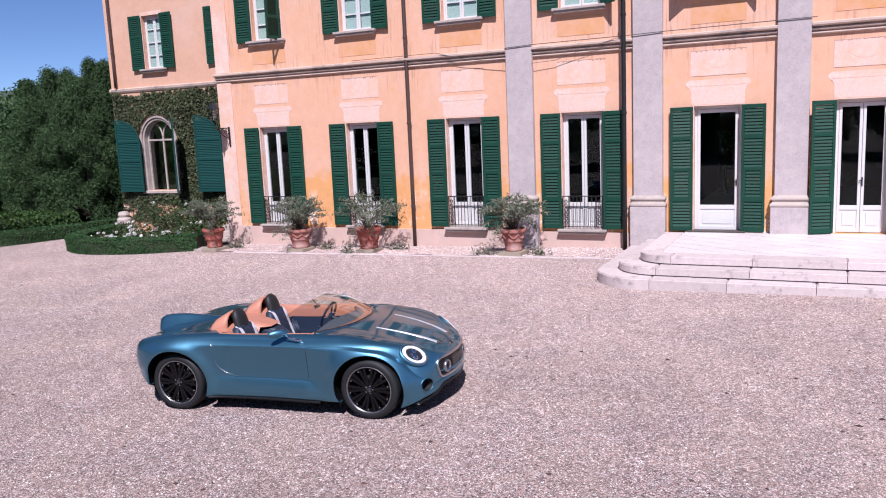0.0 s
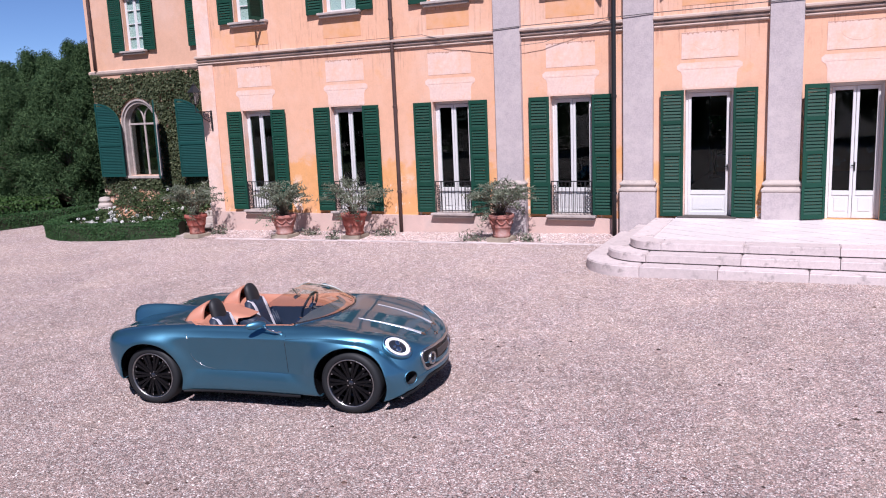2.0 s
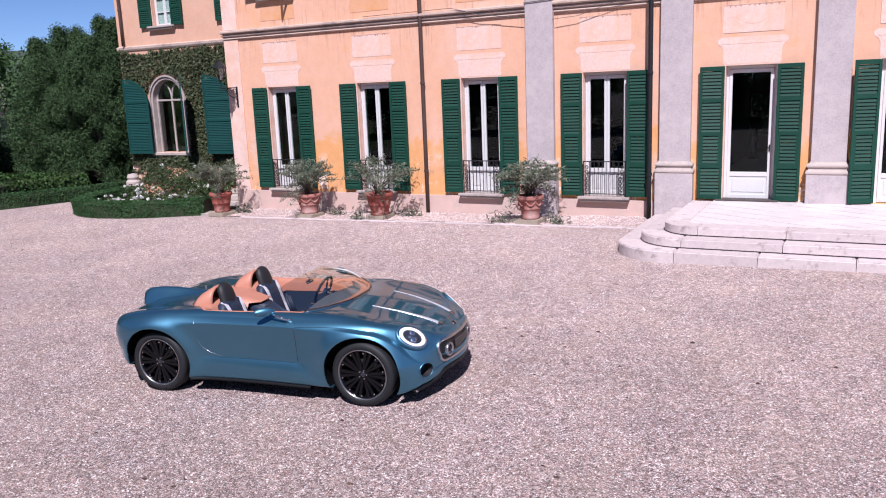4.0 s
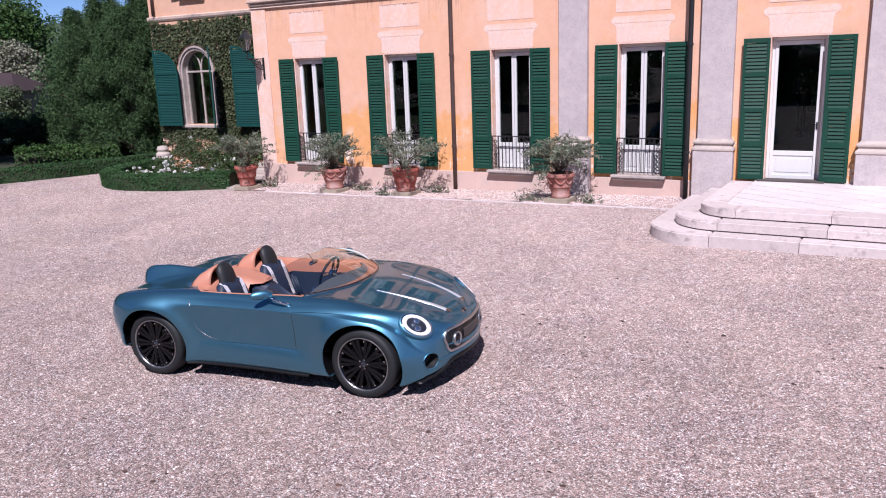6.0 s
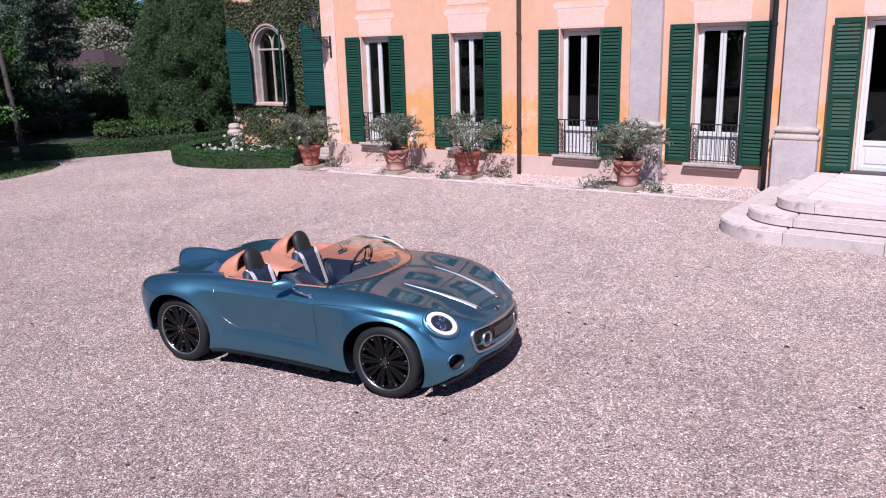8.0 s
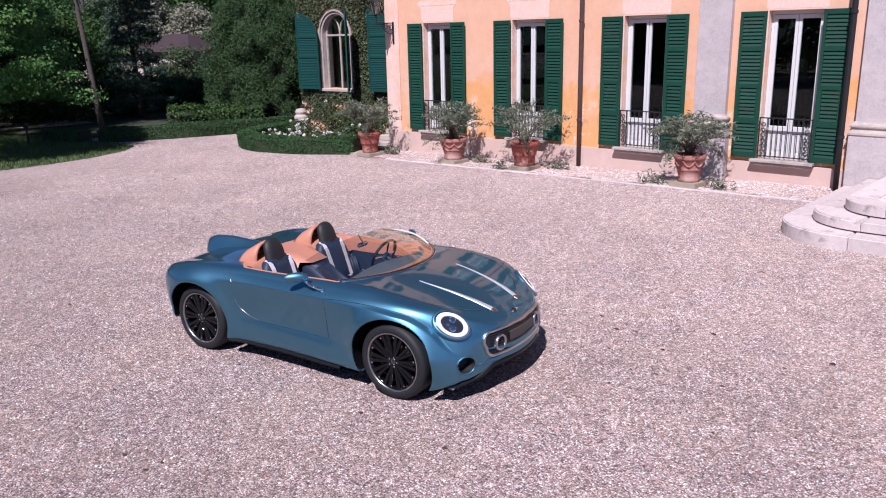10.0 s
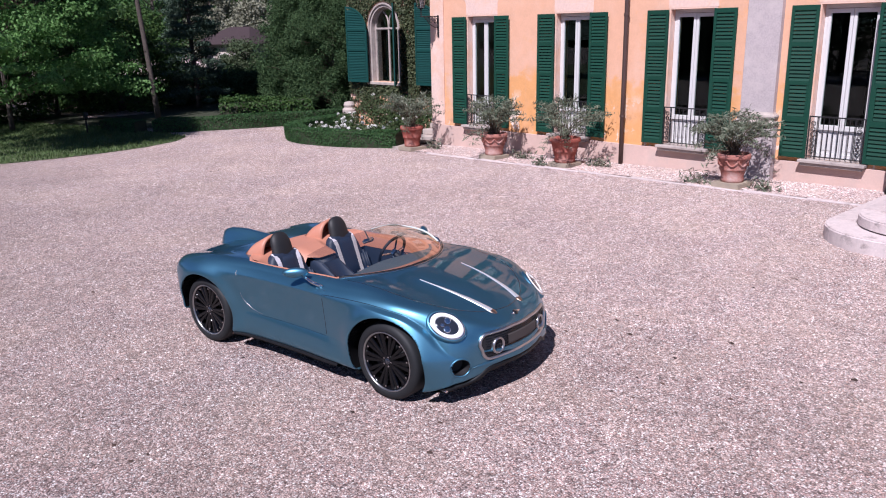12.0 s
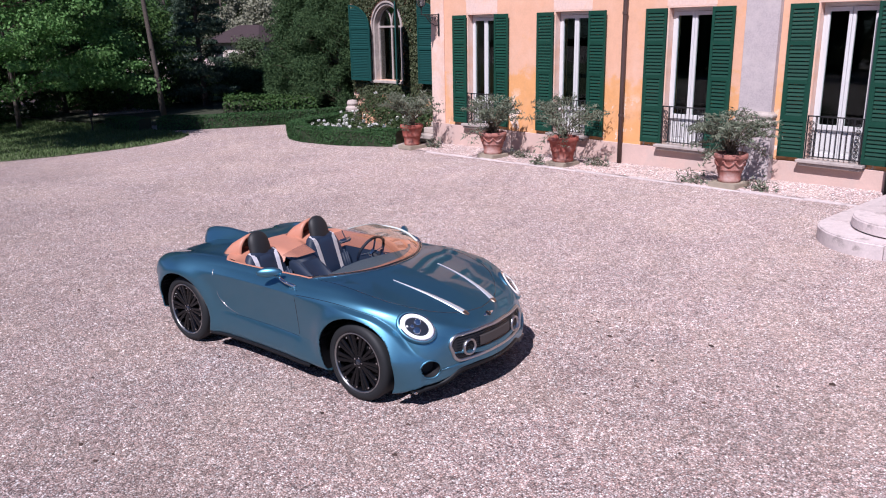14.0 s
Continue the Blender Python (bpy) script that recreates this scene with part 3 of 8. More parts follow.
def holed_wall(x0, x1, z0, z1, holes, y, thick):
    """A wall in the plane y with rectangular holes (xa, xb, za, zb), drawn back by its thickness; holes have reveals."""
    xs = sorted({x0, x1, *[h[0] for h in holes], *[h[1] for h in holes]})
    zs = sorted({z0, z1, *[h[2] for h in holes], *[h[3] for h in holes]})
    vs, fs, at = [], [], {}

    def v(x, yy, z):
        k = (x, yy, z)
        if k not in at:
            at[k] = len(vs)
            vs.append(k)
        return at[k]
    solid = {}
    for i in range(len(xs) - 1):
        for j in range(len(zs) - 1):
            cx, cz = (xs[i] + xs[i + 1]) / 2, (zs[j] + zs[j + 1]) / 2
            solid[i, j] = not any(a < cx < b and c < cz < d for a, b, c, d in holes)
    for (i, j), s in solid.items():
        if not s:
            continue
        a, b, c, d = xs[i], xs[i + 1], zs[j], zs[j + 1]
        fs.append((v(a, y, c), v(b, y, c), v(b, y, d), v(a, y, d)))
        fs.append((v(b, y + thick, c), v(a, y + thick, c), v(a, y + thick, d), v(b, y + thick, d)))
        for ni, nj, p, q in ((i - 1, j, (a, c), (a, d)), (i + 1, j, (b, d), (b, c)), (i, j - 1, (b, c), (a, c)), (i, j + 1, (a, d), (b, d))):
            if not solid.get((ni, nj), False):
                fs.append((v(p[0], y, p[1]), v(q[0], y, q[1]), v(q[0], y + thick, q[1]), v(p[0], y + thick, p[1])))
    return vs, fs


def lower_sill(k):
    return DOOR_Z if k >= 4 else SILL_Z


holes = [(c - OPEN_W / 2, c + OPEN_W / 2, lower_sill(k), TOP) for k, c in enumerate(CENTRES)]
holes += [(c - OPEN_W / 2, c + OPEN_W / 2, UP_SILL, UP_TOP) for c in CENTRES]
v_, f_ = holed_wall(X_L, X_R, -0.3, WALL_TOP, holes, 0.0, 0.45)
wall_main = tagged(mk("wall_south", v_, f_, M["orange"]), "faded orange limewashed villa wall with pale repairs and runs", "wall", kind="structure")

# wing, set back; its window openings
ARCH_C, ARCH_W, ARCH_SILL, ARCH_SPRING = -10.40, 1.54, 1.24, 2.94
WING_UP = (-10.24, 0.86, 5.28, 7.0)


def wing_wall():
    """The set-back wall with one round-arched opening and the upper window."""
    h = [(ARCH_C - ARCH_W / 2, ARCH_C + ARCH_W / 2, ARCH_SILL, ARCH_SPRING + ARCH_W / 2),
         (WING_UP[0] - WING_UP[1] / 2, WING_UP[0] + WING_UP[1] / 2, WING_UP[2], WING_UP[3])]
    v1, f1 = holed_wall(WING_X, X_L + 0.4, -0.6, WALL_TOP, h, WING_Y, 0.4)
    # spandrels that round the arch
    n = 14
    parts_ = [(v1, f1)]
    r = ARCH_W / 2
    for side in (-1, 1):
        out = [(ARCH_C + side * r, ARCH_SPRING + r)]
        out += [(ARCH_C + side * r * math.cos(a), ARCH_SPRING + r * math.sin(a)) for a in np.linspace(0, math.pi / 2, n)]
        parts_.append(prism(out, WING_Y + 0.002, WING_Y + 0.39))
    return join(*parts_)


v_, f_ = wing_wall()
tagged(mk("wall_wing", v_, f_, M["wing"]), "peach limewashed wall of the set-back wing", "wall", kind="structure")


def closing_walls():
    """Plain walls, floors and roof that close the house."""
    bm = bmesh.new()
    box(bm, X_L, X_L + 0.4, 0.45, WING_Y - 0.001, -0.4, WALL_TOP)
    tagged(part("wall_return", bm, M["orange"]), "limewashed return wall at the corner of the wing", "wall", kind="structure")
    bm = bmesh.new()
    box(bm, WING_X, WING_X + 0.4, WING_Y + 0.4, 12.0, -0.7, WALL_TOP)
    tagged(part("wall_west", bm, M["wing"]), "peach limewashed end wall of the wing", "wall", kind="structure")
    bm = bmesh.new()
    box(bm, X_R - 0.4, X_R, 0.45, 12.0, -0.3, WALL_TOP)
    tagged(part("wall_east", bm, M["orange"]), "limewashed end wall of the villa", "wall", kind="structure")
    # the back wall has one tall opening to the garden behind
    v, f = holed_wall(WING_X, X_R, -0.7, WALL_TOP, [(6.05, 7.0, 0.95, 2.35)], 12.0, 0.4)
    tagged(mk("wall_north", v, f, M["wing"]), "plain limewashed rear wall of the villa", "wall", kind="structure")
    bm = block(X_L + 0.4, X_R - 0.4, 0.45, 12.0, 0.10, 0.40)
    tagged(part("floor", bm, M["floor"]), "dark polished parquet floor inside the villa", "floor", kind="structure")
    # ceiling and inner walls: the rooms' shade is painted as near-black
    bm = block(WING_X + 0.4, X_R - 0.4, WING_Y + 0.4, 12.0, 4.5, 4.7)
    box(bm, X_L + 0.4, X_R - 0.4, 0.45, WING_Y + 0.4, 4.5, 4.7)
    tagged(part("ceiling", bm, M["dark"]), "ceiling of the ground floor rooms, room shade in its near-black colour", "ceiling", kind="structure")
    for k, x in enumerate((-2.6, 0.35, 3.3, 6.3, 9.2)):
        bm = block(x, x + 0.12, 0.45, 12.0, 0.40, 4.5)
        tagged(part("wall_inner_%d" % (k + 1), bm, M["dark"]), "inner partition wall, room shade in its near-black colour", "wall", kind="structure")
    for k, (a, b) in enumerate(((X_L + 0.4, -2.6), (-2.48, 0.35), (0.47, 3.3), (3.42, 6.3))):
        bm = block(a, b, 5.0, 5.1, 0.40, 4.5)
        tagged(part("wall_inner_%d" % (k + 6), bm, M["dark"]), "inner rear wall of a room, room shade in its near-black colour", "wall", kind="structure")
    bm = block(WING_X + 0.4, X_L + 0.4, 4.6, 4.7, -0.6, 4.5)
    tagged(part("wall_inner_11", bm, M["dark"]), "inner wall behind the arched window, room shade in its near-black colour", "wall", kind="structure")
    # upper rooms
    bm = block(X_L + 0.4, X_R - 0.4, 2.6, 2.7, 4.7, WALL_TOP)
    tagged(part("wall_inner_10", bm, M["dark"]), "inner wall of the upper rooms, room shade in its near-black colour", "wall", kind="structure")
    bm = block(WING_X - 0.6, X_R + 0.6, WING_Y - 0.6, 12.9, WALL_TOP, WALL_TOP + 0.18)
    box(bm, X_L - 0.6, X_R + 0.6, -0.75, WING_Y - 0.6, WALL_TOP, WALL_TOP + 0.18)
    tagged(part("roof", bm, M["roof"]), "low tiled roof slab with overhanging eaves", "roof", kind="structure")


closing_walls()


def trim(name, bm, material, label, category="trim"):
    return tagged(part(name, bm, material), label, category, kind="structure")


def plinths():
    bm = bmesh.new()
    xs = [(X_L - 0.03, 2.925), (3.715, 5.89)]
    for a, b in xs:
        box(bm, a, b, -0.035, -0.001, -0.3, 0.40, 0.006)
    trim("plinth", bm, M["pink"], "dusty pink rendered plinth at the wall's foot")


def cornice():
    """String course of three rounded fillets under a projecting ledge, broken by the pilasters."""
    segs = [(X_L - 0.05, 2.995), (3.645, 5.96), (6.605, 8.875), (9.51, X_R)]
    prof = [(0, CORN0), (-0.045, CORN0 + 0.004), (-0.060, CORN0 + 0.022), (-0.055, CORN0 + 0.045), (-0.022, CORN0 + 0.050), (-0.022, CORN0 + 0.072), (-0.075, CORN0 + 0.076), (-0.092, CORN0 + 0.096),
            (-0.086, CORN0 + 0.122), (-0.045, CORN0 + 0.127), (-0.045, CORN0 + 0.152), (-0.125, CORN0 + 0.158), (-0.150, CORN0 + 0.18), (-0.152, CORN1 - 0.030), (-0.135, CORN1 - 0.015), (0, CORN1)]
    bits = []
    for a, b in segs:
        n = len(prof)
        vs = [(a, y - 0.001, z) for y, z in prof] + [(b, y - 0.001, z) for y, z in prof]
        fs = [tuple(range(n)), tuple(range(2 * n - 1, n - 1, -1))] + [(i, i + n, i + n + 1, i + 1) for i in range(n - 1)]
        bits.append((vs, fs))
    v, f = join(*bits)
    tagged(mk("cornice", v, f, M["cornice"]), "pale moulded string course with a weathered ledge", "trim", kind="structure")
    # wing's slighter course
    prof2 = [(0, 4.58), (-0.03, 4.58), (-0.06, 4.63), (-0.07, 4.70), (0, 4.73)]
    n = len(prof2)
    vs = [(WING_X - 0.05, WING_Y + y - 0.001, z) for y, z in prof2] + [(X_L - 0.02, WING_Y + y - 0.001, z) for y, z in prof2]
    fs = [tuple(range(n)), tuple(range(2 * n - 1, n - 1, -1))] + [(i, i + n, i + n + 1, i + 1) for i in range(n - 1)]
    tagged(mk("cornice_wing", vs, fs, M["cornice"]), "pale string course on the wing above the ivy", "trim", kind="structure")


def pilaster(x0, x1, on_platform):
    c = (x0 + x1) / 2
    e = empty("pilaster", c, 0, DOOR_Z if on_platform else 0, 0, "grey stucco pilaster on a moulded base and tall block", "pilaster", "pilasters of the facade", "structure")
    w = (x1 - x0) / 2
    z0 = DOOR_Z if on_platform else 0
    part("shaft", block(-w, w, -0.13, -0.002, 1.27 - z0, 8.6 - z0, 0.006), M["lilac"], e)
    prof = [(0.0, 1.02), (0.19, 1.02), (0.215, 1.045), (0.215, 1.075), (0.20, 1.10), (0.165, 1.125), (0.165, 1.16), (0.195, 1.175), (0.20, 1.20), (0.19, 1.225), (0.15, 1.25), (0.135, 1.275), (0, 1.275)]
    rings = []
    for d, z in prof:
        o = max(d - 0.13, 0) if d else 0
        rings.append([(-w - o, -0.003, z - z0), (-w - o, -max(d, 0.003), z - z0), (w + o, -max(d, 0.003), z - z0), (w + o, -0.003, z - z0)])
    vs = [p for r in rings for p in r]
    fs = [(i * 4 + k, i * 4 + k + 1, (i + 1) * 4 + k + 1, (i + 1) * 4 + k) for i in range(len(rings) - 1) for k in range(3)]
    mk("base_moulding", vs, fs, M["stone"], e)
    part("base_block", block(-w - 0.07, w + 0.07, -0.20, -0.002, -0.02 if on_platform else -0.25, 1.02 - z0, 0.008), M["lilac"], e)
    return e


plinths()
cornice()
for a_, b_, on in ((3.0, 3.64, False), (5.965, 6.60, False), (8.88, 9.505, True)):
    pilaster(a_, b_, on)


def corner_strip():
    bm = block(X_L - 0.04, X_L + 0.46, -0.03, -0.002, 0.40, CORN0 - 0.002, 0.005)
    box(bm, X_L - 0.04, X_L + 0.46, -0.03, -0.002, CORN1 + 0.002, 8.6, 0.005)
    trim("corner_strip", bm, M["panel"], "pale pink rendered strip at the villa's corner")


corner_strip()


def painted_panels():
    """Flat rendered panels above each ground floor opening: a square field and a moulded hood, barely proud of the wall."""
    for k, c in enumerate(CENTRES):
        e = empty("overdoor_panel", c, 0, 3.2, 0, "faded pink rendered panel with a flat hood above a window", "panel", "panels above the windows", "structure")
        part("field", block(-0.56, 0.56, -0.005, -0.001, 0.60, 1.14), M["panel"], e)
        w = 0.60
        hood = [(-w + 0.06, 0.0), (w - 0.06, 0.0), (w - 0.06, 0.26), (w - 0.03, 0.34), (w + 0.05, 0.40), (w + 0.05, 0.47), (w - 0.02, 0.52), (-w + 0.02, 0.52),
                (-w - 0.05, 0.47), (-w - 0.05, 0.40), (-w + 0.03, 0.34), (-w + 0.06, 0.26)]
        v, f = prism(hood, -0.006, -0.001)
        mk("hood", v, f, M["panel"], e)
        part("hood_line", block(-w + 0.02, w - 0.02, -0.0095, -0.0065, 0.385, 0.43, 0.0012), M["panel"], e)
        # drips of rust under the upper edge of the field
        rng = random.Random(50 + k)
        edge = [(-0.56, 1.135), (0.56, 1.135)] + [(0.56 - 1.12 * i / 44, 1.122 - 0.045 * rng.random() ** 4) for i in range(45)]
        v, f = prism(edge, -0.0075, -0.0055)
        mk("rust_edge", v, f, M["rust"], e)
        if k >= 4:
            # faint festoon and scrolls in low relief inside a narrow frame
            runs = [[(0.34 * math.cos(a), 1.03 + 0.27 * math.sin(a)) for a in np.linspace(math.pi * 1.08, math.pi * 1.92, 20)]]
            for e_ in (-1, 1):
                for cx, cz, rr in ((0.14, 0.98, 0.045), (0.24, 1.01, 0.05), (0.38, 0.86, 0.05), (0.40, 0.97, 0.04), (0.36, 0.74, 0.05)):
                    runs.append([(e_ * (cx + rr * math.cos(a) * (1 - a / 9)), cz + rr * math.sin(a) * (1 - a / 9)) for a in np.linspace(0.6, 4.9, 10)])
            for i, run in enumerate(runs):
                v, f = tube([(x, 0.0005, z) for x, z in run], 0.009 if i == 0 else 0.007, 5)
                mk("festoon" if i == 0 else "scroll", v, f, M["scroll"], e)
            for x0, x1, z0, z1 in ((-0.56, -0.50, 0.60, 1.10), (0.50, 0.56, 0.60, 1.10), (-0.50, 0.50, 0.60, 0.65)):
                part("field_edge", block(x0, x1, -0.0085, -0.0052, z0, z1, 0.001), M["panel"], e)


painted_panels()

# ---- windows ----


def french_window(k, c):
    """A pair of glazed leaves with a panelled foot, set in the reveal."""
    z0 = lower_sill(k)
    h = TOP - z0
    name = "door_%d" % (k - 3) if k >= 4 else "window_%d" % (k + 1)
    label = "white glazed door with a panelled foot, dark room behind" if k >= 4 else "white french window with dark panes in a deep reveal"
    e = empty(name, c, 0.16, z0, 0, label, "door" if k >= 4 else "window", "", "structure")
    W = OPEN_W / 2
    bm = bmesh.new()
    box(bm, -W + 0.007, -W + 0.06, 0, 0.09, 0.0, h - 0.001, 0.004)
    box(bm, W - 0.06, W - 0.007, 0, 0.09, 0.0, h - 0.001, 0.004)
    box(bm, -W + 0.0605, W - 0.0605, 0, 0.09, h - 0.07, h - 0.001, 0.004)
    part("window_frame", bm, M["white"], e)
    foot = 0.56 if k < 4 else 0.52
    leaves_ = ((-W + 0.062, -0.004), (0.004, W - 0.062)) if k != 4 else ((-W + 0.062, W - 0.085),)
    for a, b in leaves_:
        bm = bmesh.new()
        s = 0.055 if k != 4 else 0.06
        box(bm, a, a + s, -0.012, 0.045, 0.012, h - 0.075, 0.006)
        box(bm, b - s, b, -0.012, 0.045, 0.012, h - 0.075, 0.006)
        box(bm, a + s, b - s, -0.012, 0.045, 0.012, 0.10, 0.004)
        box(bm, a + s, b - s, -0.012, 0.045, foot - 0.045, foot + 0.045, 0.004)
        box(bm, a + s, b - s, -0.012, 0.045, h - 0.15, h - 0.075, 0.004)
        lf = part("leaf", bm, M["white"], e)
        bm = block(a + s - 0.002, b - s + 0.002, 0.006, 0.026, 0.10, foot - 0.045)
        i = 0.05
        box(bm, a + s + i, b - s - i, -0.004, 0.0059, 0.10 + i, foot - 0.045 - i, 0.01)
        part("panel", bm, M["white"], lf)
        g = part("pane", block(a + s - 0.003, b - s + 0.003, 0.014, 0.02, foot + 0.045, h - 0.15), M["pane"], lf)
        g.visible_shadow = False
    if k == 4:
        # inner stile of the standing half, with the lock
        part("leaf", block(W - 0.082, W - 0.062, -0.002, 0.05, 0.012, h - 0.075, 0.005), M["offwhite"], e)
        bm = block(W - 0.125, W - 0.10, -0.03, -0.0125, 0.98, 1.12, 0.004)
        box(bm, W - 0.17, W - 0.10, -0.05, -0.035, 1.06, 1.08, 0.004)
        part("door_handle", bm, M["iron"], e)
    elif k == 5:
        bm = block(0.008, 0.035, -0.032, -0.0125, 0.96, 1.14, 0.004)
        box(bm, -0.04, 0.035, -0.052, -0.033, 1.06, 1.08, 0.004)
        part("door_handle", bm, M["iron"], e)
    # pale render of the reveal
    bm = bmesh.new()
    box(bm, -W - 0.035, -W - 0.001, -0.164, -0.1615, -0.02, h + 0.05)
    box(bm, W + 0.001, W + 0.035, -0.164, -0.1615, -0.02, h + 0.05)
    box(bm, -W - 0.001, W + 0.001, -0.164, -0.1615, h + 0.001, h + 0.05)
    part("reveal_band", bm, M["panel"], e)
    bm = bmesh.new()
    box(bm, -W + 0.0005, -W + 0.006, -0.158, -0.001, 0.001, h - 0.001)
    box(bm, W - 0.006, W - 0.0005, -0.158, -0.001, 0.001, h - 0.001)
    part("reveal_lining", bm, M["panel"], e)
    return e


def sill_and_balcony(k, c):
    e = empty("window_sill", c, 0, SILL_Z, 0, "weathered stone sill under a french window", "sill", "stone sills", "structure")
    part("slab", block(-0.575, 0.575, -0.20, -0.002, -0.055, 0.0, 0.008), M["sill"], e)
    part("inner_sill", block(-OPEN_W / 2 + 0.008, OPEN_W / 2 - 0.008, 0.0, 0.158, 0.0005, 0.010), M["sill"], e)
    part("moulding", block(-0.54, 0.54, -0.16, -0.003, -0.115, -0.0555, 0.012), M["sill"], e)
    b = empty("balcony_railing", c, -0.06, SILL_Z, 0, "low black iron balcony railing with scrolled ends on a stone sill", "railing", "balcony railings")
    W = OPEN_W / 2 - 0.01
    H = 0.78
    for nm, z0, z1 in (("top_rail", H - 0.022, H), ("bottom_rail", 0.05, 0.065)):
        part(nm, block(-W, W, -0.012, 0.012, z0, z1, 0.003), M["iron"], b)
    for x in (-W, W - 0.02):
        part("post", block(x, x + 0.02, -0.011, 0.011, 0.0, H - 0.021, 0.003), M["iron"], b)
    n = 8
    for i in range(n):
        x = -W + 0.17 + (2 * W - 0.34) * i / (n - 1)
        part("bar", block(x - 0.006, x + 0.006, -0.006, 0.006, 0.0655, H - 0.0225), M["iron"], b)
    for sx in (-1, 1):
        for zc in (0.14, 0.24, 0.34, 0.44, 0.54, 0.64):
            pts = []
            for t in np.linspace(0, 4.2 * math.pi, 30):
                r = 0.012 + 0.034 * (1 - t / (4.2 * math.pi))
                pts.append((sx * (W - 0.085) + sx * r * math.cos(t), 0, zc + r * math.sin(t) * 1.1))
            v, f = tube(pts, 0.006, 5)
            mk("scroll", v, f, M["iron"], b)
        part("bar", block(sx * (W - 0.15) - 0.006, sx * (W - 0.15) + 0.006, -0.006, 0.006, 0.0655, H - 0.0225), M["iron"], b)
    return b


for k_, c_ in enumerate(CENTRES):
    french_window(k_, c_)
    if k_ < 4:
        sill_and_balcony(k_, c_)
trim("threshold", block(CENTRES[4] - 0.60, CENTRES[4] + 0.60, -0.16, 0.15, DOOR_Z + 0.001, DOOR_Z + 0.028, 0.006), M["joint"], "grey stone door threshold", "threshold")

SLATS = {}


def slat_mesh(w, d=0.036):
    if w not in SLATS:
        bm = block(-w / 2, w / 2, -d, d, -0.004, 0.004)
        bmesh.ops.rotate(bm, verts=bm.verts, cent=(0, 0, 0), matrix=Matrix.Rotation(radians(66), 3, "X"))
        me = bpy.data.meshes.new("slat")
        bm.to_mesh(me)
        bm.free()
        SLATS[w] = me
    return SLATS[w]


def shutter_leaf(w, h, panels, material, label, group, pitch=0.064, arch=False):
    """A louvred leaf, hinge edge at x = 0, reaching to +x, its face towards -y. panels: (z0, z1, inset) of each louvred field."""
    e = empty("shutter", 0, 0, 0, 0, label, "shutter", group)
    st, th = 0.055, 0.038
    bm = bmesh.new()
    if not arch:
        box(bm, 0, st, -th, 0, 0, h, 0.004)
        box(bm, w - st, w, -th, 0, 0, h, 0.004)
        zz = [0.0] + [z for p in panels for z in p[:2]] + [h]
        for i in range(0, len(zz), 2):
            box(bm, st, w - st, -th + 0.001, -0.001, zz[i], zz[i + 1], 0.003)
        part("frame", bm, material, e)
    else:
        # quarter-round head, tall on the far side from the hinge
        R = w - 0.02
        out = [(0, 0), (w, 0), (w, h)] + [(w - R * math.sin(a), h - R * 0.74 * (1 - math.cos(a))) for a in np.linspace(0.12, math.pi / 2, 12)] + [(0, h - R * 0.74)]
        inn = [(st, 0.1), (w - st, 0.1), (w - st, h - 0.07)] + [(w - st - (R - 0.09) * math.sin(a), h - 0.07 - (R - 0.09) * 0.74 * (1 - math.cos(a))) for a in np.linspace(0.12, math.pi / 2, 12)] + [(st, h - 0.1 - R * 0.74)]
        n = len(out)
        vs = [(x, -th, z) for x, z in out] + [(x, -th, z) for x, z in inn] + [(x, 0, z) for x, z in out] + [(x, 0, z) for x, z in inn]
        fs = []
        for i in range(n):
            j = (i + 1) % n
            fs += [(i, j, n + j, n + i), (2 * n + j, 2 * n + i, 3 * n + i, 3 * n + j), (j, i, 2 * n + i, 2 * n + j), (n + i, n + j, 3 * n + j, 3 * n + i)]
        mk("frame", vs, fs, material, e)
        for p in panels[:-1]:
            part("rail", block(st, w - st, -th + 0.001, -0.001, p[1], p[1] + 0.10, 0.003), material, e)
            part("rail_edge", block(st + 0.01, w - st - 0.01, -th - 0.006, -th, p[1] + 0.01, p[1] + 0.09, 0.003), material, e)
    for z0, z1, inset in panels:
        if inset:
            part("inner_stile", block(st, st + inset, -th + 0.004, -0.004, z0, z1), material, e)
            part("inner_stile", block(w - st - inset, w - st, -th + 0.004, -0.004, z0, z1), material, e)
        n = max(1, int((z1 - z0) / pitch))
        for i in range(n):
            z = z0 + (i + 0.5) * (z1 - z0) / n
            a, b = st + inset, w - st - inset
            if arch and z > h - (w - 0.02) * 0.74:
                q = (z - (h - 0.07 - (w - 0.11) * 0.74)) / ((w - 0.11) * 0.74)
                if q > 0.97:
                    continue
                a = w - st - (w - 0.11) * math.sqrt(max(0.0, 1 - max(0, q) ** 2)) + 0.005
            wd = round(b - a - 0.002, 2)
            if wd < 0.05:
                continue
            s = new("slat", slat_mesh(wd, 0.033))
            s.data.materials.clear()
            s.data.materials.append(material)
            s.parent = e
            s.location = (b - wd / 2 - 0.001, -th / 2, z)
    return e


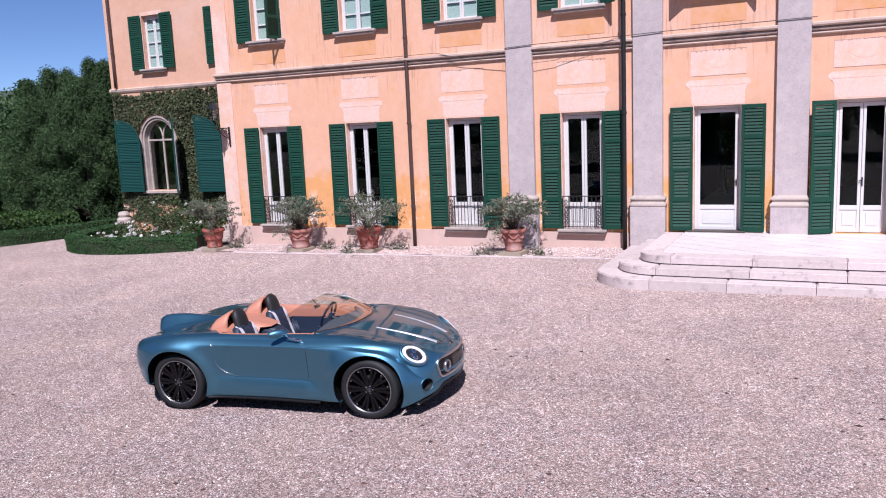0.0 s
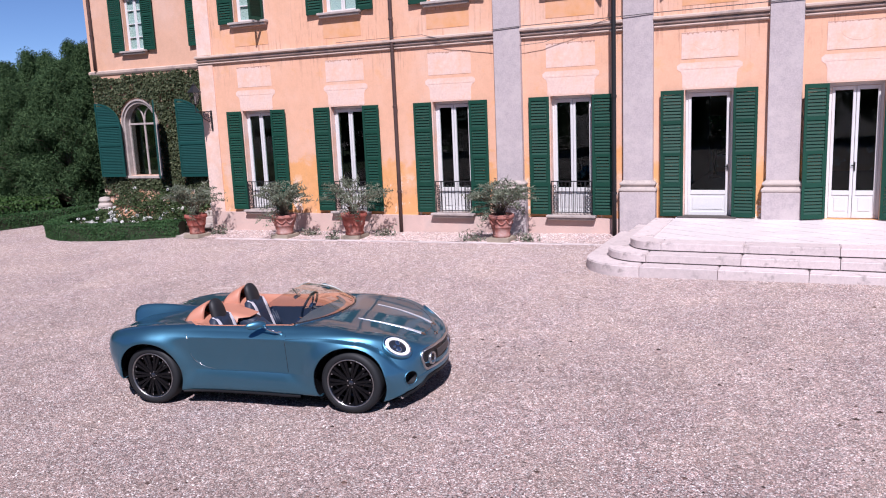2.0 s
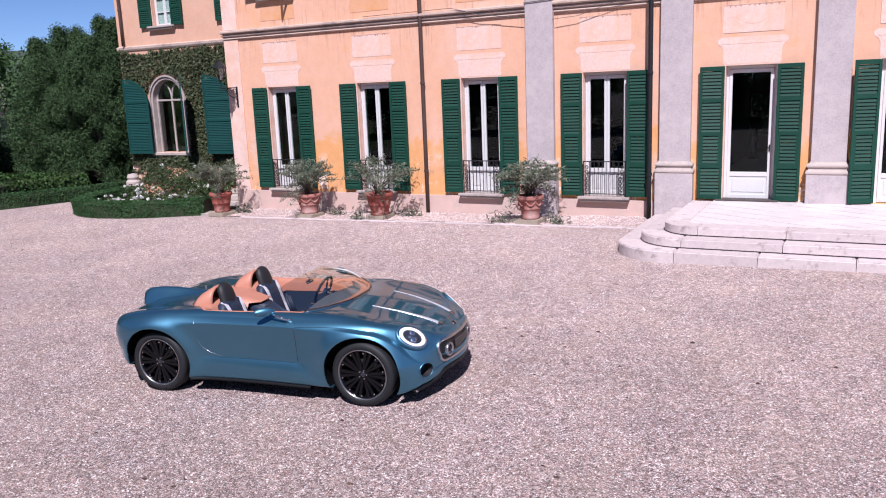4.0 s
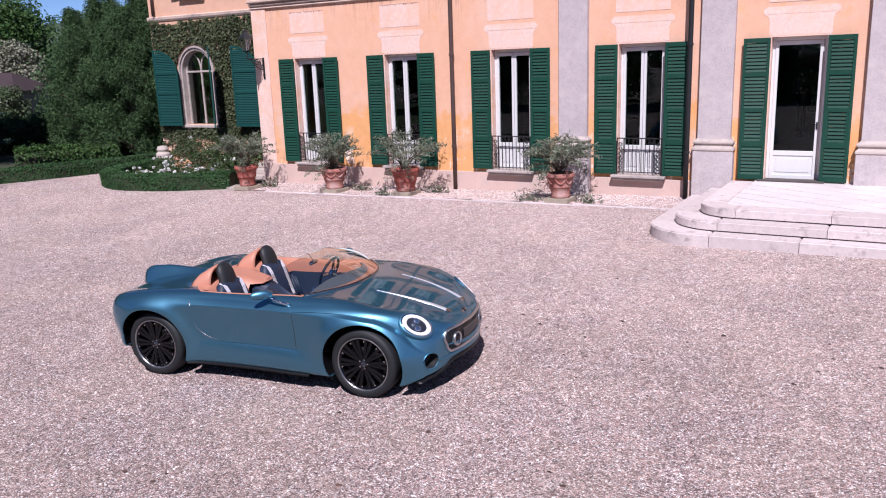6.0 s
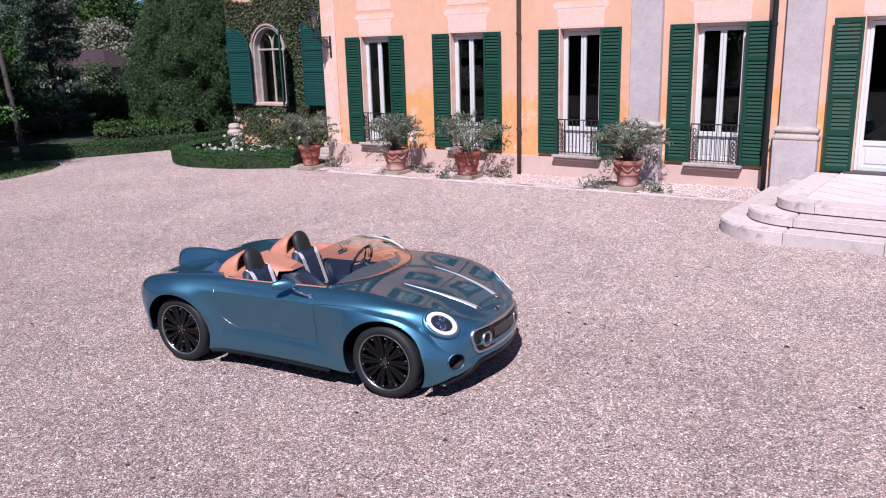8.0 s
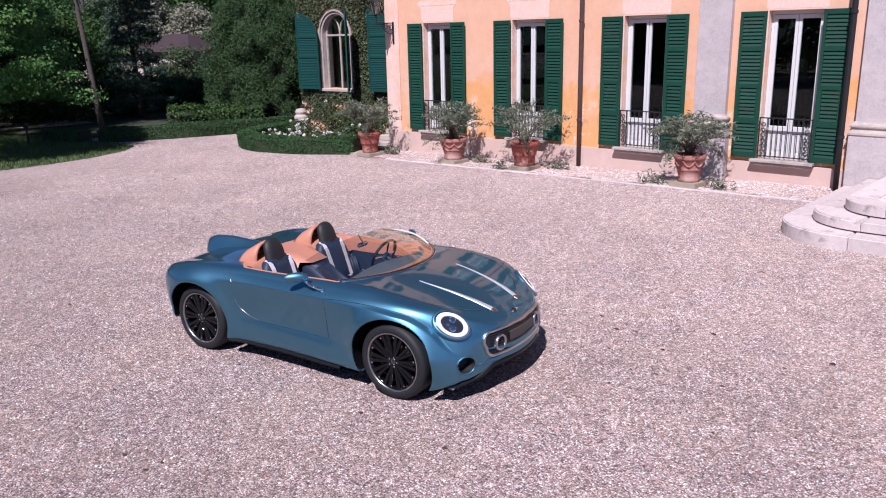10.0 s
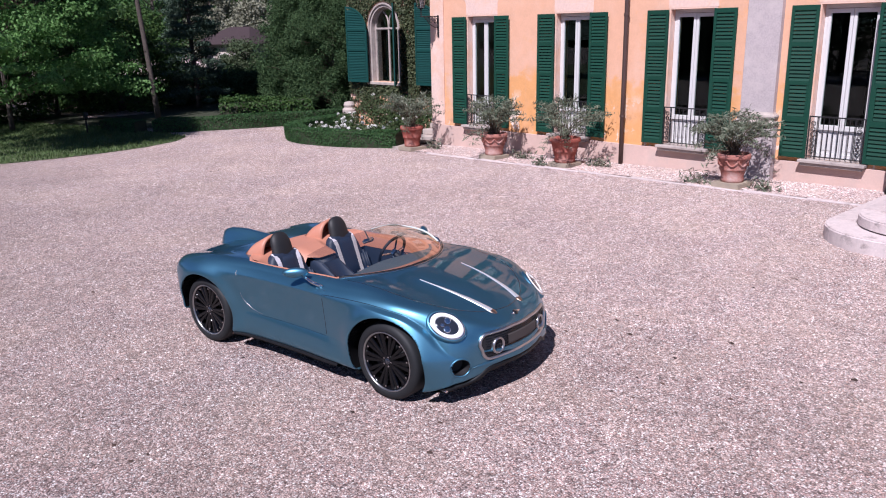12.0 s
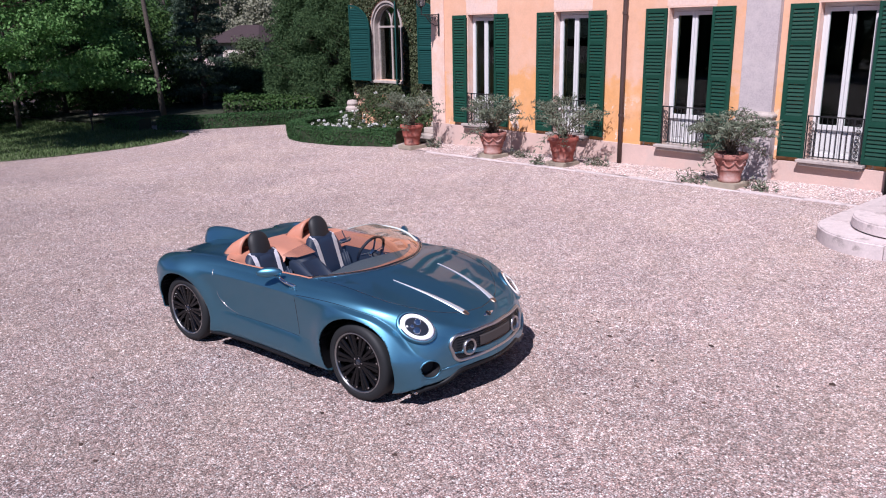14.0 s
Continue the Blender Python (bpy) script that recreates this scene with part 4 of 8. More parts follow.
LOW = [(0.09, 0.64, 0.0), (0.74, 1.30, 0.035), (1.37, 1.97, 0.0), (2.05, 2.59, 0.0)]
LEAF_W = 0.475
low_leaf = None
for k_, c_ in enumerate(CENTRES):
    zb = SILL_Z + 0.01
    for side in (-1, 1):
        x = c_ + side * (OPEN_W / 2 + 0.004)
        ang = {(-1, 5): 24, (1, 5): 12, (-1, 4): 5, (1, 4): 4}.get((side, k_), 2.5)
        m_ = pose(x, -0.045, zb, 0, 0, 0)
        if side > 0:
            m_ = m_ @ pose(0, 0, 0, 0, 0, -ang)
        else:
            m_ = m_ @ Matrix.Diagonal((-1, 1, 1, 1)) @ pose(0, 0, 0, 0, 0, -ang)
        if low_leaf is None:
            low_leaf = shutter_leaf(LEAF_W, 2.68, LOW, M["green"], "dark green louvred wooden shutter folded back beside a tall window", "shutters of the ground floor")
            low_leaf.matrix_basis = m_
        else:
            q_ = copy_thing(low_leaf, m_)
            q_.matrix_basis = m_
            if k_ == 5 and side < 0:
                tagged(q_, "blue-green louvred shutter standing half open off the wall")


def upper_window(c, z0, z1, w, y, kind_open):
    e = empty("window_upper", c, y + 0.14, z0, 0, "white upper window with inner shutters above a stone sill", "window", "", "structure")
    h, W = z1 - z0, w / 2
    bm = bmesh.new()
    box(bm, -W + 0.001, -W + 0.05, 0, 0.08, 0, h - 0.001, 0.004)
    box(bm, W - 0.05, W - 0.001, 0, 0.08, 0, h - 0.001, 0.004)
    box(bm, -W + 0.05, W - 0.05, 0, 0.08, h - 0.06, h - 0.001, 0.004)
    part("window_frame", bm, M["white"], e)
    for a, b in ((-W + 0.052, -0.003), (0.003, W - 0.052)):
        bm = bmesh.new()
        s = 0.05
        box(bm, a, a + s, -0.01, 0.04, 0.004, h - 0.062, 0.004)
        box(bm, b - s, b, -0.01, 0.04, 0.004, h - 0.062, 0.004)
        for q in (0.004, 0.42, 0.84, 1.26, h - 0.13):
            if q < h - 0.12:
                box(bm, a + s, b - s, -0.008, 0.036, q, q + (0.07 if q < 0.01 or q > h - 0.14 else 0.03), 0.003)
        lf = part("leaf", bm, M["white"], e)
        g = part("pane", block(a + s - 0.002, b - s + 0.002, 0.012, 0.018, 0.07, h - 0.08), M["pane"], lf)
        g.visible_shadow = False
    # inner blinds drawn behind the panes
    for a, b in ((-W + 0.10, -0.02), (0.02, W - 0.10)):
        if kind_open and a > 0:
            a += 0.10
        part("inner_shutter", block(a - 0.06, b + 0.06, 0.042, 0.055, 0.02, h - 0.05, 0.003), M["white"], e)
    bm = bmesh.new()
    box(bm, -W - 0.13, W + 0.13, -0.14 - 0.17, -0.142, -0.06, 0.0, 0.008)
    box(bm, -W - 0.09, W + 0.09, -0.14 - 0.13, -0.142, -0.12, -0.0605, 0.01)
    part("window_sill", bm, M["sill"], e)
    bm = block(-W - 0.04, W + 0.04, -0.145, -0.1425, h + 0.001, h + 0.12)
    box(bm, -W - 0.04, -W - 0.001, -0.145, -0.1425, 0, h)
    box(bm, W + 0.001, W + 0.04, -0.145, -0.1425, 0, h)
    part("reveal_band", bm, M["panel"], e)
    if y < 1 :
        part("patch", block(-0.55, 0.55, -0.1465, -0.1425, -0.62, -0.19), M["patch"], e)
    return e


M["patch"] = mat("orange_repair", (0.66, 0.33, 0.14), 0.92, var=0.2, scale=2.5, fine=30, bump=0.3, tint=(0.66, 0.375, 0.245), tint_at=(0.4, 0.62), spec=0.15)
UP = [(0.09, 0.55, 0.0), (0.63, 1.10, 0.03), (1.17, 1.76, 0.0)]
for k_, c_ in enumerate(CENTRES):
    upper_window(c_, UP_SILL, UP_TOP, OPEN_W, 0.0, k_ in (1,))
up_leaf = shutter_leaf(LEAF_W, 1.87, UP, M["green"], "green louvred shutter folded back beside an upper window", "shutters of the upper floor")
first = True
UP_ANGLE = {(0, 1): 100, (3, 1): 38, (4, -1): 40, (4, 1): 36}
for k_, c_ in enumerate(CENTRES):
    for side in (-1, 1):
        ang = UP_ANGLE.get((k_, side), 3)
        m_ = pose(c_ + side * (OPEN_W / 2 + 0.004), -0.045, UP_SILL - 0.02, 0, 0, 0)
        m_ = m_ @ (pose(0, 0, 0, 0, 0, -ang) if side > 0 else Matrix.Diagonal((-1, 1, 1, 1)) @ pose(0, 0, 0, 0, 0, -ang))
        q_ = up_leaf if first else copy_thing(up_leaf, m_)
        q_.matrix_basis = m_
        first = False
# wing, upper window and the neighbouring leaf that shows past the corner
upper_window(WING_UP[0], WING_UP[2], WING_UP[3], WING_UP[1], WING_Y, False)
for side, c_ in ((-1, WING_UP[0]), (1, WING_UP[0]), (-1, -7.0)):
    m_ = pose(c_ + side * (WING_UP[1] / 2 + 0.004), WING_Y - 0.045, WING_UP[2] - 0.02, 0, 0, 0)
    m_ = m_ @ (pose(0, 0, 0, 0, 0, -3) if side > 0 else Matrix.Diagonal((-1, 1, 1, 1)) @ pose(0, 0, 0, 0, 0, -3))
    q_ = copy_thing(up_leaf, m_)
    q_.matrix_basis = m_ @ Matrix.Diagonal((1.05, 1, 0.94, 1))


def arched_window():
    e = empty("window_arched", ARCH_C, WING_Y + 0.20, ARCH_SILL, 0, "round-arched window with pale stone frame and slim tracery", "window", "", "structure")
    r = ARCH_W / 2
    hs = ARCH_SPRING - ARCH_SILL

    def band(r0, r1, y0, y1, name, material):
        out, inn = [], []
        out.append((-r1, 0)), inn.append((-r0, 0))
        for a in np.linspace(math.pi, 0, 25):
            out.append((r1 * math.cos(a), hs + r1 * math.sin(a)))
            inn.append((r0 * math.cos(a), hs + r0 * math.sin(a)))
        out.append((r1, 0)), inn.append((r0, 0))
        n = len(out)
        vs = [(x, y0, z) for x, z in out] + [(x, y0, z) for x, z in inn] + [(x, y1, z) for x, z in out] + [(x, y1, z) for x, z in inn]
        fs = []
        for i in range(n - 1):
            fs += [(i, i + 1, n + i + 1, n + i), (n + i, n + i + 1, 3 * n + i + 1, 3 * n + i), (i + 1, i, 2 * n + i, 2 * n + i + 1)]
        mk(name, vs, fs, material, e)
    band(r - 0.02, r + 0.035, -0.24, -0.2, "stone_surround", M["sill"])
    band(r - 0.10, r - 0.022, -0.195, 0.02, "reveal_lining", M["sill"])
    band(r - 0.145, r - 0.101, -0.03, 0.03, "window_frame", M["sill"])
    bm = block(-0.028, 0.028, -0.02, 0.03, 0.02, hs + 0.12, 0.006)
    box(bm, -r + 0.145, r - 0.145, -0.025, 0.035, hs - 0.03, hs + 0.03, 0.006)
    part("mullion", bm, M["sill"], e)
    for s in (-1, 1):
        pts = [(s * (0.02 + 0.33 * (1 - math.cos(a))), 0.005, hs + 0.12 + 0.42 * math.sin(a)) for a in np.linspace(0, 1.25, 10)]
        v, f = tube(pts, 0.026, 6)
        mk("tracery", v, f, M["sill"], e)
    pane = [(-r + 0.13, 0.02)] + [((r - 0.13) * math.cos(a), hs + (r - 0.13) * math.sin(a)) for a in np.linspace(math.pi, 0, 21)] + [(r - 0.13, 0.02)]
    v, f = prism(pane, 0.012, 0.018)
    mk("pane", v, f, M["old_pane"], e).visible_shadow = False
    part("window_sill", block(-r - 0.1, r + 0.1, -0.30, 0.0, -0.09, -0.001, 0.01), M["stone"], e)
    return e


arched_window()
ARCH_P = [(0.12, 1.00, 0.0), (1.10, 1.64, 0.0), (1.74, 2.33, 0.0)]
aw, ah = 1.03, 2.45
for c_, side, ang in ((ARCH_C + 0.17, -1, 3), (ARCH_C, 1, 44), (-6.70, -1, 4)):
    q_ = shutter_leaf(aw, ah, ARCH_P, M["teal"], "blue-green louvred shutter with a quarter-round head over ivy", "arched shutters of the wing", 0.05, True)
    m_ = pose(c_ + side * (ARCH_W / 2 + 0.06), WING_Y - 0.19, ARCH_SILL - 0.02, 0, 0, 0)
    m_ = m_ @ (pose(0, 0, 0, 0, 0, -ang) if side > 0 else Matrix.Diagonal((-1, 1, 1, 1)) @ pose(0, 0, 0, 0, 0, -ang))
    q_.matrix_basis = m_


def downpipe(x, y, r, z0, z1, label, paint="pipe"):
    e = empty("downpipe", x, y, z0, 0, label, "downpipe", "", "structure")
    v, f = tube([(0, 0, z) for z in np.linspace(0, z1 - z0, 6)], r, 14)
    mk("pipe", v, f, M[paint], e, smooth=True)
    for z in np.arange(1.15, z1 - z0, 2.1):
        v, f = lathe([(r + 0.002, z - 0.03), (r + 0.012, z - 0.025), (r + 0.012, z + 0.025), (r + 0.002, z + 0.03)], 14)
        mk("collar", v, f, M[paint], e)
    return e


downpipe(0.345, -0.10, 0.048, -0.15, 8.7, "brown painted round downpipe down the orange wall")
downpipe(5.80, -0.27, 0.05, -0.15, 8.7, "black painted downpipe beside a pilaster", "iron")
downpipe(WING_X + 0.3, WING_Y - 0.09, 0.045, 4.74, 8.7, "brown downpipe on the wing's corner")


def cables():
    for pts, r in (([(-1.2, -0.17, CORN1 + 0.02), (1.2, -0.17, CORN1 + 0.03), (1.9, -0.15, 4.56), (3.0, -0.145, 4.40)], 0.007),
                   ([(2.98, -0.15, CORN1 + 0.0), (3.64, -0.15, CORN1 + 0.03), (5.7, -0.17, CORN1 + 0.04), (6.6, -0.15, CORN1 + 0.06), (9.6, -0.15, CORN1 + 0.08)], 0.009),
                   ([(3.64, -0.14, 4.33), (4.2, -0.12, 4.36), (5.0, -0.13, 4.58), (5.7, -0.18, CORN1 + 0.02)], 0.006)):
        v, f = tube(pts, r, 5)
        tagged(mk("cable", v, f, M["cable"]), "thin grey cable strung along the string course", "cable", "cables on the facade")


cables()


def wall_lamp():
    e = empty("wall_lantern", -5.50, -0.03, 2.95, 0, "black iron wall lantern on a scrolled bracket at the corner", "lantern")
    part("back_plate", block(-0.03, 0.03, -0.02, 0.0, -0.28, 0.28, 0.006), M["iron"], e)
    v, f = tube([(0, -0.02, 0.25), (0, -0.62, 0.25)], 0.014, 6)
    mk("arm", v, f, M["iron"], e)
    v, f = tube([(0, -0.02, -0.02), (0, -0.14, -0.02), (0, -0.30, 0.06), (0, -0.44, 0.20), (0, -0.50, 0.25)], 0.011, 6)
    mk("brace", v, f, M["iron"], e)
    for cy, cz, s in ((-0.11, 0.14, 1), (-0.25, 0.16, -1), (-0.37, 0.19, 1)):
        q = 0.70 if cy < -0.3 else 1.0
        pts = [(0, cy + s * q * (0.012 + 0.009 * t) * math.cos(t), cz + q * (0.012 + 0.009 * t) * math.sin(t)) for t in np.linspace(0, 8.5, 30)]
        v, f = tube(pts, 0.008, 5)
        mk("scroll", v, f, M["iron"], e)
    z0, cy = 0.46, -0.60
    v, f = tube([(0, cy, 0.25), (0, cy, z0 - 0.03)], 0.014, 6)
    mk("stem", v, f, M["iron"], e)
    lo, hi, hb = 0.085, 0.165, 0.31
    for k in range(6):
        a = k * math.pi / 3
        v, f = tube([(lo * math.cos(a), cy + lo * math.sin(a), z0), (hi * math.cos(a), cy + hi * math.sin(a), z0 + hb)], 0.009, 5)
        mk("upright", v, f, M["iron"], e)
        b = a + math.pi / 3
        quad = [(r * math.cos(w) * 0.97, cy + r * math.sin(w) * 0.97, z) for r, w, z in ((lo, a, z0 + 0.004), (lo, b, z0 + 0.004), (hi, b, z0 + hb - 0.004), (hi, a, z0 + hb - 0.004))]
        mk("lantern_pane", quad, [(0, 1, 2, 3)], M["lantern_glass"], e)
    v, f = lathe([(hi + 0.03, z0 + hb), (hi + 0.02, z0 + hb + 0.02), (0.075, z0 + hb + 0.15), (0.06, z0 + hb + 0.18), (0.07, z0 + hb + 0.195), (0.02, z0 + hb + 0.22), (0.001, z0 + hb + 0.27)], 6)
    mk("cap", [(x, y + cy, z) for x, y, z in v], f, M["iron"], e)
    v, f = lathe([(0.001, z0 - 0.06), (0.03, z0 - 0.04), (0.025, z0 - 0.02), (0.09, z0), (0.001, z0 + 0.01)], 6)
    mk("foot", [(x, y + cy, z) for x, y, z in v], f, M["iron"], e)
    v, f = lathe([(0.012, z0 + 0.01), (0.012, z0 + 0.10), (0.026, z0 + 0.13), (0.030, z0 + 0.17), (0.02, z0 + 0.21), (0.001, z0 + 0.22)], 10)
    mk("bulb", [(x, y + cy, z) for x, y, z in v], f, M["offwhite"], e, smooth=True)


wall_lamp()

# ---- platform and steps before the doors ----


def step_ring(name, x0, yf, r, z0, z1, x1, cuts):
    """One tread of stone blocks: a rounded corner block, front blocks and a side block, with open joints."""
    e = empty(name, x0, yf, z0, 0, "worn pale marble step with a rounded corner", "step", "", "structure")
    w = 0.60
    g = 0.005

    def blk(outline):
        bm = bmesh.new()
        v, f = slab([(x - x0, y - yf) for x, y in outline], 0, z1 - z0)
        bvs = [bm.verts.new(p) for p in v]
        for q in f:
            bm.faces.new([bvs[i] for i in q])
        bm.normal_update()
        bmesh.ops.bevel(bm, geom=[ed for ed in bm.edges if min(u.co.z for u in ed.verts) > z1 - z0 - 1e-4], offset=0.018, segments=3, affect="EDGES", clamp_overlap=True)
        part("block", bm, M["marble_edge"], e)
        cx = sum(q[0] for q in outline) / len(outline) - x0
        cy = sum(q[1] for q in outline) / len(outline) - yf
        v, f = slab([(q[0] - x0 + 0.02 * (1 if q[0] - x0 < cx else -1), q[1] - yf + 0.02 * (1 if q[1] - yf < cy else -1)) for q in outline], -0.022, 0.0)
        mk("bed_joint", v, f, M["joint"], e)
    n = 14
    arc = [(x0 + r - r * math.cos(a), yf + r - r * math.sin(a)) for a in np.linspace(0, math.pi / 2, n)]
    ri = max(r - w, 0.06)
    inner = [(x0 + r - ri * math.cos(a), yf + r - ri * math.sin(a)) for a in np.linspace(math.pi / 2, 0, n)]
    blk(arc + [(cuts[0] - g, yf)] + [(cuts[0] - g, yf + w)] + inner)
    for a, b in zip(cuts, cuts[1:] + [x1]):
        blk([(a + g, yf), (b - g, yf), (b - g, yf + w), (a + g, yf + w)])
    blk([(x0, -0.21), (x0, yf + r + g), (x0 + w, yf + r + g), (x0 + w, -0.21)])
    # core under the treads
    part("core", block(w - 0.02, x1 - x0, w - 0.02, -0.22 - yf, 0, z1 - z0 - 0.02), M["marble_edge"], e)
    return e


XE = 14.4
step_ring("step_1", 5.92, -3.96, 0.95, -0.09, 0.150, XE, [7.06, 8.36, 9.75, 11.3, 12.8])
step_ring("step_2", 6.29, -3.66, 0.80, 0.172, 0.310, XE, [7.12, 8.70, 10.2, 11.7, 13.2])


def platform():
    e = empty("terrace", 6.67, -3.34, 0.332, 0, "pale marble terrace of diamond slabs before the doors", "terrace", "", "structure")
    x0, yf, r, zt = 6.67, -3.34, 0.62, 0.465
    w = 0.42
    n = 14
    h = zt - 0.332

    def blk(outline, name="block"):
        bm = bmesh.new()
        v, f = slab([(x - x0, y - yf) for x, y in outline], 0, h)
        bvs = [bm.verts.new(p) for p in v]
        for q in f:
            bm.faces.new([bvs[i] for i in q])
        bmesh.ops.bevel(bm, geom=[ed for ed in bm.edges if min(u.co.z for u in ed.verts) > h - 1e-4], offset=0.015, segments=3, affect="EDGES", clamp_overlap=True)
        part(name, bm, M["marble_edge"], e)
        cx = sum(q[0] for q in outline) / len(outline) - x0
        cy = sum(q[1] for q in outline) / len(outline) - yf
        v, f = slab([(q[0] - x0 + 0.02 * (1 if q[0] - x0 < cx else -1), q[1] - yf + 0.02 * (1 if q[1] - yf < cy else -1)) for q in outline], -0.022, 0.0)
        mk("bed_joint", v, f, M["joint"], e)
    arc = [(x0 + r - r * math.cos(a), yf + r - r * math.sin(a)) for a in np.linspace(0, math.pi / 2, n)]
    ri = r - w
    inner = [(x0 + r - ri * math.cos(a), yf + r - ri * math.sin(a)) for a in np.linspace(math.pi / 2, 0, n)]
    cuts = [7.33, 8.72, 10.2, 11.7, 13.1]
    blk(arc + [(cuts[0] - 0.004, yf)] + [(cuts[0] - 0.004, yf + w)] + inner)
    for a, b in zip(cuts, cuts[1:] + [XE]):
        blk([(a + 0.004, yf), (b - 0.004, yf), (b - 0.004, yf + w), (a + 0.004, yf + w)])
    blk([(x0, -0.21), (x0, yf + r + 0.004), (x0 + w, yf + r + 0.004), (x0 + w, -0.21)])
    part("bedding", block(w + 0.002, XE - x0, w + 0.002, -0.003 - yf, 0, h - 0.009), M["grout"], e)
    # diamond slabs, trimmed by the border
    ax0, ax1, ay0, ay1 = w + 0.004, XE - x0, w + 0.004, -0.004 - yf
    dx, dy = 0.84, 0.50

    def clip(poly, inside, cut):
        out = []
        for i, p in enumerate(poly):
            q = poly[(i + 1) % len(poly)]
            a, b = inside(p), inside(q)
            if a:
                out.append(p)
            if a != b:
                out.append(cut(p, q))
        return out

    def cutx(x):
        return lambda p, q: (x, p[1] + (q[1] - p[1]) * (x - p[0]) / (q[0] - p[0]))

    def cuty(y):
        return lambda p, q: (p[0] + (q[0] - p[0]) * (y - p[1]) / (q[1] - p[1]), y)
    for i in range(-1, 12):
        for j in range(-1, 14):
            cx = i * dx + (dx / 2 if j % 2 else 0) + 0.2
            cy = j * dy / 2 + 0.1
            k = 0.945
            poly = [(cx - dx / 2 * k, cy), (cx, cy - dy / 2 * k), (cx + dx / 2 * k, cy), (cx, cy + dy / 2 * k)]
            poly = clip(poly, lambda p: p[0] > ax0, cutx(ax0))
            poly = clip(poly, lambda p: p[0] < ax1, cutx(ax1)) if poly else poly
            poly = clip(poly, lambda p: p[1] > ay0, cuty(ay0)) if poly else poly
            poly = clip(poly, lambda p: p[1] < ay1, cuty(ay1)) if poly else poly
            if len(poly) < 3:
                continue
            v, f = slab(poly, h - 0.03, h - 0.002 + random.uniform(-0.0015, 0.0015))
            mk("tile", v, f, M["marble"], e)


platform()


def kerb_strip():
    """A strip of pale pebbles along the wall behind a flush stone edging."""
    bm = bmesh.new()
    e = empty("edging", 0, -1.33, 0, 0, "pale stone edging flush with the gravel along the house", "edging", "", "structure")
    x = -4.6
    rnd = random.Random(3)
    while x < 5.9:
        L = rnd.uniform(0.8, 1.3)
        xe = min(x + L, 5.92)
        z = ground_z(x, -1.33)
        part("slab", block(x + 0.004, xe - 0.004, -0.05, 0.05 + rnd.uniform(-0.006, 0.006), z - 0.06, z + 0.026, 0.008), M["marble_edge"], e)
        x = xe
    bm.free()
    vs, fs = [], []
    xs = np.linspace(-5.6, 5.92, 30)
    for x in xs:
        z = ground_z(x, -1.0) + 0.012
        vs += [(x, -1.28, z), (x, -0.036, z + 0.015)]
    fs = [(2 * i, 2 * i + 2, 2 * i + 3, 2 * i + 1) for i in range(len(xs) - 1)]
    tagged(mk("pebble_strip", vs, fs, M["pebble"]), "strip of pale pebbles along the foot of the wall", "pebbles", kind="structure")


M["pebble"] = gravel_material("pale_pebbles", 36, 1.18)
kerb_strip()


def hall_beyond():
    """What shows through the glazed door: a curtain by the far opening and a dark urn on a stand."""
    e = empty("curtain", 6.12, 11.8, 0.40, 0, "white curtain drawn aside at the far garden opening", "curtain")
    pts = [(0.05 * math.sin(i * 1.3) + i * 0.028, 0.05 * math.cos(i * 1.9)) for i in range(16)]
    vs = [(x, y, 0.02) for x, y in pts] + [(x * 0.6, y, 2.5) for x, y in pts]
    n = len(pts)
    mk("cloth", vs, [(i, i + 1, n + i + 1, n + i) for i in range(n - 1)], M["curtain"], e, smooth=True)
    u = empty("urn", 6.85, 9.6, 0.40, 0, "dark urn on a tall stand in the hall", "urn")
    v, f = lathe([(0.2, 0.0), (0.2, 0.05), (0.06, 0.1), (0.05, 0.9), (0.16, 0.95), (0.20, 1.15), (0.22, 1.3), (0.12, 1.42), (0.16, 1.5), (0.001, 1.5)], 20)
    mk("body", v, f, M["dark"], u, smooth=True)


hall_beyond()

# ---- garden ----


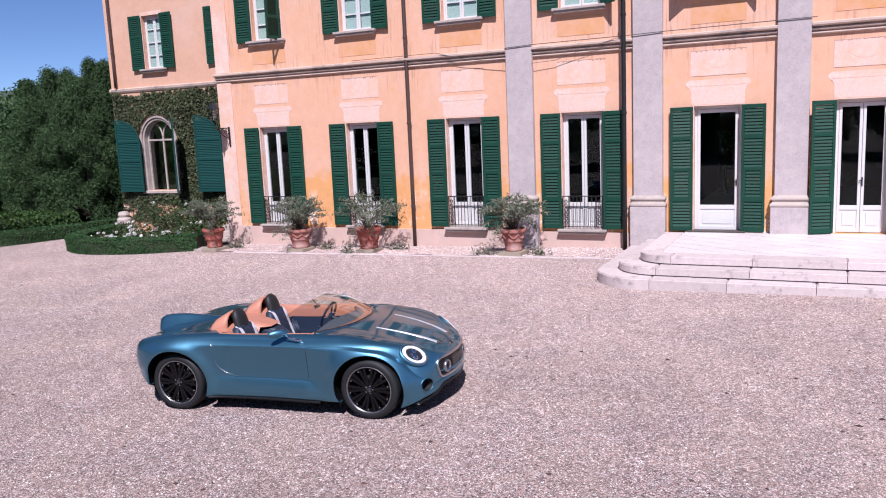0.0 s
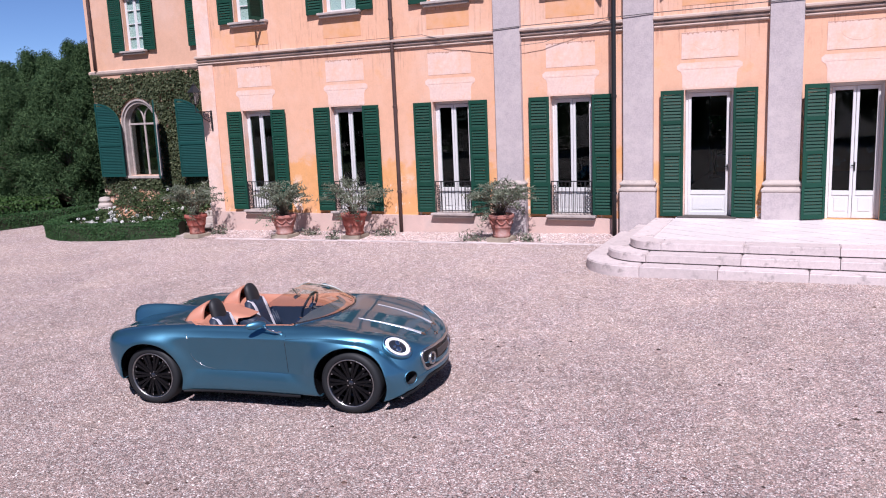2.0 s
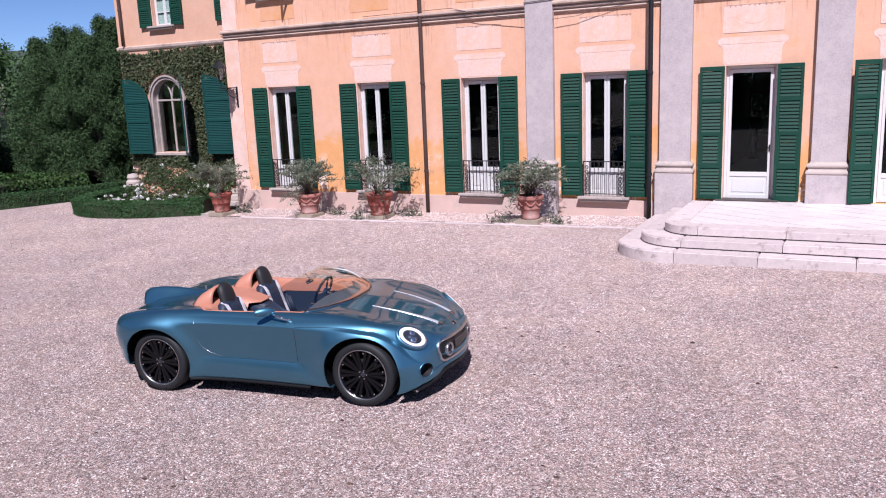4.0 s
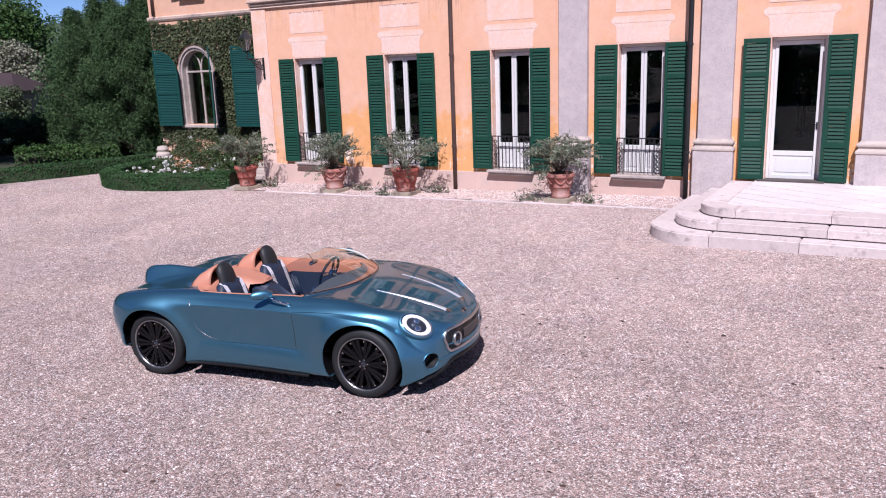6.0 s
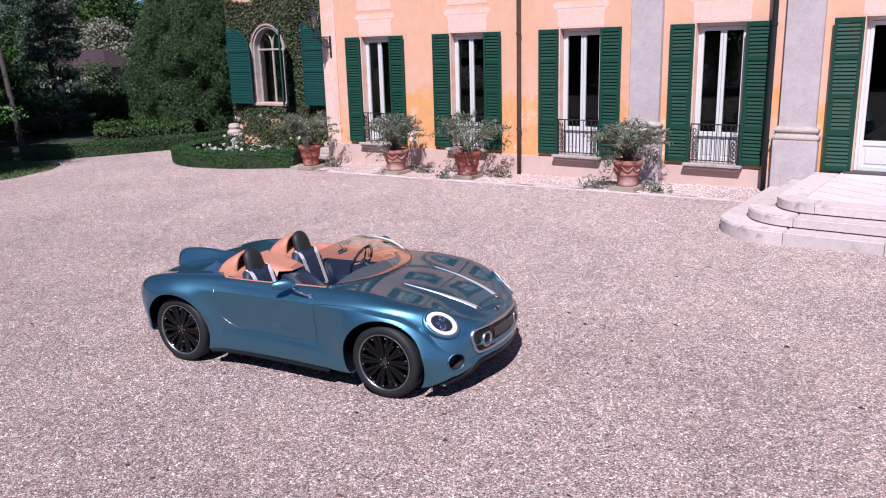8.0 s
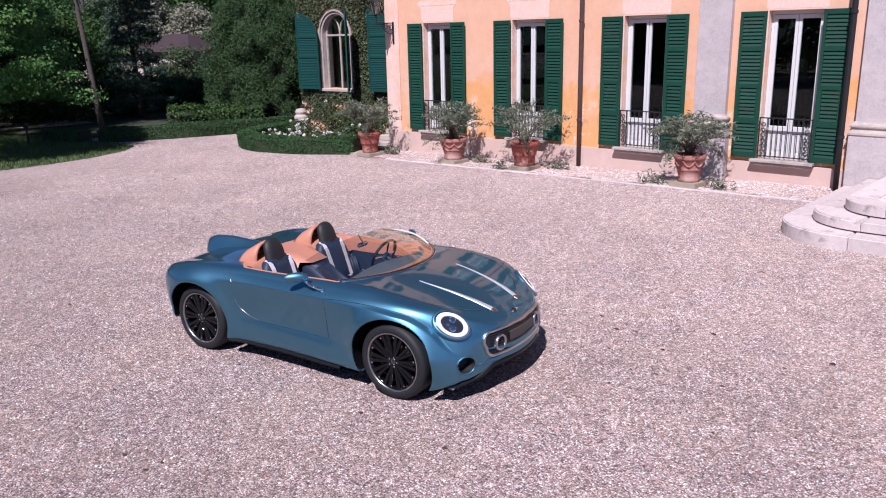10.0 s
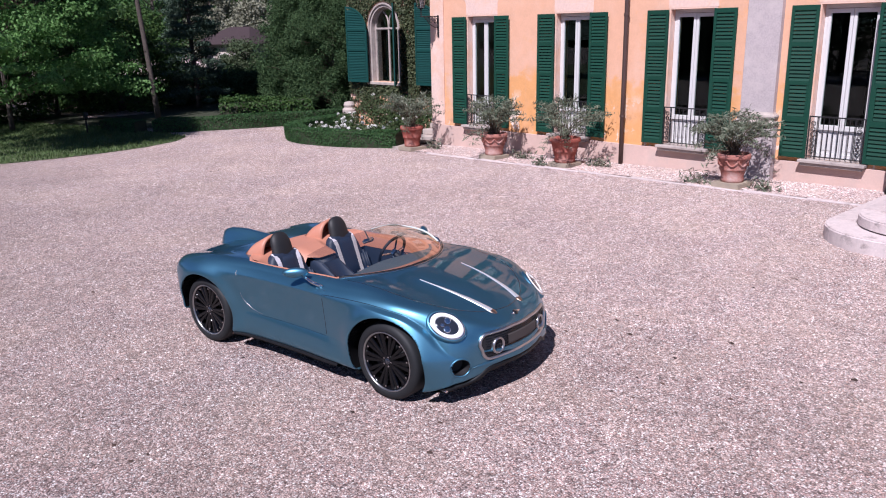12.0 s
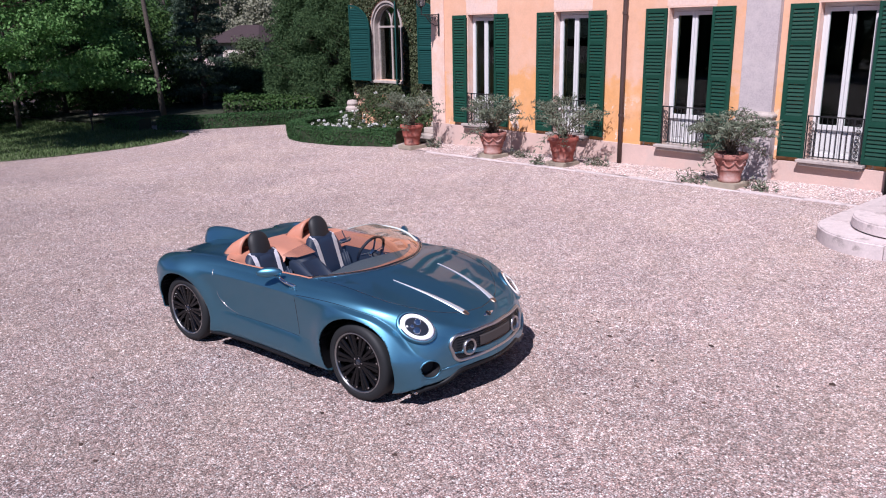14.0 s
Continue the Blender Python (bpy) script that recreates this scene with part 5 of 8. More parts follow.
def lathe_pot(x, y, s, h, material, ornate, label):
    z = ground_z(x, y) + 0.015
    st = empty("pot_plinth", x, y, z, random.Random(x).uniform(-4, 4), "square pale stone slab under a flower pot", "plinth", "pot plinths")
    part("slab", block(-0.265, 0.265, -0.265, 0.265, -0.02, 0.085, 0.012, 2), M["plinth_stone"], st)
    e = empty("flower_pot", x, y, z + 0.085, 0, label, "pot", "pots along the house")
    r = s / 2
    prof = [(0.001, 0.0), (r * 0.62, 0.0), (r * 0.66, 0.02), (r * 0.68, 0.06), (r * 0.64, 0.09), (r * 0.74, h * 0.42), (r * 0.80, h * 0.45), (r * 0.78, h * 0.49), (r * 0.88, h * 0.80),
            (r * 0.98, h * 0.83), (r * 1.0, h * 0.88), (r * 0.98, h * 0.985), (r * 0.94, h), (r * 0.86, h), (r * 0.84, h * 0.9), (r * 0.78, h * 0.88)]
    v, f = lathe(prof, 40)
    mk("body", v, f, material, e, smooth=True)
    if ornate:
        for k in range(8):
            a0 = k * math.pi / 4
            pts = []
            for t in np.linspace(0, 1, 9):
                a = a0 + t * math.pi / 4
                zz = h * (0.76 - 0.17 * math.sin(math.pi * t))
                rr = r * (0.78 + 0.10 * (zz / h - 0.49) / 0.31) + 0.008
                pts.append((rr * math.cos(a), rr * math.sin(a), zz))
            v, f = tube(pts, 0.017, 6)
            mk("festoon", v, f, material, e, smooth=True)
            v, f = lathe([(0.001, -0.03), (0.028, -0.015), (0.03, 0.012), (0.001, 0.03)], 8)
            rr = r * 0.87
            mk("rosette", [(x_ + rr * math.cos(a0), y_ + rr * math.sin(a0), z_ + h * 0.76) for x_, y_, z_ in v], f, material, e, smooth=True)
    v, f = lathe([(0.001, h * 0.90), (r * 0.82, h * 0.885)], 24)
    mk("soil", v, f, M["soil"], e)
    return e


def oleander(x, y, z, spread, height, n_stems, seed, drop, label):
    """A bush of thin stems from the pot, each ending in whorls of long narrow leaves; some stems hang down."""
    rng = np.random.default_rng(seed)
    e = empty("oleander", x, y, z, 0, label, "plant", "plants in pots")
    stems, cs, ns = [], [], []
    for k in range(n_stems):
        a = rng.uniform(0, 2 * math.pi)
        hang = rng.random() < drop
        rad = spread * (rng.uniform(0.25, 1.0) ** 0.7)
        top = height * rng.uniform(0.55, 1.0) * (1.1 - 0.45 * (rad / spread) ** 2)
        if hang:
            top = rng.uniform(-0.25, 0.25)
            rad = spread * rng.uniform(0.5, 0.95)
        p0 = Vector((rng.normal(0, 0.05), rng.normal(0, 0.05), 0))
        p3 = Vector((rad * math.cos(a), rad * math.sin(a), top))
        p1 = p0 + Vector((p3.x * 0.15, p3.y * 0.15, max(top, 0.5) * 0.6))
        p2 = p3 * 0.75 + Vector((0, 0, 0.18))
        pts = []
        for t in np.linspace(0, 1, 8):
            u = 1 - t
            pts.append(p0 * u ** 3 + p1 * 3 * u * u * t + p2 * 3 * u * t * t + p3 * t ** 3)
        stems.append(tube(pts, 0.009, 4, taper=[1 - 0.08 * i for i in range(8)]))
        for i in range(3, 8):
            for q in range(12 if i > 4 else 7):
                d = Vector(rng.normal(0, 1, 3))
                d.z = abs(d.z) * 0.4
                d.normalize()
                cs.append(pts[i] + d * rng.uniform(0.03, 0.13))
                ns.append(Vector(rng.normal(0, 1, 3)) + Vector((0, 0, 0.6)))
    v, f = join(*stems)
    tagged(mk("stemwork", v, f, M["twig"], e), kind="stuff")
    v, f = leaves([tuple(c) for c in cs], [tuple(q) for q in ns], 0.12, 0.021, rng)
    np_mesh("foliage", v, f, M["oleander"], e, kind="stuff")
    return e


POTS = [(-5.42, -1.12, 0.61, 0.53, "terracotta", False, "red terracotta pot with a thick rim on a stone slab"),
        (-2.58, -1.02, 0.65, 0.51, "terracotta_old", True, "weathered terracotta pot with festoons on a stone slab"),
        (-0.50, -0.98, 0.68, 0.54, "terracotta", False, "large red terracotta pot with plain bands on a stone slab"),
        (3.42, -1.06, 0.60, 0.52, "terracotta_old", True, "pale pink weathered terracotta pot with festoons")]
PLANTS = [(0.82, 0.92, 46, 0.10, "grey-green oleander with thin leaves spilling over its pot"),
          (0.72, 0.90, 52, 0.16, "dense round grey-green oleander in a pot"),
          (0.98, 0.86, 40, 0.12, "wide sparse oleander with bare stems in a red pot"),
          (0.80, 0.78, 56, 0.20, "bushy oleander trailing over a weathered pot")]
for i_, (p_, q_) in enumerate(zip(POTS, PLANTS)):
    lathe_pot(p_[0], p_[1], p_[2], p_[3], M[p_[4]], p_[5], p_[6])
    oleander(p_[0], p_[1], ground_z(p_[0], p_[1]) + 0.10 + p_[3] * 0.9, q_[0], q_[1], q_[2], 20 + i_, q_[3], q_[4])


def creepers():
    """Low trailing stems on the ground beside the pots."""
    for i, (x, y, r) in enumerate(((-5.0, -0.75, 0.22), (-2.0, -0.7, 0.24), (0.15, -0.65, 0.28), (-0.98, -1.25, 0.16), (2.75, -1.15, 0.26), (4.05, -1.1, 0.24))):
        rng = np.random.default_rng(70 + i)
        n = 90
        a, q = rng.uniform(0, 6.28, n), rng.uniform(0, 1, n) ** 0.6
        c = np.stack([r * q * np.cos(a) * 1.3, r * q * np.sin(a) * 0.6, np.abs(rng.normal(0.05, 0.09, n))], 1)
        v, f = leaves(c, rng.normal(0, 1, (n, 3)) + (0, 0, 0.8), 0.12, 0.03, rng)
        e = empty("low_plant", x, y, ground_z(x, y) + 0.02, 0, "low trailing grey-green plant on the pebbles", "plant", "low plants by the wall")
        np_mesh("foliage", v, f, M["oleander"], e, kind="stuff")
        pts = [tube([(0, 0, 0), (c[k][0] * 0.6, c[k][1] * 0.6, c[k][2] + 0.03), tuple(c[k])], 0.006, 4) for k in range(0, n, 10)]
        v, f = join(*pts)
        tagged(mk("stemwork", v, f, M["twig"], e), kind="stuff")


creepers()


def hedge(name, line, width, height, seed, label, material="box", leaf=0.035, density=1500, wobble=0.02):
    """A clipped hedge along a line of plan points: a dark core and a skin of small leaves."""
    rng = np.random.default_rng(seed)
    pts = [Vector((x, y, 0)) for x, y in line]
    dense = []
    for a, b in zip(pts, pts[1:]):
        n = max(2, int((b - a).length / 0.25))
        dense += [a.lerp(b, i / n) for i in range(n)]
    dense.append(pts[-1])
    for _ in range(6):
        dense = [dense[0]] + [(dense[i - 1] + dense[i] * 2 + dense[i + 1]) / 4 for i in range(1, len(dense) - 1)] + [dense[-1]]
    o = dense[0]
    e = empty(name, o.x, o.y, ground_z(o.x, o.y), 0, label, "hedge")
    prof = [(-0.5, 0.0), (-0.5, 0.8), (-0.44, 0.96), (-0.3, 1.0), (0.3, 1.0), (0.44, 0.96), (0.5, 0.8), (0.5, 0.0)]
    vs, fs = [], []
    frames = []
    for i, p in enumerate(dense):
        d = (dense[min(i + 1, len(dense) - 1)] - dense[max(i - 1, 0)]).normalized()
        s = Vector((-d.y, d.x, 0))
        frames.append((p, d, s))
        for u, w in prof:
            q = p + s * (u * width * 0.94)
            vs.append((q.x - o.x, q.y - o.y, ground_z(q.x, q.y) - ground_z(o.x, o.y) + w * height * 0.96))
    m = len(prof)
    fs = [(i * m + k, i * m + k + 1, (i + 1) * m + k + 1, (i + 1) * m + k) for i in range(len(dense) - 1) for k in range(m - 1)]
    fs += [tuple(range(m)), tuple(range(len(vs) - 1, len(vs) - m - 1, -1))]
    core = M[material]
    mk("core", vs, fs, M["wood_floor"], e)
    length = sum((b - a).length for a, b in zip(dense, dense[1:]))
    peri = 2 * height + width
    n = int(length * peri * density)
    k = rng.integers(0, len(frames) - 1, n)
    t = rng.random(n)
    P = np.array([[p.x, p.y] for p, d, s in frames])
    S = np.array([[s.x, s.y] for p, d, s in frames])
    base = P[k] * (1 - t)[:, None] + P[k + 1] * t[:, None]
    sd = S[k]
    w = rng.random(n) * peri
    u = np.where(w < height, -0.5, np.where(w < height + width, (w - height) / width - 0.5, 0.5))
    z = np.where(w < height, w, np.where(w < height + width, height, peri - w))
    nx = np.where(w < height, -1.0, np.where(w < height + width, 0.0, 1.0))
    nz = np.where((w > height) & (w < height + width), 1.0, 0.15)
    wave = wobble * np.sin(base[:, 0] * 3.1 + z * 7) + rng.normal(0, wobble * 0.6, n)
    edge = np.clip((z / height - 0.85) / 0.15, 0, 1) * np.abs(u) * 0.10 * height
    c = np.stack([base[:, 0] + sd[:, 0] * (u * width + nx * wave), base[:, 1] + sd[:, 1] * (u * width + nx * wave), z - edge + nz * wave], 1)
    g = np.array([ground_z(x, y) for x, y in c[:, :2]])
    c[:, 0] -= o.x
    c[:, 1] -= o.y
    c[:, 2] += g - ground_z(o.x, o.y)
    nn = np.stack([sd[:, 0] * nx, sd[:, 1] * nx, nz], 1) + rng.normal(0, 0.55, (n, 3))
    v, f = leaves(c, nn, leaf * 1.3, leaf, rng)
    np_mesh("foliage", v, f, core, e, kind="stuff")
    return e


hedge("round_hedge", [(-12.1, 1.6), (-12.0, 0.6), (-11.6, -0.4), (-10.75, -1.42), (-9.5, -1.82), (-8.3, -1.76), (-7.4, -1.52), (-6.6, -1.18), (-6.1, -0.95)], 0.55, 0.42, 11,
      "low clipped box hedge curving round the flower bed", density=2200)
hedge("long_hedge", [(-16.95, -2.9), (-16.2, -2.45), (-15.25, -1.45), (-14.65, -0.6), (-14.25, 0.35), (-13.9, 1.6), (-13.6, 4.2)], 0.7, 0.45, 12, "long clipped dark green box hedge along the drive", density=1100, leaf=0.045)
hedge("loose_hedge", [(-15.95, -1.0), (-15.45, -0.2), (-15.0, 0.9), (-14.75, 1.9)], 0.95, 0.86, 13, "taller loosely clipped shrub hedge behind the box hedge", "shrub", 0.075, 520, 0.10)
hedge("border_hedge", [(-19.6, -3.7), (-18.4, -3.45), (-17.5, -3.3)], 0.5, 0.42, 14, "short clipped hedge at the lawn's corner", density=1100, leaf=0.045)


hedge("garden_hedge", [(-2.0, 17.0), (5.0, 17.2), (14.0, 17.0)], 1.0, 3.0, 15, "tall green hedge in the garden behind the villa", "shrub", 0.12, 160, 0.08)


def flower_bed():
    out = [(-11.6, 1.8), (-11.3, 0.2), (-10.6, -1.2), (-9.4, -1.55), (-8.3, -1.5), (-7.1, -1.3), (-5.95, -0.8), (-5.8, 2.0)]
    v = [(x, y, ground_z(x, y) + 0.05) for x, y in out]
    tagged(mk("flower_bed", v, [tuple(range(len(v)))], M["soil"]), "dark soil of the flower bed by the wing", "soil", kind="structure")
    rng = np.random.default_rng(31)
    spots = [(-10.4, -0.6, 0.40, 0.35), (-9.8, -1.0, 0.35, 0.3), (-9.2, -0.4, 0.5, 0.5), (-8.7, -1.0, 0.4, 0.35), (-8.2, -0.6, 0.55, 0.55), (-7.7, -0.9, 0.45, 0.5), (-7.3, -0.2, 0.6, 0.75),
             (-10.9, 0.9, 0.5, 0.55), (-9.9, 1.3, 0.8, 1.15), (-9.0, 1.2, 0.8, 1.2), (-8.2, 1.2, 0.7, 1.0), (-6.7, -0.3, 0.5, 0.8), (-7.3, 1.0, 0.8, 0.9)]
    for x, y, r, h in spots:
        e = empty("rose_bush", x, y, ground_z(x, y) + 0.05, 0, "leafy rose bush with white blooms in the bed", "rose bush", "rose bushes")
        n = int(420 * r * h * 3) + 120
        d = rng.normal(0, 1, (n, 3))
        d /= np.linalg.norm(d, axis=1, keepdims=True)
        q = rng.random((n, 1)) ** 0.45
        c = d * q * (r, r, h * 0.5) + (0, 0, h * 0.5)
        v, f = leaves(c, d + rng.normal(0, 0.6, (n, 3)) + (0, 0, 0.4), 0.075, 0.05, rng)
        np_mesh("foliage", v, f, M["rose_leaf"], e, kind="stuff")
        st = [tube([(0, 0, 0), (c[k][0] * 0.4, c[k][1] * 0.4, c[k][2] * 0.6), tuple(c[k])], 0.007, 4) for k in range(0, n, 40)]
        v, f = join(*st)
        tagged(mk("stemwork", v, f, M["twig"], e), kind="stuff")
        m = 12 if h < 0.6 else 5
        for k in rng.choice(n, m, replace=False):
            if c[k][2] < h * 0.35:
                continue
            pd = rng.normal(0, 1, (16, 3))
            pd /= np.linalg.norm(pd, axis=1, keepdims=True)
            v, f = leaves(c[k] + pd * 0.028 + d[k] * 0.05, pd, 0.075, 0.065, rng, 0.3)
            np_mesh("bloom", v, f, M["petal"], e)


flower_bed()


def ivy():
    """Ivy over the wing's ground floor, with a ragged upper edge, thinning at the foot."""
    rng = np.random.default_rng(41)
    n = 30000
    x = rng.uniform(WING_X + 0.05, X_L - 0.02, n)
    z = rng.uniform(0.25, 4.72, n)
    lumps = np.array([noise.noise((a * 1.1, b * 1.1, 3.0)) for a, b in zip(x, z)])
    small = np.array([noise.noise((a * 3.7, b * 3.7, 8.0)) for a, b in zip(x, z)])
    keep = (z < 4.52 + 0.22 * lumps + 0.1 * small) & ((z > 0.8) | (lumps + small * 0.5 > -0.25)) & (small > -0.55)
    r = ARCH_W / 2 + 0.10
    inside = (np.abs(x - ARCH_C) < r) & (z > ARCH_SILL - 0.1) & (z < ARCH_SPRING) | ((x - ARCH_C) ** 2 + (z - ARCH_SPRING) ** 2 < r * r) & (z >= ARCH_SPRING)
    keep &= ~inside
    x, z, lumps = x[keep], z[keep], lumps[keep]
    n = len(x)
    y = WING_Y - 0.02 - np.abs(rng.normal(0, 0.025, n)) - 0.07 * np.clip(lumps + 0.25, 0, 1)
    e = empty("ivy", WING_X, WING_Y, -0.3, 0, "dense dark green ivy covering the wing around the arched window", "ivy", kind="stuff")
    c = np.stack([x - WING_X, y - WING_Y, z + 0.3], 1)
    v, f = leaves(c, rng.normal(0, 0.55, (n, 3)) + (0, -1, 0.35), 0.085, 0.075, rng)
    np_mesh("leaves", v, f, M["ivy"], e, kind="stuff")
    st = []
    for k in range(26):
        sx = rng.uniform(0.2, X_L - WING_X - 0.2)
        p = [(sx, -0.02, 0.1)]
        for i in range(9):
            p.append((p[-1][0] + rng.normal(0, 0.12), -0.02, p[-1][2] + 0.35))
        xw = sx + WING_X
        if abs(xw - ARCH_C) < 1.3:
            p = p[:3]
        st.append(tube(p, 0.012, 4))
    v, f = join(*st)
    tagged(mk("stemwork", v, f, M["twig"], e), kind="stuff")


ivy()


def side_steps():
    e = empty("side_steps", -6.25, 0.2, ground_z(-6, 0.2), 0, "short flight of pale stone steps at the wing's inner corner", "steps", kind="structure")
    for i in range(4):
        part("step", block(-0.55, 0.45, i * 0.28, 1.8, i * 0.15, i * 0.15 + 0.145, 0.012), M["stone"], e)
    s = empty("stone_slab", -6.15, -1.02, ground_z(-6.1, -1.0), 0, "flat pale stone slab beside the hedge", "slab", kind="structure")
    part("slab", block(-0.6, 0.35, -0.22, 0.22, -0.02, 0.06, 0.015), M["stone"], s)
    o = empty("stone_bollard", WING_X + 0.28, WING_Y - 0.30, ground_z(WING_X, WING_Y), 0, "pale stone base with a turned top at the wing's corner", "stone base")
    v, f = lathe([(0.001, 0), (0.24, 0), (0.24, 0.55), (0.20, 0.60), (0.17, 0.62), (0.2, 0.70), (0.16, 0.80), (0.001, 0.83)], 18)
    mk("body", v, f, M["stone"], o)


side_steps()

# ---- lawn and park ----


def lawn():
    out = [(-14.0, -10.3), (-13.5, -8.9), (-13.25, -7.6), (-13.2, -6.2), (-13.4, -4.9), (-13.85, -3.7), (-14.5, -3.05), (-15.6, -3.0), (-17.4, -3.15), (-21, -3.4), (-26, -4.4), (-60, -6.0), (-60, -60), (-24, -60), (-15.6, -20)]
    bm = bmesh.new()
    vs = [bm.verts.new((x, y, 0)) for x, y in out]
    bm.faces.new(vs)
    bmesh.ops.triangulate(bm, faces=bm.faces)
    bmesh.ops.subdivide_edges(bm, edges=bm.edges, cuts=5, use_grid_fill=True)
    for v in bm.verts:
        v.co.z = ground_z(v.co.x, v.co.y) + 0.010 + 0.006 * noise.noise((v.co.x * 0.4, v.co.y * 0.4, 0))
    tagged(part("lawn", bm, M["lawn"]), "shaded mown lawn beside the drive", "lawn", kind="structure")
    rng = np.random.default_rng(51)
    n = 42000
    x, y = rng.uniform(-30, -13.2, n), rng.uniform(-11.5, -2.9, n)
    poly = np.array(out)
    inside = np.zeros(n, bool)
    j = len(poly) - 1
    for i in range(len(poly)):
        xi, yi, xj, yj = *poly[i], *poly[j]
        hit_ = ((yi > y) != (yj > y)) & (x < (xj - xi) * (y - yi) / (yj - yi + 1e-12) + xi)
        inside ^= hit_
        j = i
    x, y = x[inside], y[inside]
    n = len(x)
    z = np.array([ground_z(q, w) for q, w in zip(x, y)]) + 0.012
    a = rng.uniform(0, 6.28, n)
    h = rng.uniform(0.04, 0.11, n)
    w = 0.018
    v = np.empty((n, 3, 3))
    v[:, 0] = np.stack([x - w * np.cos(a), y - w * np.sin(a), z], 1)
    v[:, 1] = np.stack([x + w * np.cos(a), y + w * np.sin(a), z], 1)
    v[:, 2] = np.stack([x + rng.normal(0, 0.03, n), y + rng.normal(0, 0.03, n), z + h], 1)
    f = np.arange(3 * n).reshape(-1, 3)
    tagged(np_mesh("grass", v.reshape(-1, 3), f, M["grass"]), "short green grass of the lawn", "grass", kind="stuff")
    out2 = [(-15.0, -1.35), (-14.0, 1.2), (-13.5, 6.0), (-13.0, 40), (-60, 60), (-60, -5.8), (-26, -4.2), (-21, -3.2), (-17.3, -2.4)]
    bm = bmesh.new()
    vs = [bm.verts.new((x, y, 0)) for x, y in out2]
    bm.faces.new(vs)
    bmesh.ops.triangulate(bm, faces=bm.faces)
    bmesh.ops.subdivide_edges(bm, edges=bm.edges, cuts=5, use_grid_fill=True)
    for v in bm.verts:
        v.co.z = ground_z(v.co.x, v.co.y) + 0.045
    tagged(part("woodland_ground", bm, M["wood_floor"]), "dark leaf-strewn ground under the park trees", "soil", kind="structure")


lawn()


def tree(name, x, y, height, spread, base, trunk_r, material, seed, label, n_clumps=70, per=170, leaf=0.17, lean=(0, 0), clump=0.9, flat=0.7, shape="round", category="tree", slim=0.62):
    """Trunk, limbs and a crown of many small leaves gathered in uneven clumps."""
    rng = np.random.default_rng(seed)
    e = empty(name, x, y, ground_z(x, y), 0, label, category, "trees of the park")
    tp = [Vector((lean[0] * t + 0.06 * math.sin(5 * t + seed), lean[1] * t + 0.06 * math.cos(4 * t), height * 0.93 * t)) for t in np.linspace(0, 1, 10)]
    v, f = tube(tp, trunk_r, 9, taper=[1.25, 1.0, 0.92, 0.84, 0.74, 0.62, 0.5, 0.38, 0.24, 0.1])
    mk("trunk", v, f, M["bark"], e, smooth=True)
    cs, limbs = [], []
    for k in range(n_clumps):
        t = rng.random()
        if shape == "cone":
            z = base + (height - base) * t ** 1.15
            rr = spread * (1.02 - (z - base) / (height - base)) ** 0.8 * math.sqrt(rng.uniform(0.1, 1.0))
        elif shape == "layered":
            z = base + (height - base) * t ** 1.3
            rr = spread * (1.02 - 0.6 * (z - base) / (height - base)) * math.sqrt(rng.uniform(0.3, 1.0))
        elif shape == "column":
            z = base + (height - base) * t
            rr = spread * min(1.0, 1.7 * (1 - t) ** 0.75 + 0.03) * math.sqrt(rng.uniform(0.15, 1.0))
        else:
            z = base + (height - base) * t
            q = 2 * t - 0.85
            rr = spread * math.sqrt(max(0.08, 1 - q * q * 0.8)) * math.sqrt(rng.uniform(0.12, 1.0))
        a = rng.uniform(0, 2 * math.pi)
        tz = z / height
        c = np.array([lean[0] * tz + rr * math.cos(a), lean[1] * tz + rr * math.sin(a), z])
        cs.append(c)
        if k % (7 if shape == "layered" else 2) == 0:
            zz = max(base * 0.7, z - rr * (0.1 if shape == "cone" else 0.55))
            p0 = Vector((lean[0] * zz / height, lean[1] * zz / height, zz))
            pm = p0.lerp(Vector(c), 0.55) + Vector((0, 0, 0.25))
            limbs.append(tube([p0, pm, Vector(c)], trunk_r * 0.22, 5, taper=[1, 0.6, 0.2]))
    v, f = join(*limbs)
    tagged(mk("branchwork", v, f, M["twig"], e), kind="stuff")
    cs = np.array(cs)
    n = n_clumps * per
    k = rng.integers(0, n_clumps, n)
    d = rng.normal(0, 1, (n, 3))
    d /= np.linalg.norm(d, axis=1, keepdims=True)
    size = rng.uniform(0.55, 1.25, n_clumps)[k][:, None] * clump
    p = cs[k] + d * size * (rng.random((n, 1)) ** 0.4) * (1, 1, flat)
    p[:, 2] = np.maximum(p[:, 2], 0.12)
    v, f = leaves(p, d * 0.8 + rng.normal(0, 0.6, (n, 3)) + (0, 0, 0.5), leaf, leaf * slim, rng)
    np_mesh("crown", v, f, material, e, kind="stuff")
    return e


D, MP, CD = M["darkleaf"], M["maple"], M["cedar"]
tree("maple_tree", -23.2, -6.0, 9.8, 5.0, 1.5, 0.085, MP, 1, "broad bright green maple with low layered branches", 420, 190, 0.145, clump=0.80, flat=0.40, shape="layered")
tree("pine_tree", -20.5, -1.4, 15.0, 2.2, 5.4, 0.10, CD, 2, "tall pine with a bare leaning trunk", 46, 200, 0.20, lean=(-0.5, -0.55), clump=0.9, flat=0.5)
tree("cedar_tree", -25.0, 2.6, 9.5, 1.45, 0.4, 0.12, CD, 3, "dark cedar with drooping layered branches", 210, 190, 0.14, clump=0.52, flat=0.30, shape="cone", slim=0.35)
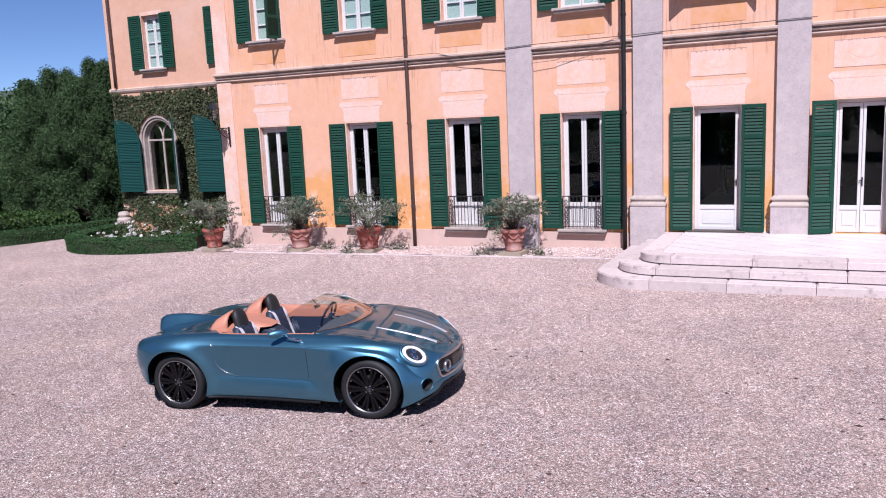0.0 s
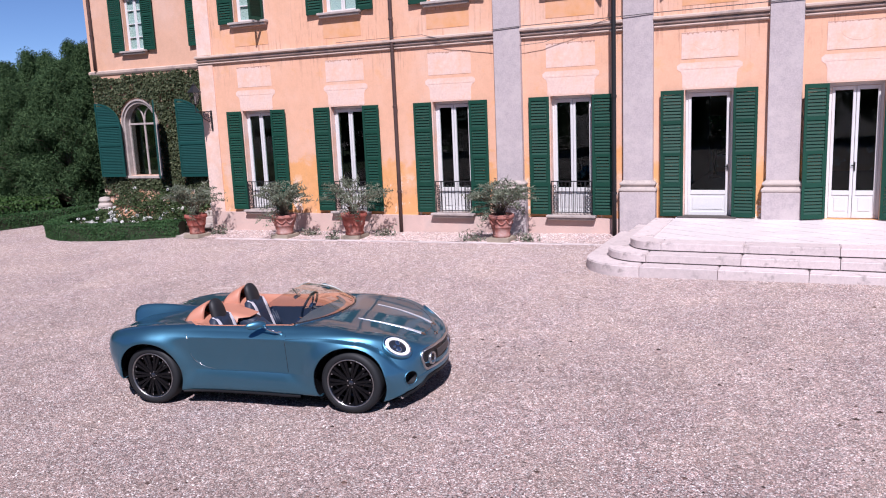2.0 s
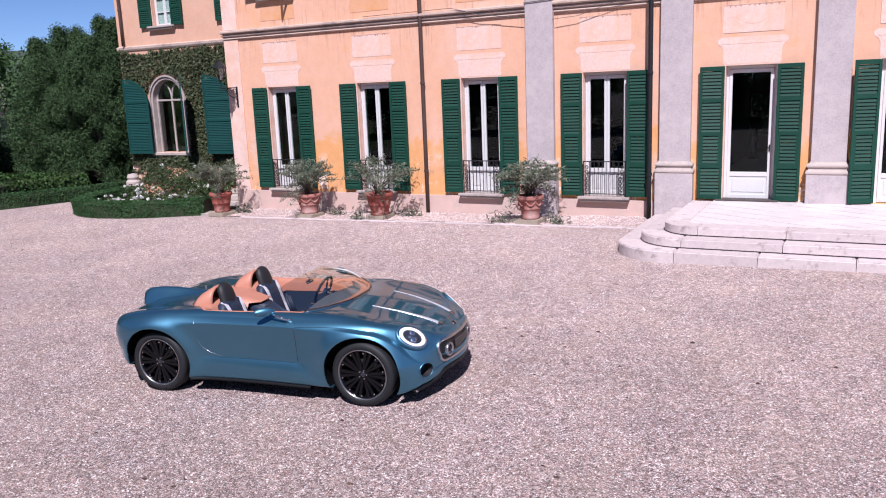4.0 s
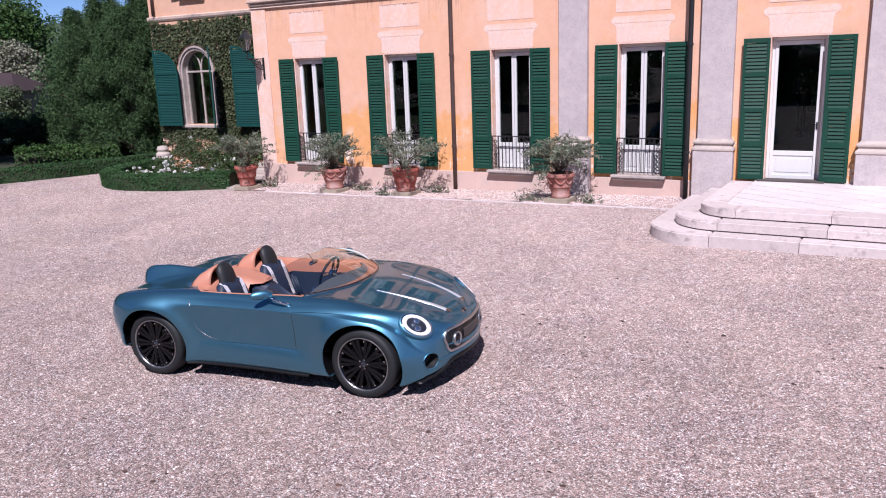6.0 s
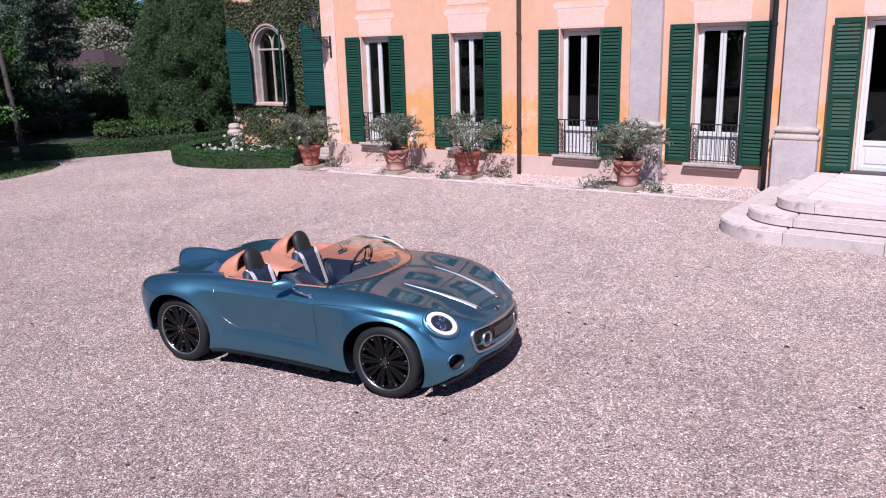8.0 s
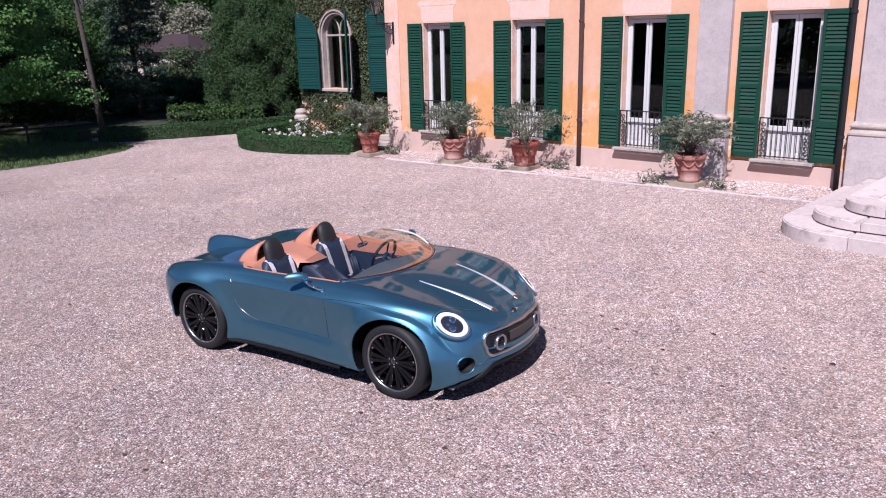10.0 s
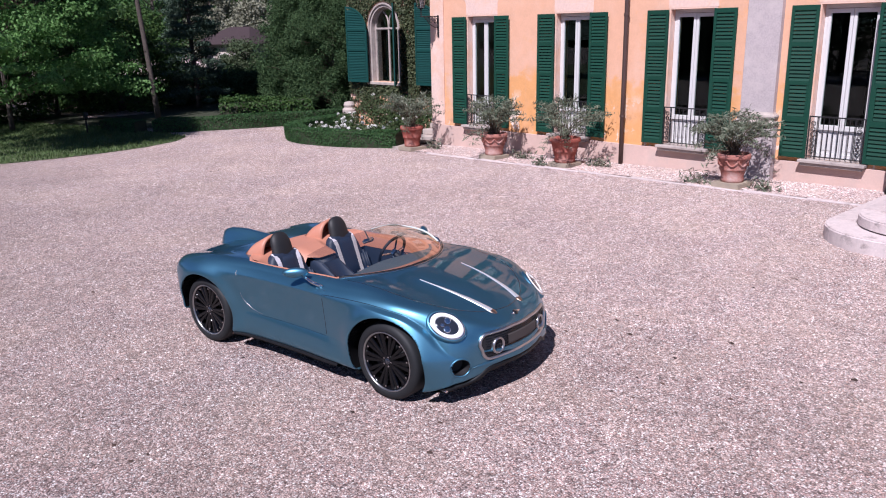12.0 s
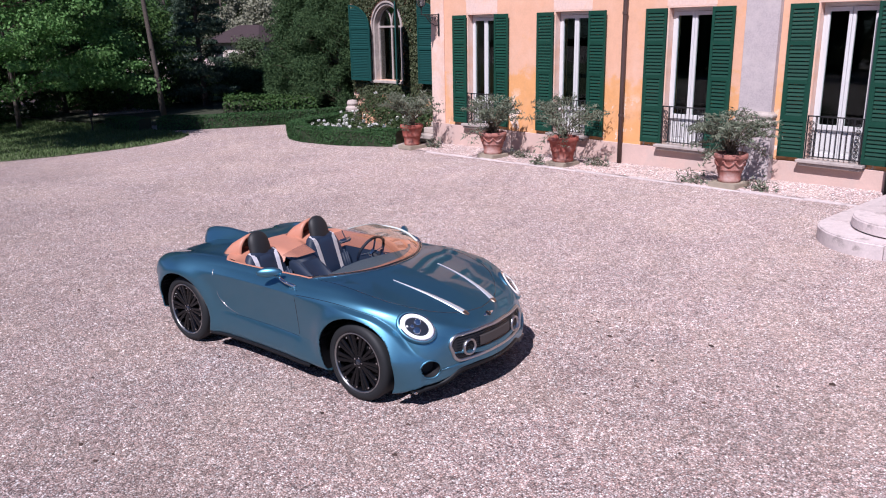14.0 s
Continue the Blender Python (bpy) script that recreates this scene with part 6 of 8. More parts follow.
for i_, (x_, y_, h_, s_) in enumerate(((-17.6, 5.2, 5.6, 2.0), (-19.6, 4.5, 5.0, 1.5), (-16.0, 7.8, 5.9, 2.3), (-19.8, 6.9, 5.8, 1.7), (-18.6, 9.4, 6.3, 2.5), (-23.2, 8.6, 6.4, 2.2), (-15.0, 11.0, 5.7, 2.2), (-20.8, 12.5, 6.9, 2.6), (-17.0, 5.9, 6.3, 1.1), (-18.5, 6.6, 6.6, 1.0), (-17.4, 8.2, 6.5, 1.1), (-19.6, 8.4, 6.7, 1.1), (-21.6, 7.0, 6.5, 1.1), (-20.9, 5.3, 5.9, 1.1), (-19.2, 6.0, 6.2, 1.0))):
    tree("evergreen_tree", x_, y_, h_, s_, 0.25, 0.16, D, 100 + i_, "dense dark evergreen standing behind the clipped hedge", int(120 * s_) + 50, 320, 0.115, clump=min(0.40, 0.32 * s_), flat=1.25, shape="column" if s_ > 1.2 else "cone", slim=0.26)
tree("olive_tree", -38.5, 12.5, 3.2, 1.1, 0.3, 0.12, M["olive"], 7, "loose olive-green bushy tree before the far house", 60, 190, 0.14, clump=0.7)
tree("maple_tree", -34.5, -9.5, 14.0, 5.2, 2.2, 0.24, MP, 8, "green broadleaf tree deeper in the park", 110, 190, 0.24, clump=1.2, flat=0.6)
tree("maple_tree", -37.5, 0.5, 14.0, 5.0, 2.6, 0.24, MP, 9, "bright green broadleaf tree behind the pine", 100, 170, 0.24, clump=1.2, flat=0.6)
tree("copper_tree", -32.0, -4.0, 11.0, 3.4, 4.0, 0.2, M["copper"], 10, "reddish-brown leaved tree among green ones", 60, 170, 0.22, clump=1.1)
tree("blossom_tree", -58.0, 20.9, 9.6, 2.3, 1.8, 0.2, M["blossom"], 16, "pale blossoming tree on the slope beyond", 60, 170, 0.24, clump=1.0)
tree("blossom_tree", -50.0, 20.5, 6.2, 2.4, 1.5, 0.2, M["blossom"], 15, "pale blossoming tree on the slope beyond", 70, 170, 0.24, clump=1.1)
for i_, (x_, y_) in enumerate(((-27.5, -7.2), (-28.5, -2.6), (-27.2, -0.2), (-30.5, 2.6), (-29.5, -10.8), (-26.5, 11.0))):
    tree("undergrowth_shrub", x_, y_, 4.4, 2.6, 0.1, 0.1, M["shrub"], 200 + i_, "dark shady undergrowth beneath the park trees", 70, 170, 0.17, clump=0.9, flat=0.8, category="shrub")
for i_, (x_, y_) in enumerate(((-27.6, 3.7), (-27.3, 5.6), (-26.8, 7.4))):
    tree("undergrowth_shrub", x_, y_, 1.6, 1.5, 0.1, 0.06, D, 220 + i_, "low dark undergrowth behind the clipped hedge", 60, 170, 0.13, clump=0.5, flat=0.8, category="shrub")
for i_, (x_, y_, h_, s_) in enumerate(((-40.0, -14.0, 13, 5.5), (-46.0, -5.0, 12, 5.5), (-62.0, 25.5, 12.0, 4.5), (-57.5, 26.0, 10.0, 3.0), (-68.0, 20.0, 13.0, 5.0), (-48.0, 27.0, 8.2, 4.0), (-38.0, 19.5, 6.7, 3.5), (-30.0, 17.0, 6.4, 3.0), (-56.0, 4.0, 13.0, 6.0))):
    tree("park_tree", x_, y_, h_, s_, 0.8, 0.25, M["shrub"] if i_ in (0, 3) else D, 300 + i_, "large dark green tree at the park's edge", 80, 170, 0.30, clump=1.7, flat=0.8)
# trees behind and beside the viewer: they shade the lawn and darken reflections
tree("shade_tree", -13.9, -11.8, 12.5, 2.3, 8.2, 0.22, MP, 400, "broad leafy tree shading the lawn", 90, 200, 0.24, clump=1.0)
for i_, x_ in enumerate((-24, -14, -4, 6, 16, 26, 36)):
    tree("garden_tree", x_ + (i_ % 3), -44 - 3 * (i_ % 2), 11.0 + (i_ * 7 % 4), 5.6, 0.4, 0.3, D, 420 + i_, "tall dark tree along the far side of the forecourt", 90, 260, 0.36, clump=1.7, flat=1.0)


def stake():
    e = empty("garden_post", -19.2, -4.55, ground_z(-19.2, -4.55), 0, "thin dark post with a small box on the lawn", "post")
    part("pole", block(-0.025, 0.025, -0.025, 0.025, 0, 0.55, 0.005), M["iron"], e)
    part("box", block(-0.09, 0.09, -0.06, 0.06, 0.55, 0.78, 0.015), M["iron"], e)


stake()


def far_house():
    x, y = -46.0, 16.9
    z = ground_z(x)
    e = empty("far_house", x, y, z, 25, "small pale house with a dark hipped roof beyond the trees", "house")
    part("wall", block(-2.2, 2.2, -2.2, 2.2, 0, 3.1), M["stone"], e)
    vs = [(-2.65, -2.65, 3.05), (2.65, -2.65, 3.05), (2.65, 2.65, 3.05), (-2.65, 2.65, 3.05), (-0.9, 0, 4.3), (0.9, 0, 4.3)]
    mk("roof", vs, [(0, 1, 5, 4), (1, 2, 5), (2, 3, 4, 5), (3, 0, 4), (3, 2, 1, 0)], M["roof"], e)
    for k in (-1.3, 0, 1.3):
        w = part("window", block(k - 0.45, k + 0.45, -2.26, -2.202, 1.1, 2.4), M["offwhite"], e)
        part("pane", block(k - 0.36, k + 0.36, -2.275, -2.261, 1.2, 2.3), M["lens"], w)


far_house()


def hills():
    vs, fs = [], []
    na, nr = 70, 10
    for i in range(na):
        a = math.pi * (0.30 + 1.1 * i / (na - 1))
        for j in range(nr):
            r = 170 + j * 60
            t = j / (nr - 1)
            h = (4 + 46 * t ** 0.9) * (0.72 + 0.34 * noise.noise((math.cos(a) * 2.6, math.sin(a) * 2.6, t * 1.5)) + 0.1 * noise.noise((math.cos(a) * 12, math.sin(a) * 12, t * 6)))
            vs.append((r * math.cos(a), r * math.sin(a), -3 + h * 1.2))
    fs = [(i * nr + j, (i + 1) * nr + j, (i + 1) * nr + j + 1, i * nr + j + 1) for i in range(na - 1) for j in range(nr - 1)]
    tagged(mk("backdrop_hills", vs, fs, M["hill"], smooth=True), "distant wooded hillside with pale fields, haze put into its colour", "hill", kind="structure")
    rg = np.random.default_rng(77)
    c = []
    for k in range(3600):
        i, j = rg.integers(8, na - 1), rg.integers(1, nr - 1)
        p = np.array(vs[i * nr + j]) + rg.normal(0, 9, 3) * (1, 1, 0)
        if noise.noise((p[0] * 0.012, p[1] * 0.012, 0)) > -0.22:
            q = rg.normal(0, 1, (34, 3))
            q /= np.linalg.norm(q, axis=1, keepdims=True)
            c.append(p + (0, 0, 2.2) + q * (3.4, 3.4, 2.6))
    c = np.concatenate(c)
    v, f = leaves(c, rg.normal(0, 1, c.shape) + (0, 0, 0.7), 1.7, 1.2, rg)
    tagged(np_mesh("far_woods", v, f, M["shrub"]), "far woods dotting the hillside", "woods", kind="stuff")


hills()

# ---- car ----
from mathutils.bvhtree import BVHTree

CAR_XY, CAR_YAW = (4.111, -10.158), 9.0
AX_F, AX_R, WHEEL_R, WHEEL_Y = 1.205, -1.205, 0.337, 0.905


def smooth_curve(keys):
    """A smooth function through (x, value) keys."""
    kx, ky = np.array([k[0] for k in keys], float), np.array([k[1] for k in keys], float)
    m = np.gradient(ky, kx)

    def at(x):
        x = np.clip(x, kx[0], kx[-1])
        i = np.clip(np.searchsorted(kx, x) - 1, 0, len(kx) - 2)
        h = kx[i + 1] - kx[i]
        t = (x - kx[i]) / h
        return ((1 + 2 * t) * (1 - t) ** 2 * ky[i] + t * (1 - t) ** 2 * h * m[i] + t * t * (3 - 2 * t) * ky[i + 1] + t * t * (t - 1) * h * m[i + 1])
    return at


X_TAIL, X_NOSE = -2.02, 1.965
centre_z = smooth_curve([(-2.05, 0.69), (-1.95, 0.745), (-1.75, 0.812), (-1.4, 0.868), (-1.0, 0.898), (-0.6, 0.915), (0.0, 0.93), (0.5, 0.93), (0.85, 0.902), (1.2, 0.850), (1.5, 0.785), (1.7, 0.727), (1.84, 0.665), (1.92, 0.612), (1.98, 0.55)])
shoulder_z = smooth_curve([(-2.05, 0.63), (-1.9, 0.712), (-1.65, 0.800), (-1.25, 0.852), (-0.8, 0.848), (-0.3, 0.846), (0.2, 0.850), (0.6, 0.848), (1.0, 0.834), (1.3, 0.806), (1.5, 0.755), (1.68, 0.682), (1.82, 0.605), (1.92, 0.545), (1.98, 0.48)])
lower_z = smooth_curve([(-2.05, 0.46), (-1.8, 0.37), (-1.55, 0.265), (-1.4, 0.21), (-0.9, 0.175), (0.0, 0.175), (0.8, 0.18), (1.2, 0.17), (1.55, 0.138), (1.72, 0.185), (1.9, 0.25), (1.98, 0.285)])
side_y = smooth_curve([(-1.9, 0.865), (-1.6, 0.932), (-1.25, 0.962), (-0.95, 0.925), (-0.6, 0.884), (-0.2, 0.876), (0.2, 0.892), (0.5, 0.918), (0.8, 0.945), (1.2, 0.962), (1.5, 0.945), (1.75, 0.905), (2.1, 0.88)])
WING_FLARE = smooth_curve([(0.25, 0.0), (0.45, 0.001), (0.60, 0.006), (0.80, 0.020), (1.0, 0.044), (1.2, 0.072), (1.42, 0.105), (1.60, 0.110), (1.74, 0.055), (1.86, 0.0), (2.1, 0.0)])
crease_z = smooth_curve([(-1.4, 0.80), (-0.9, 0.797), (-0.5, 0.792), (0.0, 0.790), (0.5, 0.798), (0.76, 0.808), (1.05, 0.803), (1.2, 0.786), (1.38, 0.748), (1.47, 0.702), (1.56, 0.632), (1.66, 0.520), (1.76, 0.43), (1.9, 0.38)])
skirt = smooth_curve([(1.25, 0.0), (1.35, 0.004), (1.45, 0.022), (1.55, 0.055), (1.65, 0.088), (1.75, 0.105), (1.85, 0.085), (1.92, 0.035), (1.965, 0.0), (2.1, 0.0)])
waist_share = smooth_curve([(-1.3, 0.0), (-0.95, 0.3), (-0.7, 1.0), (0.5, 1.0), (0.9, 0.55), (1.3, 0.2), (1.5, 0.0), (2.1, 0.0)])
low_swell = smooth_curve([(-0.70, 0.0), (-0.50, 0.003), (-0.2, 0.009), (0.2, 0.013), (0.5, 0.015), (0.75, 0.015), (0.95, 0.006), (1.05, 0.0), (2.1, 0.0)])
door_share = smooth_curve([(-1.1, 0.0), (-0.85, 0.35), (-0.62, 1.0), (0.0, 1.0), (0.45, 1.0), (0.68, 0.5), (0.9, 0.0), (1.0, 0.0)])


def plan_round(x):
    """How much of the width is left towards the rounded nose and tail."""
    f = np.clip((x - 1.18) / (X_NOSE - 1.18), 0, 1)
    r = np.clip((-1.45 - x) / (-1.45 - X_TAIL), 0, 1)
    return (1 - f ** 2.45) ** (1 / 2.05) * (1 - r ** 3.6) ** (1 / 2.4)


def spline(pts, n):
    """A cubic B-spline over control points (arrays), ends held."""
    p = [pts[0], pts[0]] + list(pts) + [pts[-1], pts[-1]]
    p = np.array(p, float)
    m = len(p) - 3
    out = []
    for u in np.linspace(0, m - 1e-6, n):
        i = int(u)
        t = u - i
        b = np.array([(1 - t) ** 3, 3 * t ** 3 - 6 * t * t + 4, -3 * t ** 3 + 3 * t * t + 3 * t + 1, t ** 3]) / 6
        out.append(b @ p[i:i + 4])
    return np.array(out)


def section(x, n):
    """Half section at x, from the centre of the top to the turned-in lower edge: rows of (y, z)."""
    w = float((side_y(x) - (WING_FLARE(x) if x > 0.25 else 0.0)) * plan_round(x))
    zc, zs, zl = float(centre_z(x)), float(shoulder_z(x)), float(lower_z(x))
    mid = (zs + zl) / 2
    crown = 0.014 * math.exp(-((x + 1.25) / 0.4) ** 2)
    g = math.exp(-((x - 1.18) / 0.46) ** 4)
    d = min(1.0, max(0.0, float(door_share(x))))
    # the wings over the wheels are fuller and rounder than the doors
    k = math.exp(-((x - 1.42) / 0.42) ** 4) + 0.8 * math.exp(-((x + 1.35) / 0.5) ** 4)
    plain_low = [(1.0, zs - 0.15), (1.0, mid + 0.03), (0.995, mid - 0.02), (0.985, mid - 0.07), (0.975, mid - 0.11), (0.962, zl + 0.09), (0.955, zl + 0.05), (0.957, zl + 0.01), (0.93, zl - 0.008), (0.80, zl - 0.003)]
    # doors: a crisp waist line under the shoulder, and a second line low down below which the flank swells to the sill
    door_low = [(0.992, zs - 0.15), (0.975, 0.56), (0.968, 0.47), (0.968, 0.43), (0.971, 0.412), (0.977, 0.400), (0.992, 0.33), (0.995, zl + 0.04), (0.955, zl - 0.012), (0.84, zl - 0.005)]
    low = [(a[0] + (b[0] - a[0]) * d, a[1] + (b[1] - a[1]) * d) for a, b in zip(plain_low, door_low)]
    plain_top = [(0.955 - 0.005 * k, zs - 0.01 * k), (0.985, zs - 0.05 - 0.01 * k), (0.996, zs - 0.085 - 0.01 * k), (1.0, zs - 0.12 - 0.01 * k)]
    door_top = [(0.962, zs - 0.004), (0.992, zs - 0.040), (1.004, zs - 0.060), (1.000, zs - 0.076)]
    top = [(a[0] + (b[0] - a[0]) * d, a[1] + (b[1] - a[1]) * d) for a, b in zip(plain_top, door_top)]
    door = [(0, zc), (0.22, zc), (0.48, zc - 0.006), (0.70 - 0.02 * k, zc - 0.022 + crown), (0.86 - 0.02 * k, (zc + zs) / 2 + 0.018 + crown)] + top + low
    # the front wings rise above the bonnet and fall to a crease
    wing = [(0, zc + 0.018), (0.24, zc + 0.012), (0.50, zc - 0.002), (0.70, zc + 0.004), (0.845, zc + 0.006), (0.94, zs + 0.018), (0.975, zs - 0.008), (0.993, zs - 0.036), (1.0, zs - 0.068)] + low
    pts = [((a[0] + (b[0] - a[0]) * g) * w, a[1] + (b[1] - a[1]) * g) for a, b in zip(door, wing)]
    return spline(pts, n)


def opening_x(y):
    """Front and rear ends of the cockpit opening at a distance y from the middle."""
    q = min(1.0, abs(y) / 0.735)
    return 0.86 - 0.36 * q ** 2.2, -0.98 + 0.30 * q ** 3.2


def opening_outline(n=160, grow=0.0):
    pts = []
    ys = [0.735 * math.sin(a) for a in np.linspace(-math.pi / 2, math.pi / 2, n // 2)]
    pts = [(opening_x(y)[0] + grow * math.cos(math.asin(max(-1, min(1, y / 0.735)))), y * (1 + grow / 0.735)) for y in ys]
    pts += [(opening_x(y)[1] - grow * math.cos(math.asin(max(-1, min(1, y / 0.735)))), y * (1 + grow / 0.735)) for y in reversed(ys)]
    # fill the straight sides
    out = []
    for i, p in enumerate(pts):
        q = pts[(i + 1) % len(pts)]
        d = math.hypot(q[0] - p[0], q[1] - p[1])
        k = max(1, int(d / 0.02))
        out += [(p[0] + (q[0] - p[0]) * j / k, p[1] + (q[1] - p[1]) * j / k) for j in range(k)]
    return out


HOLE = (0.665, 0.338, 0.074)
ARCH_R = 0.395


def body_shell():
    """The painted skin as a dense net, with wheel arches and cockpit cut out of it; returns verts, faces and the uncut net."""
    xs = np.concatenate([X_TAIL + 0.535 * (1 - np.cos(np.linspace(0, math.pi / 2, 70)))[:-1], np.linspace(X_TAIL + 0.535, 1.25, 190)[:-1], X_NOSE - (X_NOSE - 1.25) * (1 - np.sin(np.linspace(0, math.pi / 2, 110)))])
    xs[0], xs[-1] = X_TAIL, X_NOSE
    n = 190
    grid = []
    for x in xs:
        s = section(x, n)
        row = []
        for y, z in s:
            for ax in (AX_F, AX_R):
                d = math.hypot(x - ax, z - WHEEL_R)
                if ax == AX_F:
                    # below the crease that runs forward from the door the wing swells out over the wheel
                    below = float(crease_z(x)) - z if x > 0.25 else 0.0
                    u1, u2 = min(1.0, max(0.0, below / 0.022)), min(1.0, max(0.0, below / 0.31))
                    flare = float(WING_FLARE(x)) * (0.10 * u1 + 0.90 * math.sin(u2 * math.pi / 2))
                    # a rolled lip hugs the arch
                    flare += 0.040 * u1 * math.exp(-((d - 0.395) / 0.11) ** 2) * min(1.0, max(0.0, (z - 0.18) / 0.25))
                    # crisp waist line: the flank leans in above it, and swells out again below the low line of the door
                    flare -= 0.022 * float(waist_share(x)) * min(1.0, max(0.0, (z - float(crease_z(x))) / 0.055))
                    flare += float(low_swell(x)) * (1 - (1 - min(1.0, max(0.0, (0.415 - z) / 0.18))) ** 2)
                else:
                    flare = 0.032 * math.exp(-((d - 0.40) / 0.095) ** 2)
                y = y + flare * (1 if y > 0.6 else 0) * plan_round(x)
            # the front corners spread towards the ground
            if x > 1.25:
                q = min(1.0, max(0.0, (float(shoulder_z(x)) - 0.02 - z) / 0.40))
                e_ = min(1.0, max(0.0, (y - 0.36) / 0.2))
                y += float(skirt(x)) * q * (2 - q) * e_ * e_ * (3 - 2 * e_)
            row.append((x, y, z))
        grid.append(row)
    G = np.array(grid)
    nx = len(xs)
    vs = []
    idx = {}
    for i in range(nx):
        for j in range(n):
            idx[i, j, -1] = len(vs)
            vs.append([G[i, j, 0], -G[i, j, 1], G[i, j, 2]])
    for i in range(nx):
        for j in range(n):
            if j == 0:
                idx[i, j, 1] = idx[i, j, -1]
            else:
                idx[i, j, 1] = len(vs)
                vs.append([G[i, j, 0], G[i, j, 1], G[i, j, 2]])
    vs = np.array(vs)
    ring = np.array(opening_outline())

    def in_open(x, y, z):
        if z < 0.76 or abs(y) > 0.735:
            return False
        a, b = opening_x(y)
        return b < x < a

    def in_arch(x, y, z):
        return abs(y) > 0.45 and (math.hypot(x - AX_F, z - WHEEL_R) < ARCH_R or math.hypot(x - AX_R, z - WHEEL_R) < ARCH_R)

    def in_hole(x, y, z):
        return x > 1.4 and math.hypot(abs(y) - HOLE[0], z - HOLE[1]) < HOLE[2]
    cut = np.array([1 if in_open(*v) else 2 if in_arch(*v) else 3 if in_hole(*v) else 0 for v in vs])
    faces, full = [], []
    for s in (-1, 1):
        for i in range(nx - 1):
            for j in range(n - 1):
                q = [idx[i, j, s], idx[i + 1, j, s], idx[i + 1, j + 1, s], idx[i, j + 1, s]]
                if s < 0:
                    q.reverse()
                full.append(q)
                c = cut[q]
                if (c > 0).all():
                    continue
                faces.append(q)
    # pull the ragged edge onto the true outlines
    touched = {}
    for q in faces:
        for k in q:
            if cut[k]:
                touched[k] = cut[k]
    vs0 = vs.copy()
    skin = BVHTree.FromPolygons([tuple(v) for v in vs0], [tuple(q) for q in full])
    for k, c in touched.items():
        x, y, z = vs[k]
        if c == 1:
            d = np.hypot(ring[:, 0] - x, ring[:, 1] - y)
            p = ring[d.argmin()]
            vs[k] = (p[0], p[1], z)
        elif c == 3:
            a, b = abs(y) - HOLE[0], z - HOLE[1]
            d = max(math.hypot(a, b), 1e-6)
            vs[k] = (x, math.copysign(HOLE[0] + a * HOLE[2] / d, y), HOLE[1] + b * HOLE[2] / d)
        else:
            ax = AX_F if abs(x - AX_F) < abs(x - AX_R) else AX_R
            d = math.hypot(x - ax, z - WHEEL_R)
            sc = ARCH_R / max(d, 1e-6)
            nx_, nz_ = ax + (x - ax) * sc, WHEEL_R + (z - WHEEL_R) * sc
            h_ = skin.ray_cast(Vector((nx_, math.copysign(3, y), nz_)), Vector((0, -math.copysign(1, y), 0)))
            vs[k] = (nx_, h_[0].y if h_[0] and abs(h_[0].y) > 0.6 else y, nz_)
    return vs, faces, vs0, full


